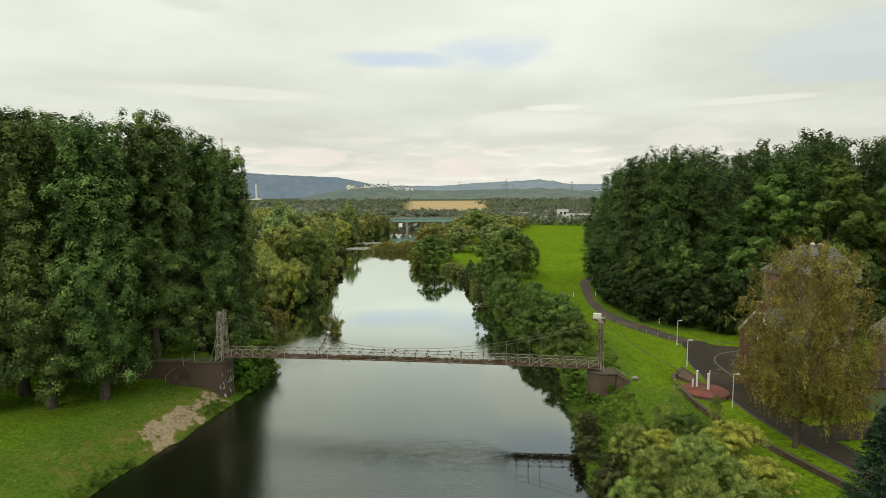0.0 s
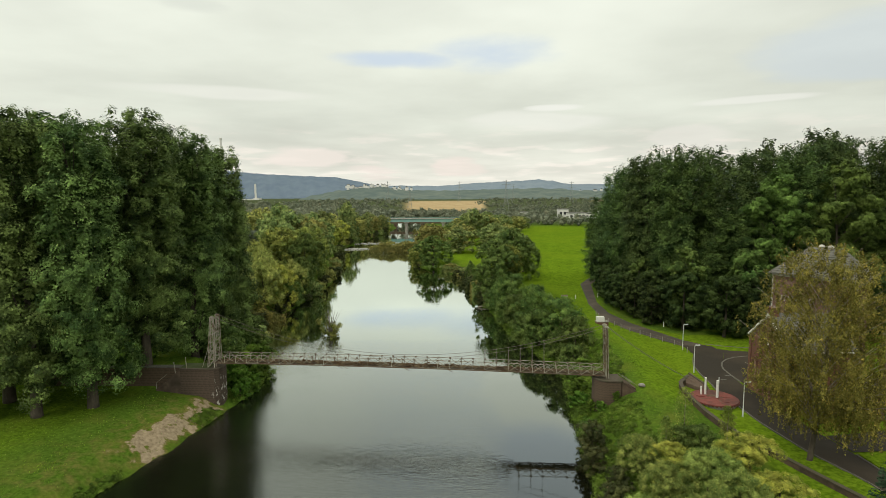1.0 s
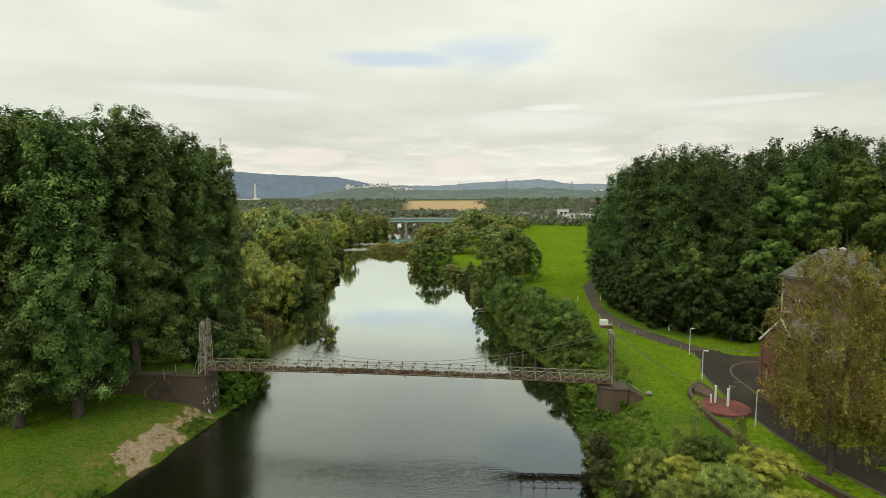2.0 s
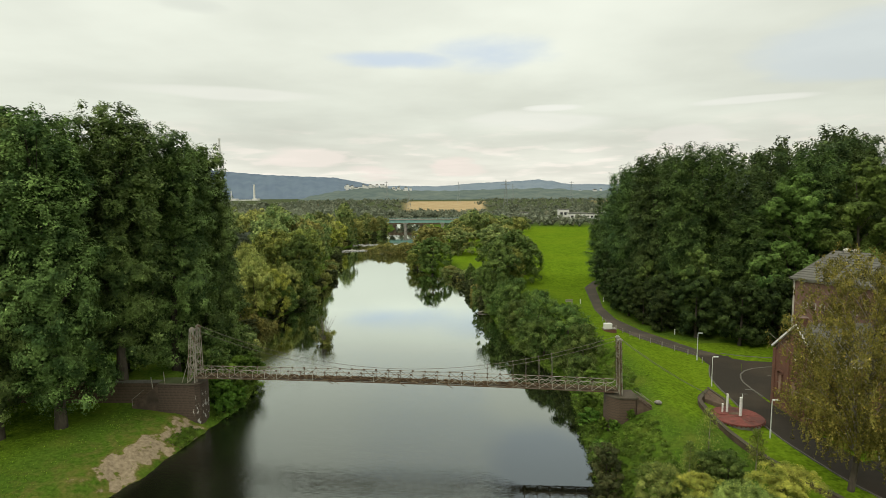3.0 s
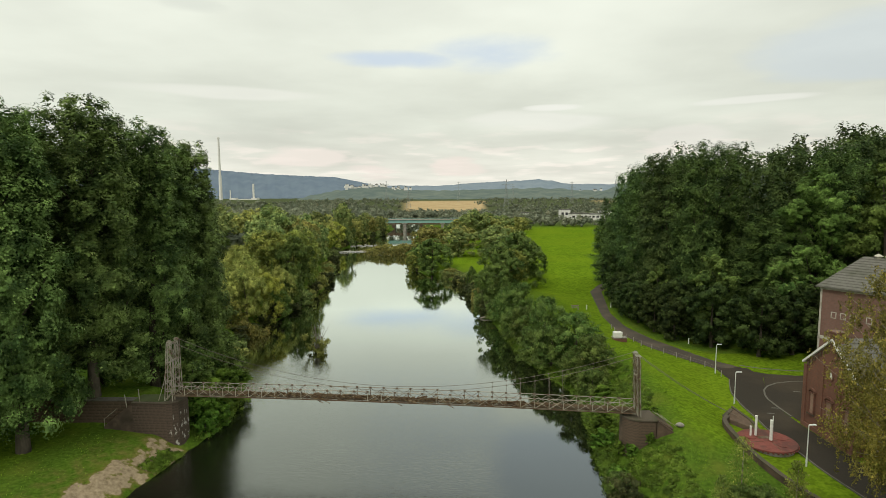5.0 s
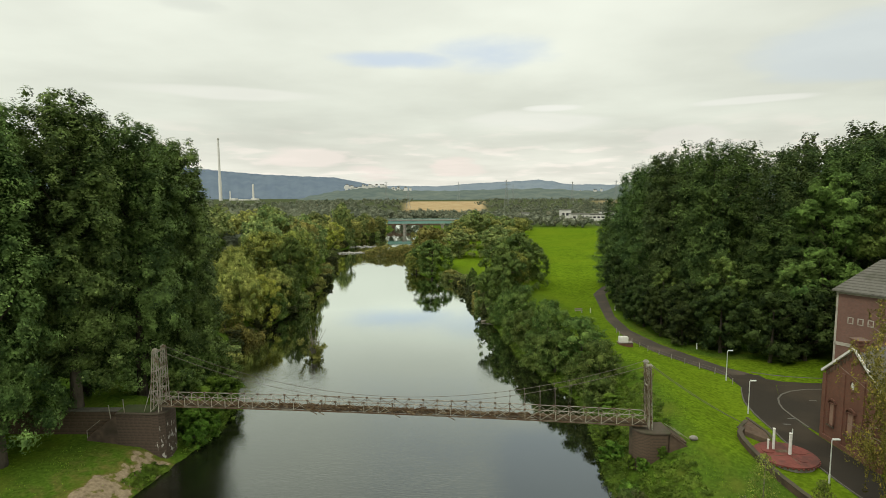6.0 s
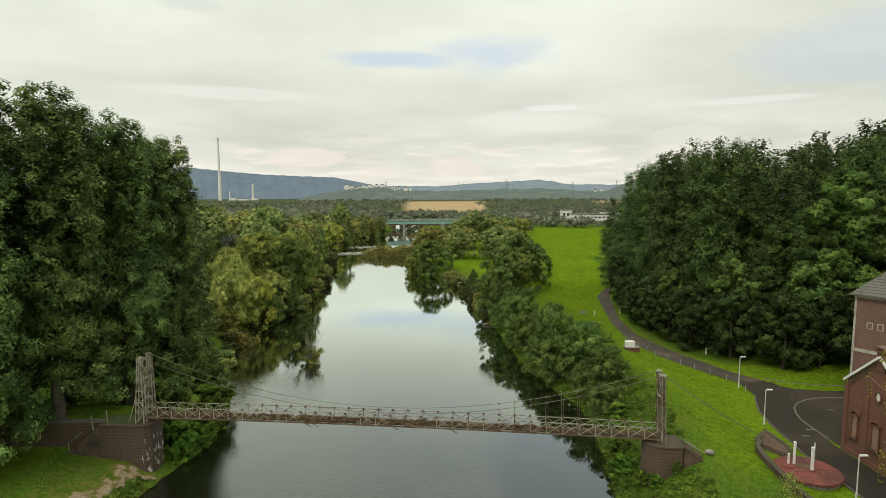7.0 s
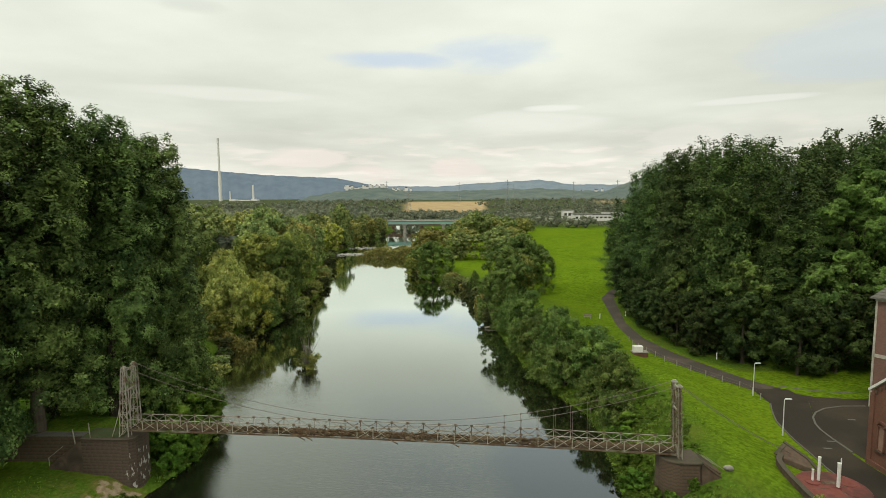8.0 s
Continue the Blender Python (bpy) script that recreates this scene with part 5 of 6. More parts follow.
for x in (4.7, 6.0):
    v = part("roof_vent", Geo().tube([(x, 5.7, TR - 0.1), (x, 5.7, TR + 0.30)], 0.42, 12), CREAM, tall, "pale roof ventilator")
    part("cap", Geo().tube([(x, 5.7, TR + 0.28), (x, 5.7, TR + 0.62)], [0.62, 0.12], 12), CREAM, v)

# a lower house and garage further along the lane
house = thing("tiled_house", (60.5, 70.0, 2.2), "low house with a grey tiled roof behind the birch", "house")
part("wall", gable_prism(Geo(), 0, 11, 0, 9, -0.4, 8.2, 12.2), BRICK_PALE, house)
for s in (0, 1):
    g = Geo()
    xa, xb = (-0.5, 5.5) if s == 0 else (11.5, 5.5)
    for k in range(14):
        g = Geo()
        p = [(xa + (xb - xa) * u, 7.95 + 4.5 * u) for u in (k / 14, (k + 1) / 14)]
        v = [(x, y, z + d) for d in (0.0, 0.1) for y in (-0.4, 9.4) for x, z in ((p[0][0], p[0][1] + 0.06), p[1])]
        g.add(v, [(0, 1, 3, 2), (4, 6, 7, 5), (0, 2, 6, 4), (1, 5, 7, 3), (0, 4, 5, 1), (2, 3, 7, 6)])
        part("tile_course", g, SLATE, house)
window(house, pose(3, 0, 5.5), 1.1, 1.4, DARK_GLASS, WHITE)
window(house, pose(8, 0, 5.5), 1.1, 1.4, DARK_GLASS, WHITE)
gar = thing("garage", (52.6, 69.2, 2.2), "flat-roofed garage with a dark green door and pale lintel", "garage")
part("wall", Geo().box((0, 0, -0.3), (7.6, 6, 3.0)), BRICK_PALE, gar)
part("roof", Geo().box((-0.3, -0.4, 3.0), (7.9, 6.2, 3.2)), ASPHALT, gar, "dark felted flat roof", bevel=0.02)
for x in (0.6, 4.1):
    part("door", Geo().box((x, -0.05, -0.1), (x + 2.8, 0.02, 2.4)), GREEN_PAINT, gar, "dark green garage door")

# ---- trees ----


def limb_geo(rng, height, r0, ends, lean=0.03, fork=0.9):
    """A tapered trunk with limbs that reach into the crown."""
    g = Geo()
    sway = rng.normal(0, lean, 2)
    n = 8
    def stem(u):
        return Vector((sway[0] * height * u * u + 0.12 * math.sin(5 * u), sway[1] * height * u * u + 0.12 * math.cos(4 * u), height * fork * u))
    g.tube([(0, 0, -0.5)] + [stem(u) for u in np.linspace(0.0, 1, n)], [r0 * 1.5] + [r0 * (1.25 if i == 0 else 1) * (1 - 0.88 * i / (n - 1)) for i in range(n)], 8)
    for e in ends:
        e = Vector(e)
        u0 = min(max((e.z / (height * fork)) - rng.uniform(0.12, 0.28), 0.12), 0.9)
        a = stem(u0)
        m = a.lerp(e, 0.5) + Vector((0, 0, -0.06 * (e - a).length))
        r = r0 * (1 - 0.85 * u0) * 0.5
        g.tube([a, m, e], [r, r * 0.6, r * 0.15], 5, cap=False)
    return g


def poplar_boughs(rng, h, r):
    """Several upright leaders side by side, ragged at the top, with low outer boughs."""
    out = []
    for k in range(13):
        a = k * 2.399 + rng.uniform(-0.3, 0.3)
        d = r * (0.0 if k == 0 else 0.78 * math.sqrt(k / 12) * rng.uniform(0.85, 1.08))
        top = h * (0.985 if k == 0 else rng.uniform(0.945, 1.0) - 0.08 * (d / r) ** 2)
        n = 23
        for i in range(n):
            u = ((i + rng.random()) / n) ** 0.72
            z = h * 0.10 + (top - h * 0.10) * u
            reach = d * (0.5 + 0.5 * min(1, u * 2.6)) * (1 - 0.14 * max(0, u - 0.75) / 0.25)
            j = rng.normal(0, 0.14 * r * (1.1 - 0.75 * u), 2)
            s = (1.12 + 0.68 * (1 - u) ** 0.7) * rng.uniform(0.55, 1.2) * r / 6.2
            out.append((reach * math.cos(a) + j[0], reach * math.sin(a) + j[1], z, s, rng.uniform(0.75, 1.15)))
    for k in range(46):
        u, a = rng.random() ** 1.2, rng.uniform(0, 6.28)
        d = r * (1.0 - 0.45 * u) * rng.uniform(0.75, 1.12)
        out.append((d * math.cos(a), d * math.sin(a), h * (0.08 + 0.68 * u), rng.uniform(0.9, 1.7), rng.uniform(0.7, 1.0)))
    return out


def broad_boughs(rng, h, r, low=0.12, n=110, top=0.8):
    """A lumpy crown: a few big masses, each of many boughs."""
    out = []
    masses = 13
    for k in range(masses):
        u = (k + 0.5) / masses
        prof = math.sqrt(max(0.03, 1 - ((u - 0.40) / (0.62 if u > 0.40 else 0.60)) ** 2))
        a = k * 2.399 + rng.uniform(-0.4, 0.4)
        d = r * prof * rng.uniform(0.40, 0.66)
        c = np.array([d * math.cos(a), d * math.sin(a), h * (low + (0.93 - low) * u)])
        m = r * rng.uniform(0.34, 0.50)
        for i in range(n // masses + 4):
            p = unit(rng, 1)[0] * m * rng.uniform(0.45, 1.0)
            p[2] = p[2] * 0.85
            q = c + p
            s = rng.uniform(0.10, 0.185) * r
            out.append((q[0], q[1], min(max(q[2], h * low * 0.6 + s * 0.6), h - s * 0.5), s, rng.uniform(0.75, 1.1), *(p / m)))
    return out


def dome_boughs(rng, h, r, domes=8, skirt=5):
    """A willow of several rounded domes with dark clefts between them."""
    out = []
    for k in range(domes):
        a = k * 2.399 + rng.uniform(-0.3, 0.3)
        d = r * 0.66 * math.sqrt(k / (domes - 1)) if k else 0.0
        m = r * rng.uniform(0.34, 0.46)
        top = h * (1.0 - 0.42 * (d / r) ** 1.5) * rng.uniform(0.86, 1.0)
        for i in range(26):
            q = unit(rng, 1)[0]
            q[2] = abs(q[2]) if rng.random() < 0.6 else q[2]
            z = (top - m) + q[2] * m
            out.append((d * math.cos(a) + q[0] * m * 0.9, d * math.sin(a) + q[1] * m * 0.9, max(z, 0.3), m * rng.uniform(0.20, 0.32), 1.0, *q))
        for i in range(skirt):
            t = rng.uniform(0, 6.28)
            z = rng.uniform(0.06, 0.8) * max(top - m, 0.5)
            out.append((d * math.cos(a) + 0.85 * m * math.cos(t), d * math.sin(a) + 0.85 * m * math.sin(t), z, m * rng.uniform(0.28, 0.42), 1.1, math.cos(t), math.sin(t), -0.1))
    return out


def tree_kind(name, seed, boughs, h, r0, count, size, aspect, leaf, label, category, bark=BARK, droop=0.0, limbs=14, crown_label=""):
    rng = np.random.default_rng(seed)
    t = thing(name, (0, 0, 0), label, category)
    bs = boughs(rng)
    ends = [bs[i][:3] for i in rng.choice(len(bs), min(limbs, len(bs)), replace=False)]
    part("trunk", limb_geo(rng, h, r0, ends), bark, t, smooth=True)
    part("crown", boughs_to_cards(bs, count, size, aspect, rng, leaf, "crown", droop), leaf, t, crown_label)
    return t


def plant(kind, x, y, sc=1.0, turn=0.0, wide=None, label="", group="", z=None):
    """Sets one tree; the first of its kind is the tree itself, the others are copies."""
    z = float(land(x, y)) if z is None else z
    m = pose(x, y, z - 0.05, 0, 0, turn) @ Matrix.Diagonal((wide or sc, wide or sc, sc, 1))
    if kind["used"]:
        ob = copy_thing(kind["tree"], m)
        ob.matrix_basis = m
    else:
        ob = kind["tree"]
        ob.matrix_basis = m
        kind["used"] = True
    return tagged(ob, label, "", group)


def stand(kind, x, y, height, width, turn=0.0, group="", z=None):
    """Sets one tree or bush by its height and spread in metres."""
    return plant(kind, x, y, height / kind["height"], turn, width / kind["width"], group=group, z=z)


def kind(tree, height=1.0, width=1.0):
    return {"tree": tree, "used": False, "height": height, "width": width}


POP_A = kind(tree_kind("poplar_tree", 11, lambda r: poplar_boughs(r, 36, 6.4), 36, 0.62, 96000, 0.25, 0.8, POPLAR, "tall dark green poplar on the river meadow", "tree"))
POP_B = kind(tree_kind("poplar_tree", 12, lambda r: poplar_boughs(r, 36, 6.0), 36, 0.58, 96000, 0.25, 0.8, POPLAR, "tall dark green poplar on the river meadow", "tree"))
POP_FAR = kind(tree_kind("poplar_tree", 13, lambda r: poplar_boughs(r, 36, 6.4), 36, 0.58, 26000, 0.50, 0.8, POPLAR, "tall dark green poplar behind the front row", "tree"))
for i, (x, y, h, w) in enumerate(((-53.0, 71.0, 39.4, 1.0), (-47.6, 74.2, 39.4, 0.98), (-44.6, 82.5, 37.4, 1.05), (-41.0, 90.0, 38.2, 1.02), (-39.4, 98.0, 37.0, 1.0))):
    plant(POP_A if i % 2 else POP_B, x, y, h / 36, 67 * i, w, group="poplars on the meadow")
for i, (x, y, h, w) in enumerate(((-60.5, 76, 40, 1.15), (-55.5, 84, 36, 1.2), (-50, 92, 38, 1.2), (-45.5, 101, 36.5, 1.2), (-44.5, 107, 33, 1.15), (-67, 68, 40, 1.3), (-62, 88, 39, 1.3))):
    plant(POP_FAR, x, y, h / 36, 67 * i, w, group="poplars on the meadow")

TREE_A = kind(tree_kind("broadleaf_tree", 21, lambda r: poplar_boughs(r, 36, 8.4), 34, 0.6, 60000, 0.30, 0.85, BROAD, "tall dark green broadleaf tree in a dense grove", "tree"))
TREE_B = kind(tree_kind("broadleaf_tree", 22, lambda r: poplar_boughs(r, 36, 7.6), 34, 0.55, 60000, 0.30, 0.85, GROVE, "tall green broadleaf tree in a dense grove", "tree"))
TREE_FAR = kind(tree_kind("broadleaf_tree", 26, lambda r: poplar_boughs(r, 36, 8.6), 34, 0.6, 20000, 0.52, 0.85, BROAD, "tall dark green broadleaf tree deep in the grove", "tree"))
TREE_C = kind(tree_kind("broadleaf_tree", 23, lambda r: broad_boughs(r, 34, 7.6, 0.30, 150), 32, 0.5, 40000, 0.31, 0.85, ROBINIA, "tall light green tree with an open crown", "tree"))
TREE_M = kind(tree_kind("maple_tree", 24, lambda r: broad_boughs(r, 15, 6.2, 0.10, 130), 14, 0.38, 19000, 0.33, 0.85, MAPLE, "round dark green maple beside the lane", "tree"))
TREE_O = kind(tree_kind("lime_tree", 25, lambda r: broad_boughs(r, 17, 5.4, 0.06, 110), 16, 0.36, 22000, 0.34, 0.8, BUSH, "olive green lime tree at the grove edge", "tree"))
grove = [("B", 51.0, 168, 35), ("A", 50.0, 156, 36.8), ("B", 50.0, 144, 38), ("A", 53.5, 133, 39.6), ("B", 66, 129, 37.5), ("A", 75, 126, 38), ("B", 84, 127, 40.5), ("A", 94, 122, 40.5), ("F", 66, 146, 39), ("F", 78, 142, 40.5), ("F", 90, 138, 42), ("F", 62, 160, 38), ("A", 51.5, 182, 28), ("F", 102, 130, 41.5), ("F", 112, 118, 40), ("B", 51.5, 191, 21), ("F", 62, 176, 35), ("F", 96, 150, 44), ("A", 63, 123.5, 25)]
for i, (k, x, y, h) in enumerate(grove):
    plant({"A": TREE_A, "B": TREE_B, "F": TREE_FAR}[k], x, y, h / 36, 53 * i, 0.82 + 0.22 * h / 45, group="grove beside the footpath")
for x, y, sc, turn in ((67.0, 117.5, 0.98, 20), (77.5, 113.5, 1.04, 200), (88, 111, 0.95, 130)):
    plant(TREE_C, x, y, sc, turn, 1.02, group="grove beside the footpath")
for i, (x, y, s) in enumerate(((53.9, 110.6, 0.9), (60.5, 111.8, 0.95), (48.4, 116.6, 0.9), (43.6, 121.6, 0.62), (42.0, 128.0, 0.6), (68, 110.9, 0.98), (46.5, 124, 0.9), (79, 107.9, 1.05), (41.8, 147, 0.7), (43.6, 160, 0.75), (41.6, 136, 0.7), (41.2, 141, 0.6), (42.6, 153, 0.65), (42.4, 131, 0.7), (48.2, 176, 0.8))):
    plant(TREE_M, x, y, 0.9 * s, 80 * i, group="trees along the grove's edge")
for i, (x, y, s) in enumerate(((50.6, 119.5, 1.0), (61, 115.0, 1.0), (46.2, 138, 0.75))):
    plant(TREE_O, x, y, s, 80 * i, group="trees along the grove's edge")

# willows and bushes on the banks
WIL = kind(tree_kind("willow_bush", 31, lambda r: dome_boughs(r, 8.5, 5.2), 7, 0.22, 40000, 0.16, 0.45, WILLOW, "silvery green willow bush on the bank", "bush"), 8.8, 10.2)
YEL = kind(tree_kind("willow_bush", 32, lambda r: dome_boughs(r, 9, 4.2), 7.5, 0.2, 34000, 0.155, 0.45, YELLOW, "yellow-green willow bush on the bank", "bush"), 9.3, 8.4)
BUS = kind(tree_kind("bank_bush", 33, lambda r: broad_boughs(r, 7, 4.8, 0.0, 170), 6, 0.2, 14500, 0.255, 0.6, BUSH, "dark green bush overhanging the river", "bush"), 7.2, 9.8)
OLW = kind(tree_kind("willow_tree", 40, lambda r: dome_boughs(r, 8.5, 5.0), 7, 0.22, 22000, 0.22, 0.55, OLIVE_LIGHT, "pale olive willow overhanging the water", "tree"), 8.8, 9.8)
IVY = kind(tree_kind("ivy_scrub", 36, lambda r: broad_boughs(r, 5, 3.0, 0.0, 70), 4, 0.12, 9000, 0.26, 0.75, WEED, "bright green ivy scrub on the bank behind the pier", "bush"), 5.2, 6.2)
ELD = kind(tree_kind("elder_bush", 43, lambda r: broad_boughs(r, 5, 3.0, 0.0, 60), 4, 0.12, 7000, 0.24, 0.6, ELDER, "dark brownish bush leaning over the water", "bush"), 5.2, 6.2)
OLB = kind(tree_kind("bank_tree", 34, lambda r: dome_boughs(r, 14, 7.0, 9, 9), 13, 0.3, 23000, 0.33, 0.65, OLIVE, "olive brown willow tree on the river bank", "tree"), 14.4, 14.4)
GRB = kind(tree_kind("bank_tree", 35, lambda r: dome_boughs(r, 15, 7.4, 8, 9), 14, 0.3, 25000, 0.33, 0.65, BUSH, "dark green round tree on the river bank", "tree"), 15.4, 15.0)
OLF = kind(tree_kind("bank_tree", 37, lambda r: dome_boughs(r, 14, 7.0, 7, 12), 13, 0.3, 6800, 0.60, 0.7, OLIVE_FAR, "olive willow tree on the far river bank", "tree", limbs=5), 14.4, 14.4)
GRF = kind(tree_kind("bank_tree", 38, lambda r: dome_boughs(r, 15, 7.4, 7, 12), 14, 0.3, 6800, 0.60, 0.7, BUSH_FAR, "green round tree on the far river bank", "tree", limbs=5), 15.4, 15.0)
# dark leaf colour stands in for the shaded undersides of the bank trees
SCR = kind(tree_kind("shore_scrub", 44, lambda r: broad_boughs(r, 5, 3.0, 0.0, 30), 4, 0.1, 2400, 0.42, 0.65, ELDER, "low scrub overhanging the waterline, coloured dark for shade", "bush", limbs=4), 5.2, 6.2)
YEF = kind(tree_kind("bank_tree", 39, lambda r: dome_boughs(r, 9, 4.6, 5, 10), 8, 0.3, 4500, 0.50, 0.65, YELLOW, "yellow-green willow on the far river bank", "tree", limbs=5), 9.3, 9.2)


def bank(rows, group):
    """Trees by place, height, spread and kind."""
    for i, (x, y, h, w, k) in enumerate(rows):
        stand(k, x, y, h, w, 71 * i, group=group)


bank(((20.1, 58.0, 4.8, 6.0, WIL), (17.2, 57.2, 3.2, 3.6, ELD), (19.6, 51.2, 5.4, 6.0, WIL), (23.9, 52.0, 5.4, 6.2, WIL), (28.8, 54.2, 5.8, 6.4, YEL), (27.2, 61.0, 3.2, 4.6, BUS), (24.4, 47.4, 5.4, 6.4, WIL), (16.6, 48.6, 5.6, 5.4, WIL), (28.6, 48.8, 4.6, 5.6, YEL), (16.6, 42.6, 6.0, 6.6, WIL), (20.6, 43.0, 6.0, 6.6, WIL), (24.6, 42.4, 5.6, 6.2, WIL), (22.0, 55.4, 4.6, 5.2, YEL), (17.0, 66.4, 4.4, 4.6, ELD), (15.9, 62.2, 3.4, 4.4, ELD), (17.4, 70.0, 2.8, 3.6, BUS), (15.6, 53.0, 4.0, 4.6, ELD), (25.6, 62.6, 2.6, 4.0, BUS), (20.5, 63.0, 2.4, 3.8, IVY)), "bushes on the near bank")
for x, y, z, h, w in ((22.3, 75.0, 2.6, 1.2, 1.2), (24.2, 74.9, 2.0, 0.9, 1.4), (20.3, 75.3, 0.9, 1.5, 1.8), (19.3, 76.6, 0.6, 1.6, 1.8)):
    stand(IVY, x, y, h, w, 40 * x, group="bushes round the pier", z=z)
bank(((21.6, 108.4, 7.4, 10.3, BUS), (17.8, 110.8, 7.6, 9.0, BUS), (20.4, 102.4, 5.0, 7.0, BUS), (18.1, 120.0, 8.6, 9.6, BUS), (15.4, 116.0, 6.0, 8.0, BUS), (15.2, 126.5, 7.2, 8.4, BUS), (13.4, 131.5, 6.0, 7.0, BUS), (15.2, 138.5, 9.0, 10.0, BUS), (12.6, 145.5, 7.0, 8.0, BUS), (11.2, 150.0, 5.0, 6.5, BUS), (22.5, 100.5, 7.0, 8.0, BUS), (21.0, 95.5, 5.0, 6.0, BUS), (20.4, 91.0, 2.6, 4.0, IVY), (19.6, 85.5, 2.4, 4.0, IVY), (18.8, 80.6, 2.4, 3.6, IVY), (22.3, 93, 2.4, 4.0, IVY), (18.0, 72.6, 2.0, 3.0, IVY)), "bushes along the east shore")
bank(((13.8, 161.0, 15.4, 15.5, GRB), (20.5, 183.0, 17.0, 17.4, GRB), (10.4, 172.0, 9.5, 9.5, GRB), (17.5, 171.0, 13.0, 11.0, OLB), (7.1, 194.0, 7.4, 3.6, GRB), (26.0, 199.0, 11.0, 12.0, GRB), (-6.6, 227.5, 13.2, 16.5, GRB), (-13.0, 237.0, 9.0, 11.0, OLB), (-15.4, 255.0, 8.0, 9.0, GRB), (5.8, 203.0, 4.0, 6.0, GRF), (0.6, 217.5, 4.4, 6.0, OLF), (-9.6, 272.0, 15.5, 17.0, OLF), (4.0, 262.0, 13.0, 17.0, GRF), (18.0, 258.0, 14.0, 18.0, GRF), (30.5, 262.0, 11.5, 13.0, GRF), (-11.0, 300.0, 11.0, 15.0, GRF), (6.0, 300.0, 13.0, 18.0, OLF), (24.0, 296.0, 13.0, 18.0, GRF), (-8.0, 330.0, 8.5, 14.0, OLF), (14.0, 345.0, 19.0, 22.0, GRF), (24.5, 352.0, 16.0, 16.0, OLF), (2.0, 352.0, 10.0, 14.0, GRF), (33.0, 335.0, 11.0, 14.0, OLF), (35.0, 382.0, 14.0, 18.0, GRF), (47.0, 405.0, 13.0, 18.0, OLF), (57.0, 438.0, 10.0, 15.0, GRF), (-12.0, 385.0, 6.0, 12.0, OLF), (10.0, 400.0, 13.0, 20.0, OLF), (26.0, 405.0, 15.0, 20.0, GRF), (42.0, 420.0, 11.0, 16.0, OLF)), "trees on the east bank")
# last three bushes: ivy in poplar shade, put in with darker bush leaves
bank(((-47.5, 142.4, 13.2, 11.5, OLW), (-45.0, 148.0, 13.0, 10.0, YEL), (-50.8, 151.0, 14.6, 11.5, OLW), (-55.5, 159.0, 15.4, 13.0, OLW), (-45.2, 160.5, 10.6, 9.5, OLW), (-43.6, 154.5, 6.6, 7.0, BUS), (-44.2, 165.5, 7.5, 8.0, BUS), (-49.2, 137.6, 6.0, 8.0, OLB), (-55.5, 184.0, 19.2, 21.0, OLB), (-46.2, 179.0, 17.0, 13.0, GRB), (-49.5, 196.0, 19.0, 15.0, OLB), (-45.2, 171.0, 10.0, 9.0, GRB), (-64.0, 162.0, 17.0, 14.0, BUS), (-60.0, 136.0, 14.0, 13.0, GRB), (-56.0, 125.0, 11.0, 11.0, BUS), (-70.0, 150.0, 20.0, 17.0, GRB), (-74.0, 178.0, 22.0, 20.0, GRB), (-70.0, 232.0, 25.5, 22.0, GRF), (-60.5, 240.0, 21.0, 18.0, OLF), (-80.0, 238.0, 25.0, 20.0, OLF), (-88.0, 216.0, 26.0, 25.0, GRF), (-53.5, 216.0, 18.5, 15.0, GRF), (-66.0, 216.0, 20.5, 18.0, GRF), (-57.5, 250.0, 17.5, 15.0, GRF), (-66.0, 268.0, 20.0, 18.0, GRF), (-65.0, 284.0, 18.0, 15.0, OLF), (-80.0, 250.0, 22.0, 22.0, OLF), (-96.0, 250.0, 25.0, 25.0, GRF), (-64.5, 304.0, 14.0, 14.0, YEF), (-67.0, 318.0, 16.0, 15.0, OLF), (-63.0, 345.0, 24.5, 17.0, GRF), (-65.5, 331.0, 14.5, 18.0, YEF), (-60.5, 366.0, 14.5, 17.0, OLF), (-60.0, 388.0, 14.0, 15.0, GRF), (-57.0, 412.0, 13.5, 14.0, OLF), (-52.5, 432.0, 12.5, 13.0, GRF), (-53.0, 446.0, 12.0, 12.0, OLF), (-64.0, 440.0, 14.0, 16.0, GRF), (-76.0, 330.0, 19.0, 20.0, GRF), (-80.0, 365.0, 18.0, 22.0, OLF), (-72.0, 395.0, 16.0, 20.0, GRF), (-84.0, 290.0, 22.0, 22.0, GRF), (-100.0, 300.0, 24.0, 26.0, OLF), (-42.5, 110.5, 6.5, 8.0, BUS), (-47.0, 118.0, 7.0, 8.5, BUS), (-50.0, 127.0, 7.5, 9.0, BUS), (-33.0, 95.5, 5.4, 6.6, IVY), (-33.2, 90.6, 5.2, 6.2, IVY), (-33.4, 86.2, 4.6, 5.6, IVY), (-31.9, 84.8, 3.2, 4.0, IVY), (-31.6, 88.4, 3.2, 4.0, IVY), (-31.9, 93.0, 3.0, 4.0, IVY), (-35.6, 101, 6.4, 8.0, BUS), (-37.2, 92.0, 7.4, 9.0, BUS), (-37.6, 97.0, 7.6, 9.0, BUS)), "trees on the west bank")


# low scrub that overhangs the waterline, partly dark-leaved for shaded crown undersides
wl = random.Random(77)
for shore, side, y0, y1, group in ((x_left, -1, 108, 440, "low scrub along the west shore"), (x_right, 1, 150, 222, "low scrub along the east shore")):
    y = y0
    while y < y1:
        x = float(shore(y)) + side * wl.uniform(-0.4, 1.4)
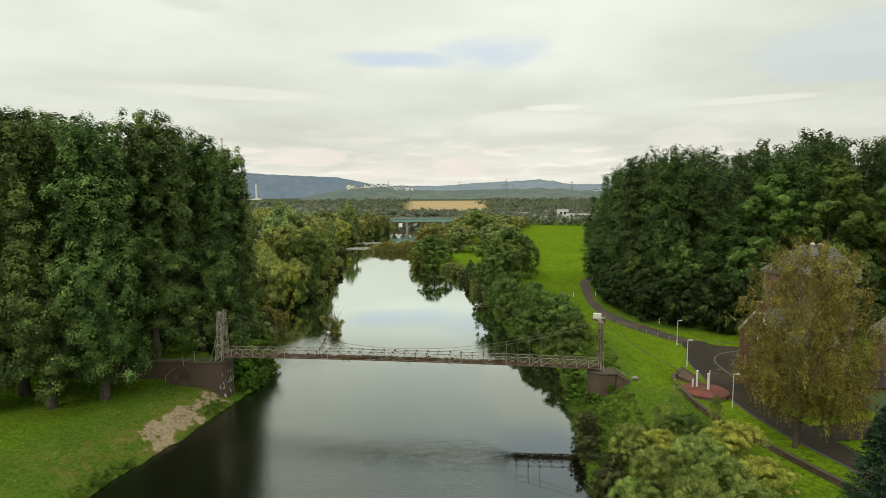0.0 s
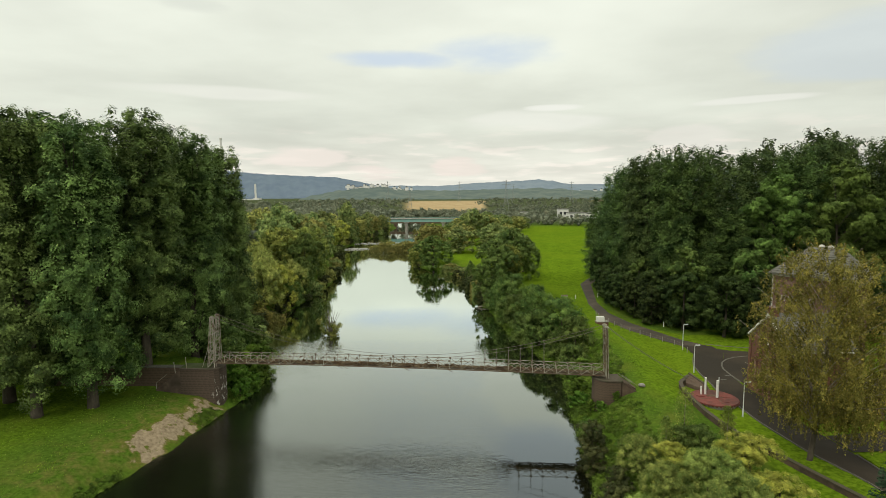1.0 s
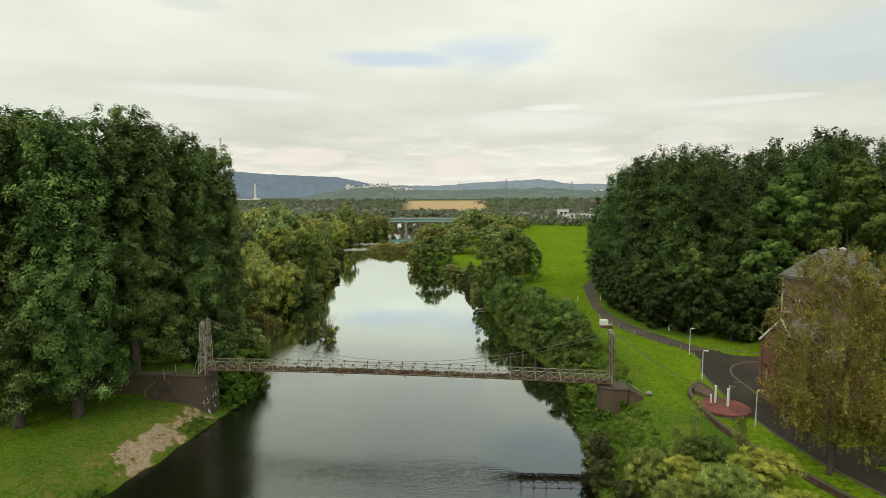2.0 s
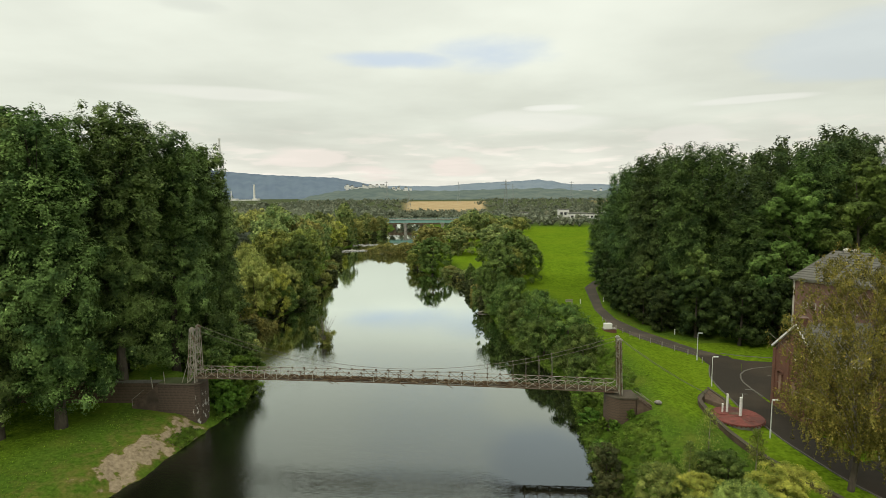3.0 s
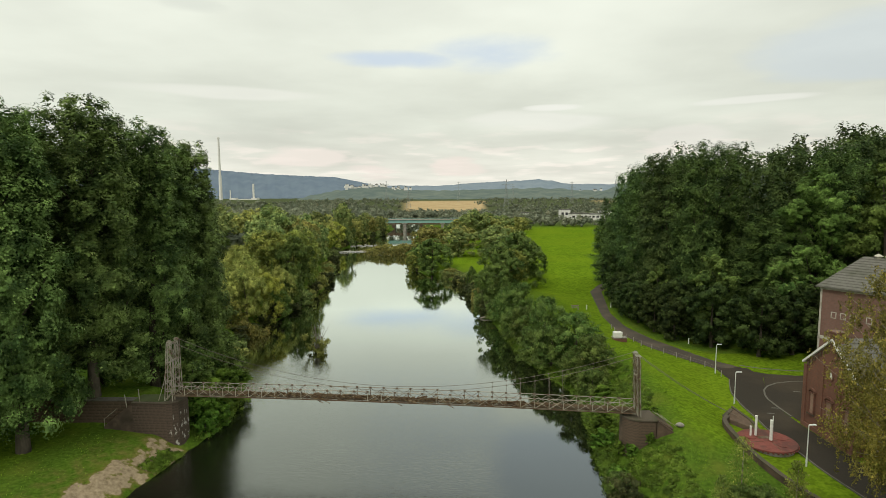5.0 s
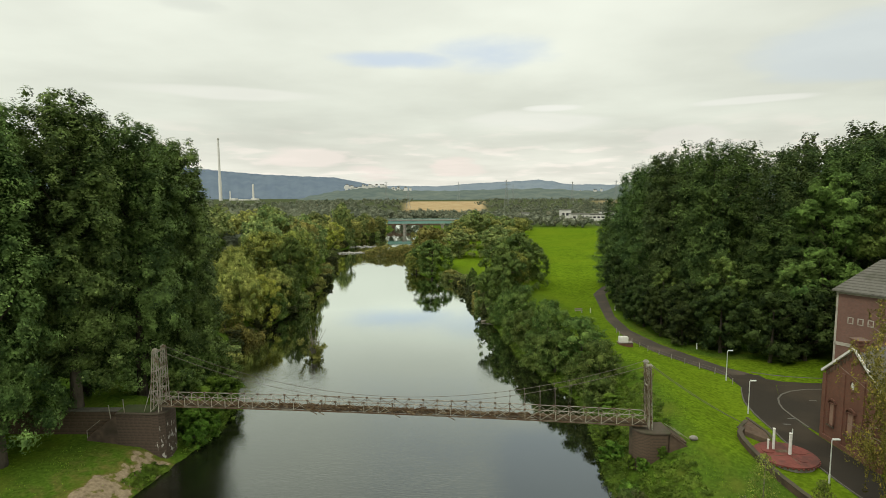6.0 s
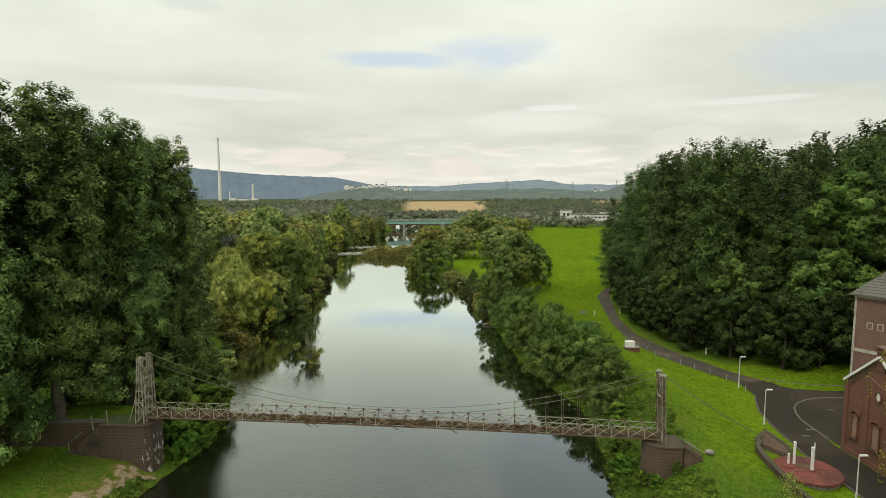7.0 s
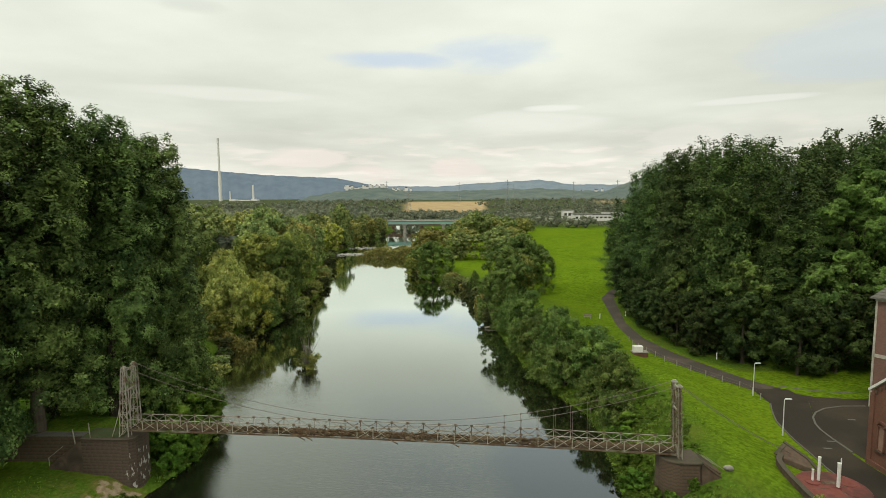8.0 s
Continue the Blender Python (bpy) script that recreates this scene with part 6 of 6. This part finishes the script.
        stand(wl.choice((SCR, SCR, GRF, OLF)), x, y, wl.uniform(1.8, 5.2), wl.uniform(3.6, 6.2), wl.uniform(0, 360), group=group)
        y += wl.uniform(3.6, 6.6)


def bank_growth():
    """Weeds and low scrub in clumps along the water's edge and on the dyke."""
    rng = np.random.default_rng(41)
    pos, nrm = [], []
    for shore, side, y0, y1, depth, n, tall in ((x_right, 1, 52, 100, 7.5, 900, 0.95), (x_right, 1, 100, 140, 3.5, 200, 0.8), (x_left, -1, 83, 102, 3.2, 330, 1.15), (x_left, -1, 46, 62, 1.3, 100, 0.5), (x_left, -1, 75, 82, 1.6, 110, 0.7)):
        for _ in range(n):
            y = rng.uniform(y0, y1)
            d = depth * rng.random() ** 1.5
            x = float(shore(y)) + side * (d + 0.1)
            if (18.8 < x < 24.2 and 74.4 < y < 79) or (x < -31.8 and 79.5 < y < 83.4):
                continue
            s = tall * rng.uniform(0.5, 1.2) * (1 - 0.55 * d / depth)
            m = int(55 + 70 * s)
            q = unit(rng, m)
            q[:, 2] = np.abs(q[:, 2])
            pos.append(np.array([x, y, max(float(land(x, y)), WATER_LEVEL)]) + q * s * rng.uniform(0.5, 1.1, (m, 1)) * np.array([1.1, 1.1, 0.9]))
            nrm.append(q)
    pos, nrm = np.concatenate(pos), np.concatenate(nrm)
    nrm = nrm + 0.5 * unit(rng, len(pos)) + np.array([0, 0, 0.3])
    nrm /= np.linalg.norm(nrm, axis=1, keepdims=True)
    ob = new("bank_weeds", cards(pos, nrm, 0.22, 0.6, rng, WEED, "bank_weeds"))
    tagged(ob, "rank green weeds along the water's edge", "weeds", kind="stuff")


bank_growth()


def grass_tufts():
    rng = np.random.default_rng(42)
    n = 42000
    y = rng.uniform(48, 128, n)
    x = np.where(rng.random(n) < 0.45, x_left(y) - 0.8 - 24 * rng.random(n), x_right(y) + 4 + (road_w(y) - x_right(y) - 4.6) * rng.random(n))
    keep = (wave(x, y, 2.1, 0.2) + 0.8 * rng.normal(size=n) > 0.1) & ~((x < -30) & (y > 79)) & ~((x > 18) & (x < 27) & (y > 74) & (y < 81)) & ~((x > 31) & (y < 84.5))
    bare_here = (x < 0) & (x_left(y) - x < 6) & (y > 60)
    keep &= (x < 0) | (x - x_right(y) < 10.5)
    keep &= ~(bare_here & (rng.random(n) < 0.93))
    x, y = x[keep], y[keep]
    z = land(x, y) + 0.06
    nrm = unit(rng, len(x)) * np.array([1, 1, 0.5])
    nrm /= np.linalg.norm(nrm, axis=1, keepdims=True)
    me = cards(np.stack([x, y, z], 1), nrm, 0.19, 0.4, rng, TUFT, "meadow_grass", np.tile([0, 0, 1.2], (len(x), 1)))
    tagged(new("meadow_grass", me), "tufts of longer grass in the meadow", "grass", kind="stuff")


grass_tufts()


def weeping_birch(x, y, h):
    """A stem that forks, arching limbs in many sprays, and thin hanging shoots full of small leaves."""
    rng = np.random.default_rng(51)
    t = thing("birch_tree", (x, y, float(land(x, y)) - 0.05), "big weeping birch with thin brownish autumn leaves", "tree")
    stem = [Vector((0.3 * math.sin(3 * u) + 1.0 * u, 0.2 * math.cos(2.5 * u) - 0.2, h * 0.80 * u)) for u in np.linspace(0, 1, 9)]
    g = Geo().tube([(0, 0, -0.5)] + stem, [0.46] + [0.30 * (1 - 0.85 * i / 8) for i in range(9)], 9)
    part("trunk", g, BARK, t, "dark furrowed trunk", smooth=True)
    shoots = []
    for k in range(112):
        u = 0.30 + 0.70 * ((k + rng.random()) / 112) ** 0.9
        a = k * 2.399 + rng.uniform(-0.5, 0.5)
        r = float(np.interp(u, [0.3, 0.42, 0.6, 0.72, 0.84, 0.94, 1.0], [6.2, 7.6, 7.8, 7.0, 6.2, 4.8, 2.2])) * rng.uniform(0.66, 1.05)
        # the upper crown leans west, the lower skirt spreads east
        cx = 0.9 - 0.5 * smooth(u, 0.6, 0.9) + 0.9 * (1 - smooth(u, 0.3, 0.6)) * (math.cos(a) > 0)
        tip = Vector((cx + r * math.cos(a), r * math.sin(a), h * u))
        v = min(max(u - 0.10 - 0.035 * r, 0.16), 0.92)
        p = stem[0].lerp(stem[-1], min(v / 0.80, 1.0))
        q = p.lerp(tip, 0.6) + Vector((0, 0, 0.10 * r + 0.3))
        rad = 0.022 + 0.035 * (1.1 - u)
        part("limb", Geo().tube([p, p.lerp(q, 0.5) + Vector((0, 0, 0.15)), q, tip], [rad, rad * 0.8, rad * 0.55, 0.015], 5, cap=False), BIRCH_BARK, t, "pale slender limb", smooth=True)
        low = float(np.interp(u, [0.3, 0.5, 0.75, 1.0], [6.8, 5.2, 2.8, 1.5]))
        for s in range(22):
            w = rng.uniform(0.30, 1.0)
            c = (p.lerp(q, w / 0.6) if w < 0.6 else q.lerp(tip, (w - 0.6) / 0.4)) + Vector((rng.normal(0, 0.42), rng.normal(0, 0.42), rng.normal(0.1, 0.25)))
            l = min(low * (0.84 + 0.24 * math.cos(a)) * rng.uniform(0.2, 1.05), c.z - rng.uniform(1.6, 4.0))
            if l < 0.5:
                continue
            m = int(18 + 13 * l)
            f = np.sort(rng.random(m)) ** 0.9
            sway = rng.normal(0, 0.10, 2)
            thick = 0.16 * (1 - 0.5 * f)
            shoots.append(np.stack([c.x + sway[0] * l * f + rng.normal(0, 1, m) * thick, c.y + sway[1] * l * f + rng.normal(0, 1, m) * thick, c.z + 0.15 - l * f], 1))
    pos = np.concatenate(shoots)
    nrm = unit(rng, len(pos)) + np.array([0, 0, 0.1])
    nrm /= np.linalg.norm(nrm, axis=1, keepdims=True)
    part("crown", cards(pos, nrm, 0.185, 0.6, rng, BIRCH, "crown", np.tile([0, 0, -1.5], (len(pos), 1))), BIRCH, t, "thin weeping brownish olive foliage")
    return t


weeping_birch(37.6, 58.9, 23.0)


def sapling(x, y, h, seed):
    rng = np.random.default_rng(seed)
    t = thing("birch_sapling", (x, y, float(land(x, y)) - 0.05), "slender young birch on the dyke", "tree")
    part("trunk", Geo().tube([(0, 0, -0.2), (0.05, 0, h * 0.5), (0.15, 0.05, h)], [0.07, 0.05, 0.01], 6), BIRCH_BARK, t)
    n = 1700
    z = h * (0.25 + 0.75 * rng.random(n))
    r = 0.34 * h * (1.05 - z / h) ** 0.45 * rng.random(n) ** 0.6 * (0.6 + 0.5 * np.sin(z * 4.0 + 3) ** 2)
    a = rng.uniform(0, 6.28, n)
    pos = np.stack([r * np.cos(a), r * np.sin(a), z - 0.3 * r], 1)
    part("crown", cards(pos, unit(rng, n), 0.17, 0.5, rng, OLIVE, "crown", np.tile([0, 0, -1.0], (n, 1))), OLIVE, t)


sapling(26.7, 64.2, 6.4, 61)
sapling(23.6, 61.5, 4.2, 62)
sapling(31.0, 63.0, 4.5, 63)


def spruce(x, y, h):
    rng = np.random.default_rng(71)
    t = thing("spruce_tree", (x, y, float(land(x, y)) - 0.05), "dark blue-green spruce beside the lane", "tree")
    part("trunk", Geo().tube([(0, 0, -0.3), (0, 0, h)], [0.22, 0.02], 8), BARK, t)
    pos, al = [], []
    for k in range(260):
        u = rng.random() ** 0.8
        z, a = h * (0.03 + 0.96 * u), k * 2.399
        r = 3.1 * (1 - u) ** 0.85 + 0.15
        m = int(30 + 55 * (1 - u))
        f = rng.random(m) ** 0.7
        side = rng.normal(0, 0.22, m) * (0.4 + r * f * 0.35)
        d = np.array([math.cos(a), math.sin(a), 0])
        s = np.array([-math.sin(a), math.cos(a), 0])
        p = d * (r * f)[:, None] + s * side[:, None]
        p[:, 2] = z - 0.35 * r * f + 0.16 * r * f ** 3 - 0.15 * np.abs(side) + rng.normal(0, 0.05, m)
        pos.append(p)
        al.append(np.tile(d + np.array([0, 0, -0.25]), (m, 1)))
    pos, al = np.concatenate(pos), np.concatenate(al)
    nrm = unit(rng, len(pos)) * 0.6 + np.array([0, 0, 0.9])
    nrm /= np.linalg.norm(nrm, axis=1, keepdims=True)
    part("crown", cards(pos, nrm, 0.30, 0.35, rng, SPRUCE, "crown", al), SPRUCE, t)


spruce(35.6, 44.5, 10.5)

# a dead willow stump standing in the river
rng = np.random.default_rng(81)
st = thing("river_snag", (-26.3, 122.9, -1.7), "dead branches and a leafy stump standing in the river", "stump")
g = Geo()
for k in range(24):
    a, l = k * 2.399, rng.uniform(2.8, 6.6)
    sp = rng.uniform(0.08, 0.50)
    g.tube([(0, 0, 0), (sp * l * 0.4 * math.cos(a), sp * l * 0.4 * math.sin(a), l * 0.55), (sp * l * math.cos(a), sp * l * math.sin(a), l)], [0.10, 0.06, 0.015], 5)
part("branches", g, DEADWOOD, st, "bare grey branches")
bs = [(rng.normal(0, 1.15), rng.normal(0, 0.9), rng.uniform(0.6, 3.7), rng.uniform(0.5, 0.95), 1.1) for _ in range(20)]
part("leaves", boughs_to_cards(bs, 2600, 0.32, 0.45, rng, OLIVE_LIGHT, "leaves"), OLIVE_LIGHT, st, "olive leaves sprouting from the stump")

# reeds at the west bank and the islet by the weir


def reed_bed(name, x0, x1, y0, y1, n, h, label, seed):
    rng = np.random.default_rng(seed)
    x, y = rng.uniform(x0, x1, n), rng.uniform(y0, y1, n)
    lump = np.clip(0.7 + 0.5 * wave(x, y, 1.8, seed), 0.2, 1.3)
    z = WATER_LEVEL + rng.random(n) * h * lump
    ob = new(name, cards(np.stack([x, y, z], 1), unit(rng, n), 0.55, 0.4, rng, REED, name, np.tile([0, 0, 1.0], (n, 1))))
    tagged(ob, label, "reeds", kind="stuff")


reed_bed("reed_bed", -49.0, -40.6, 133.5, 138.5, 2600, 3.4, "tawny reeds at the water's edge", 3)
reed_bed("reed_islet", -43, -18.5, 288, 300, 4200, 4.2, "brown scrub on a low islet below the weir", 4)
for i, (x, y, h, w) in enumerate(((-38.5, 293, 4.6, 7), (-35.5, 295, 6.0, 8), (-31.5, 296, 6.8, 8), (-28.5, 293, 5.2, 7), (-25.5, 295, 6.0, 8), (-23, 297, 7.0, 8), (-20, 293, 6.6, 8), (-17.5, 291, 7.4, 9))):
    stand(OLF, x, y, h, w, 50 * i, group="scrub on the islet", z=WATER_LEVEL - 0.1)
# driftwood on the east shore
dw = single("driftwood_log", Geo().tube([(0, 0, 0), (2.4, 0.4, 0.35), (4.6, 0.6, 0.3)], [0.22, 0.17, 0.06], 7), DEADWOOD, "bleached fallen trunk lying at the waterline", "log", at=(7.6, 152, -0.95))

# the weir: a low bar of stones with broken water
wr = random.Random(9)
we_ = thing("weir", (0, 0, 0), "low stone weir with pale broken water across the river", "weir", kind="structure")
rocks = []
for k in range(3):
    bm = bmesh.new()
    bmesh.ops.create_icosphere(bm, subdivisions=1, radius=0.5)
    for v in bm.verts:
        v.co *= 1 + 0.35 * noise.noise(v.co * 3 + Vector((k, 0, 0)))
        v.co.z *= 0.6
    me = bpy.data.meshes.new("rock")
    bm.to_mesh(me)
    bm.free()
    me.materials.append(ROCK)
    rocks.append(me)
for k in range(150):
    u = k / 149
    x, y = -61.5 + 23 * u, 305 + 6.5 * u + wr.uniform(-2.0, 2.4)
    ob = part("rock", wr.choice(rocks), ROCK, we_)
    ob.matrix_basis = pose(x, y, WATER_LEVEL + wr.uniform(-0.1, 0.25), 0, 0, wr.uniform(0, 360)) @ Matrix.Scale(wr.uniform(0.7, 1.9), 4)

for k in range(70):
    u = k / 69
    ob = part("rock", wr.choice(rocks), ROCK, we_)
    ob.matrix_basis = pose(-66 + 23 * u, 340 + wr.uniform(-3, 6), WATER_LEVEL + wr.uniform(-0.1, 0.2), 0, 0, wr.uniform(0, 360)) @ Matrix.Scale(wr.uniform(0.7, 1.7), 4)

# ---- the far valley ----
fb = thing("road_bridge", (0, 0, 0), "long teal steel girder road bridge over the river far off", "bridge")
g = Geo()
for y in (455.0, 463.0):
    part("girder", Geo().box((-78, y - 0.3, 5.9), (46, y + 0.3, 8.2)), TEAL, fb, "teal painted steel girder")
    part("railing", Geo().box((-78, y - 0.06, 9.4), (46, y + 0.06, 9.52)).box((-78, y - 0.06, 9.0), (46, y + 0.06, 9.08)), TEAL, fb)
part("deck", Geo().box((-78, 454.2, 8.2), (46, 463.8, 8.7)), CONCRETE, fb)
for x in (-66, -35.5, -5.5, 26, 42):
    p = part("bridge_pier", Geo().box((x - 1.1, 455, -2), (x + 1.1, 463, 5.5)), CONCRETE, fb, "pale concrete pier", bevel=0.2)
    part("bearing_beam", Geo().box((x - 2.0, 454.6, 5.1), (x + 2.0, 463.4, 5.9)), CONCRETE, p)
for k in range(42):
    x = -77 + 2.9 * k
    part("rail_post", Geo().box((x - 0.06, 454.93, 8.65), (x + 0.06, 455.07, 9.5)), TEAL, fb)
ob_ = thing("rail_bridge", (0, 0, 0), "rust-brown old railway bridge behind the road bridge", "bridge")
for y in (492.0, 498.0):
    part("girder", Geo().box((-80, y, 2.6), (64, y + 0.6, 4.8)), RUST, ob_)
for x in (-48, -24, 0):
    part("bridge_pier", Geo().box((x - 1.2, 491.5, -2), (x + 1.2, 499, 2.6)), STONE, ob_)


def pylon(x, y, h, w):
    t = thing("power_pylon", (x, y, 1.5), "tall grey lattice power pylon", "pylon", "power line")
    g = Geo()
    c = lambda u, sx, sy: Vector((sx * w * ((1 - u) ** 1.4 + 0.10), sy * w * ((1 - u) ** 1.4 + 0.10), h * u))
    for sx in (-1, 1):
        for sy in (-1, 1):
            part("leg", Geo().tube([c(u, sx, sy) for u in np.linspace(0, 1, 6)], 0.15, 4), HAZY_STEEL, t)
    for k in range(9):
        a, b = k / 9, (k + 1) / 9
        for sy in (-1, 1):
            g.bar(c(a, -1, sy), c(b, 1, sy), 0.13)
            g.bar(c(a, 1, sy), c(b, -1, sy), 0.13)
    part("lattice", g, HAZY_STEEL, t)
    for u, l in ((0.72, 9.0), (0.84, 7.0), (0.95, 4.5)):
        part("cross_arm", Geo().bar((-l, 0, h * u), (l, 0, h * u), 0.25, 0.4), HAZY_STEEL, t)


for x, y, h in ((88, 880, 47), (-150, 1350, 55), (25, 1500, 55), (-72, 1000, 30), (270, 1250, 50), (410, 1400, 55), (180, 1600, 50)):
    pylon(x, y, h, 4.0)

# power station far down the valley
ps = thing("chimney_stack", (-875, 2150, 1.5), "very tall white power station chimney", "chimney")
part("shaft", Geo().tube([(0, 0, 0), (0, 0, 80), (0, 0, 100), (0, 0, 235)], [6.4, 5.4, 4.2, 3.4], 20), WHITE, ps, smooth=False)
part("rim", Geo().tube([(0, 0, 231), (0, 0, 237)], 4.6, 20), WHITE, ps)
ps = thing("boiler_house", (-820, 2160, 1.5), "pale power station buildings with a short stack", "power station")
for a, b in (((-26, 0, 0), (-4, 30, 8)), ((8, 0, 0), (52, 30, 4)), ((58, 0, 0), (80, 30, 8))):
    part("block", Geo().box(a, b), WHITE, ps)
part("stack", Geo().tube([(64, 10, 0), (64, 10, 62)], 3.6, 14), WHITE, ps)
part("stack", Geo().tube([(-26, 10, 0), (-26, 10, 38)], 2.0, 14), WHITE, ps)

hr = random.Random(14)
hs = {}
for k in range(5):
    w, d, h = ((8, 7, 4), (10, 8, 4), (7, 7, 6), (12, 8, 5), (16, 9, 8))[k]
    hs[k] = (Geo().box((-w / 2, -d / 2, -6), (w / 2, d / 2, h)).mesh("wall", WHITE), gable_prism(Geo(), -w / 2 - 0.5, w / 2 + 0.5, -d / 2, d / 2, h, h + 0.2, h + 3.5).mesh("roof", SLATE))
for k in range(70):
    b = hr.uniform(-0.185, -0.06) if k < 60 else hr.uniform(0.23, 0.27)
    y = hr.uniform(2620, 2800)
    z = 30 + y * (np.interp(b, [-0.19, -0.15, -0.12, -0.09, -0.06], [0.0095, 0.0105, 0.0120, 0.0075, 0.004]) + hr.uniform(-0.004, 0.003) - 0.002) if k < 60 else 30 + y * hr.uniform(-0.004, 0.003)
    t = thing("hillside_house", (b * y, y, z), "white house of a village on the distant hill", "house", "village houses")
    w, r = hs[hr.choice((0, 1, 2, 3, 3, 4))]
    part("wall", w, WHITE, t)
    part("roof", r, SLATE, t)
for x, y, w, d, h, lab in ((126, 560, 17, 14, 7, "white flat-roofed works building"), (146, 574, 20, 16, 6, "white flat-roofed works building"), (118, 588, 10, 10, 10, "white flat-roofed works building"), (80, 592, 11, 9, 7, "pale house among trees"), (166, 592, 22, 14, 8, "white flat-roofed works building")):
    t = thing("works_building", (x, y, 1.5), lab, "building")
    part("wall", Geo().box((-w / 2, -d / 2, 0), (w / 2, d / 2, h)), WHITE, t)
    part("roof", Geo().box((-w / 2 - 0.4, -d / 2 - 0.4, h), (w / 2 + 0.4, d / 2 + 0.4, h + 0.6)), SLATE, t)
    for k in range(int(w // 4)):
        part("window", Geo().box((-w / 2 + 1 + 4 * k, -d / 2 - 0.06, h * 0.45), (-w / 2 + 3.4 + 4 * k, -d / 2 + 0.05, h * 0.72)), DARK_GLASS, t)


def far_woods():
    """Hedges and woods of the far valley floor."""
    rng = np.random.default_rng(91)
    bs = []
    def belt(x0, x1, y0, y1, n, h):
        for _ in range(n):
            hh = h * rng.uniform(0.6, 1.25)
            x, y = rng.uniform(x0, x1), rng.uniform(y0, y1)
            for k in range(3):
                bs.append((x + rng.normal(0, hh * 0.22), y + rng.normal(0, hh * 0.2), 1.5 + hh * rng.uniform(0.2, 0.72), hh * rng.uniform(0.22, 0.34), 1.0))
    belt(-160, -82, 225, 330, 110, 15)
    belt(-150, -78, 330, 440, 90, 16)
    belt(95, 220, 462, 476, 24, 9)
    belt(60, 120, 474, 520, 12, 12)
    belt(0, 60, 470, 560, 50, 11)
    belt(-140, -60, 450, 620, 90, 13)
    belt(-60, 90, 530, 560, 40, 11)
    belt(-60, 90, 560, 700, 110, 9)
    belt(45, 235, 470, 488, 34, 8)
    belt(60, 260, 605, 680, 60, 9)
    belt(90, 330, 770, 900, 150, 9)
    belt(-260, -90, 300, 700, 150, 16)
    belt(-300, -85, 700, 1040, 150, 9)
    belt(-85, 10, 720, 820, 50, 5)
    belt(30, 300, 640, 680, 70, 9)
    belt(60, 420, 950, 1400, 150, 8)
    belt(-420, -110, 1100, 1900, 200, 10)
    belt(100, 600, 1500, 2000, 200, 9)
    belt(120, 400, 250, 430, 130, 16)
    belt(-600, -200, 300, 1200, 200, 14)
    # dense lumps inside, leaf sprays outside
    bm = bmesh.new()
    bmesh.ops.create_icosphere(bm, subdivisions=1, radius=1.0)
    bm.verts.ensure_lookup_table()
    base = np.array([v.co[:] for v in bm.verts])
    tri = np.array([[v.index for v in f.verts] for f in bm.faces])
    bm.free()
    b = np.array(bs)
    n = len(b)
    jit = rng.uniform(0.5, 0.85, (n, len(base), 1))
    v = b[:, None, :3] + base[None] * jit * b[:, None, 3:4]
    f = (tri[None] + (np.arange(n) * len(base))[:, None, None]).reshape(-1, 3)
    count = 95000
    me = boughs_to_cards(bs, count, 1.55, 0.85, rng, HAZED_WOOD, "far_woods")
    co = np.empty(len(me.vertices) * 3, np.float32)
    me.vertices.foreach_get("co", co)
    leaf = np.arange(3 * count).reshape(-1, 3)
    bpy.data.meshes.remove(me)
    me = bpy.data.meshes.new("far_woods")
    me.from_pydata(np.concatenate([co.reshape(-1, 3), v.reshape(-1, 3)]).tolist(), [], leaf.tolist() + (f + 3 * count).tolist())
    me.materials.append(HAZED_WOOD)
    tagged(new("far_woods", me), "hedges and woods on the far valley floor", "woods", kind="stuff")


far_woods()
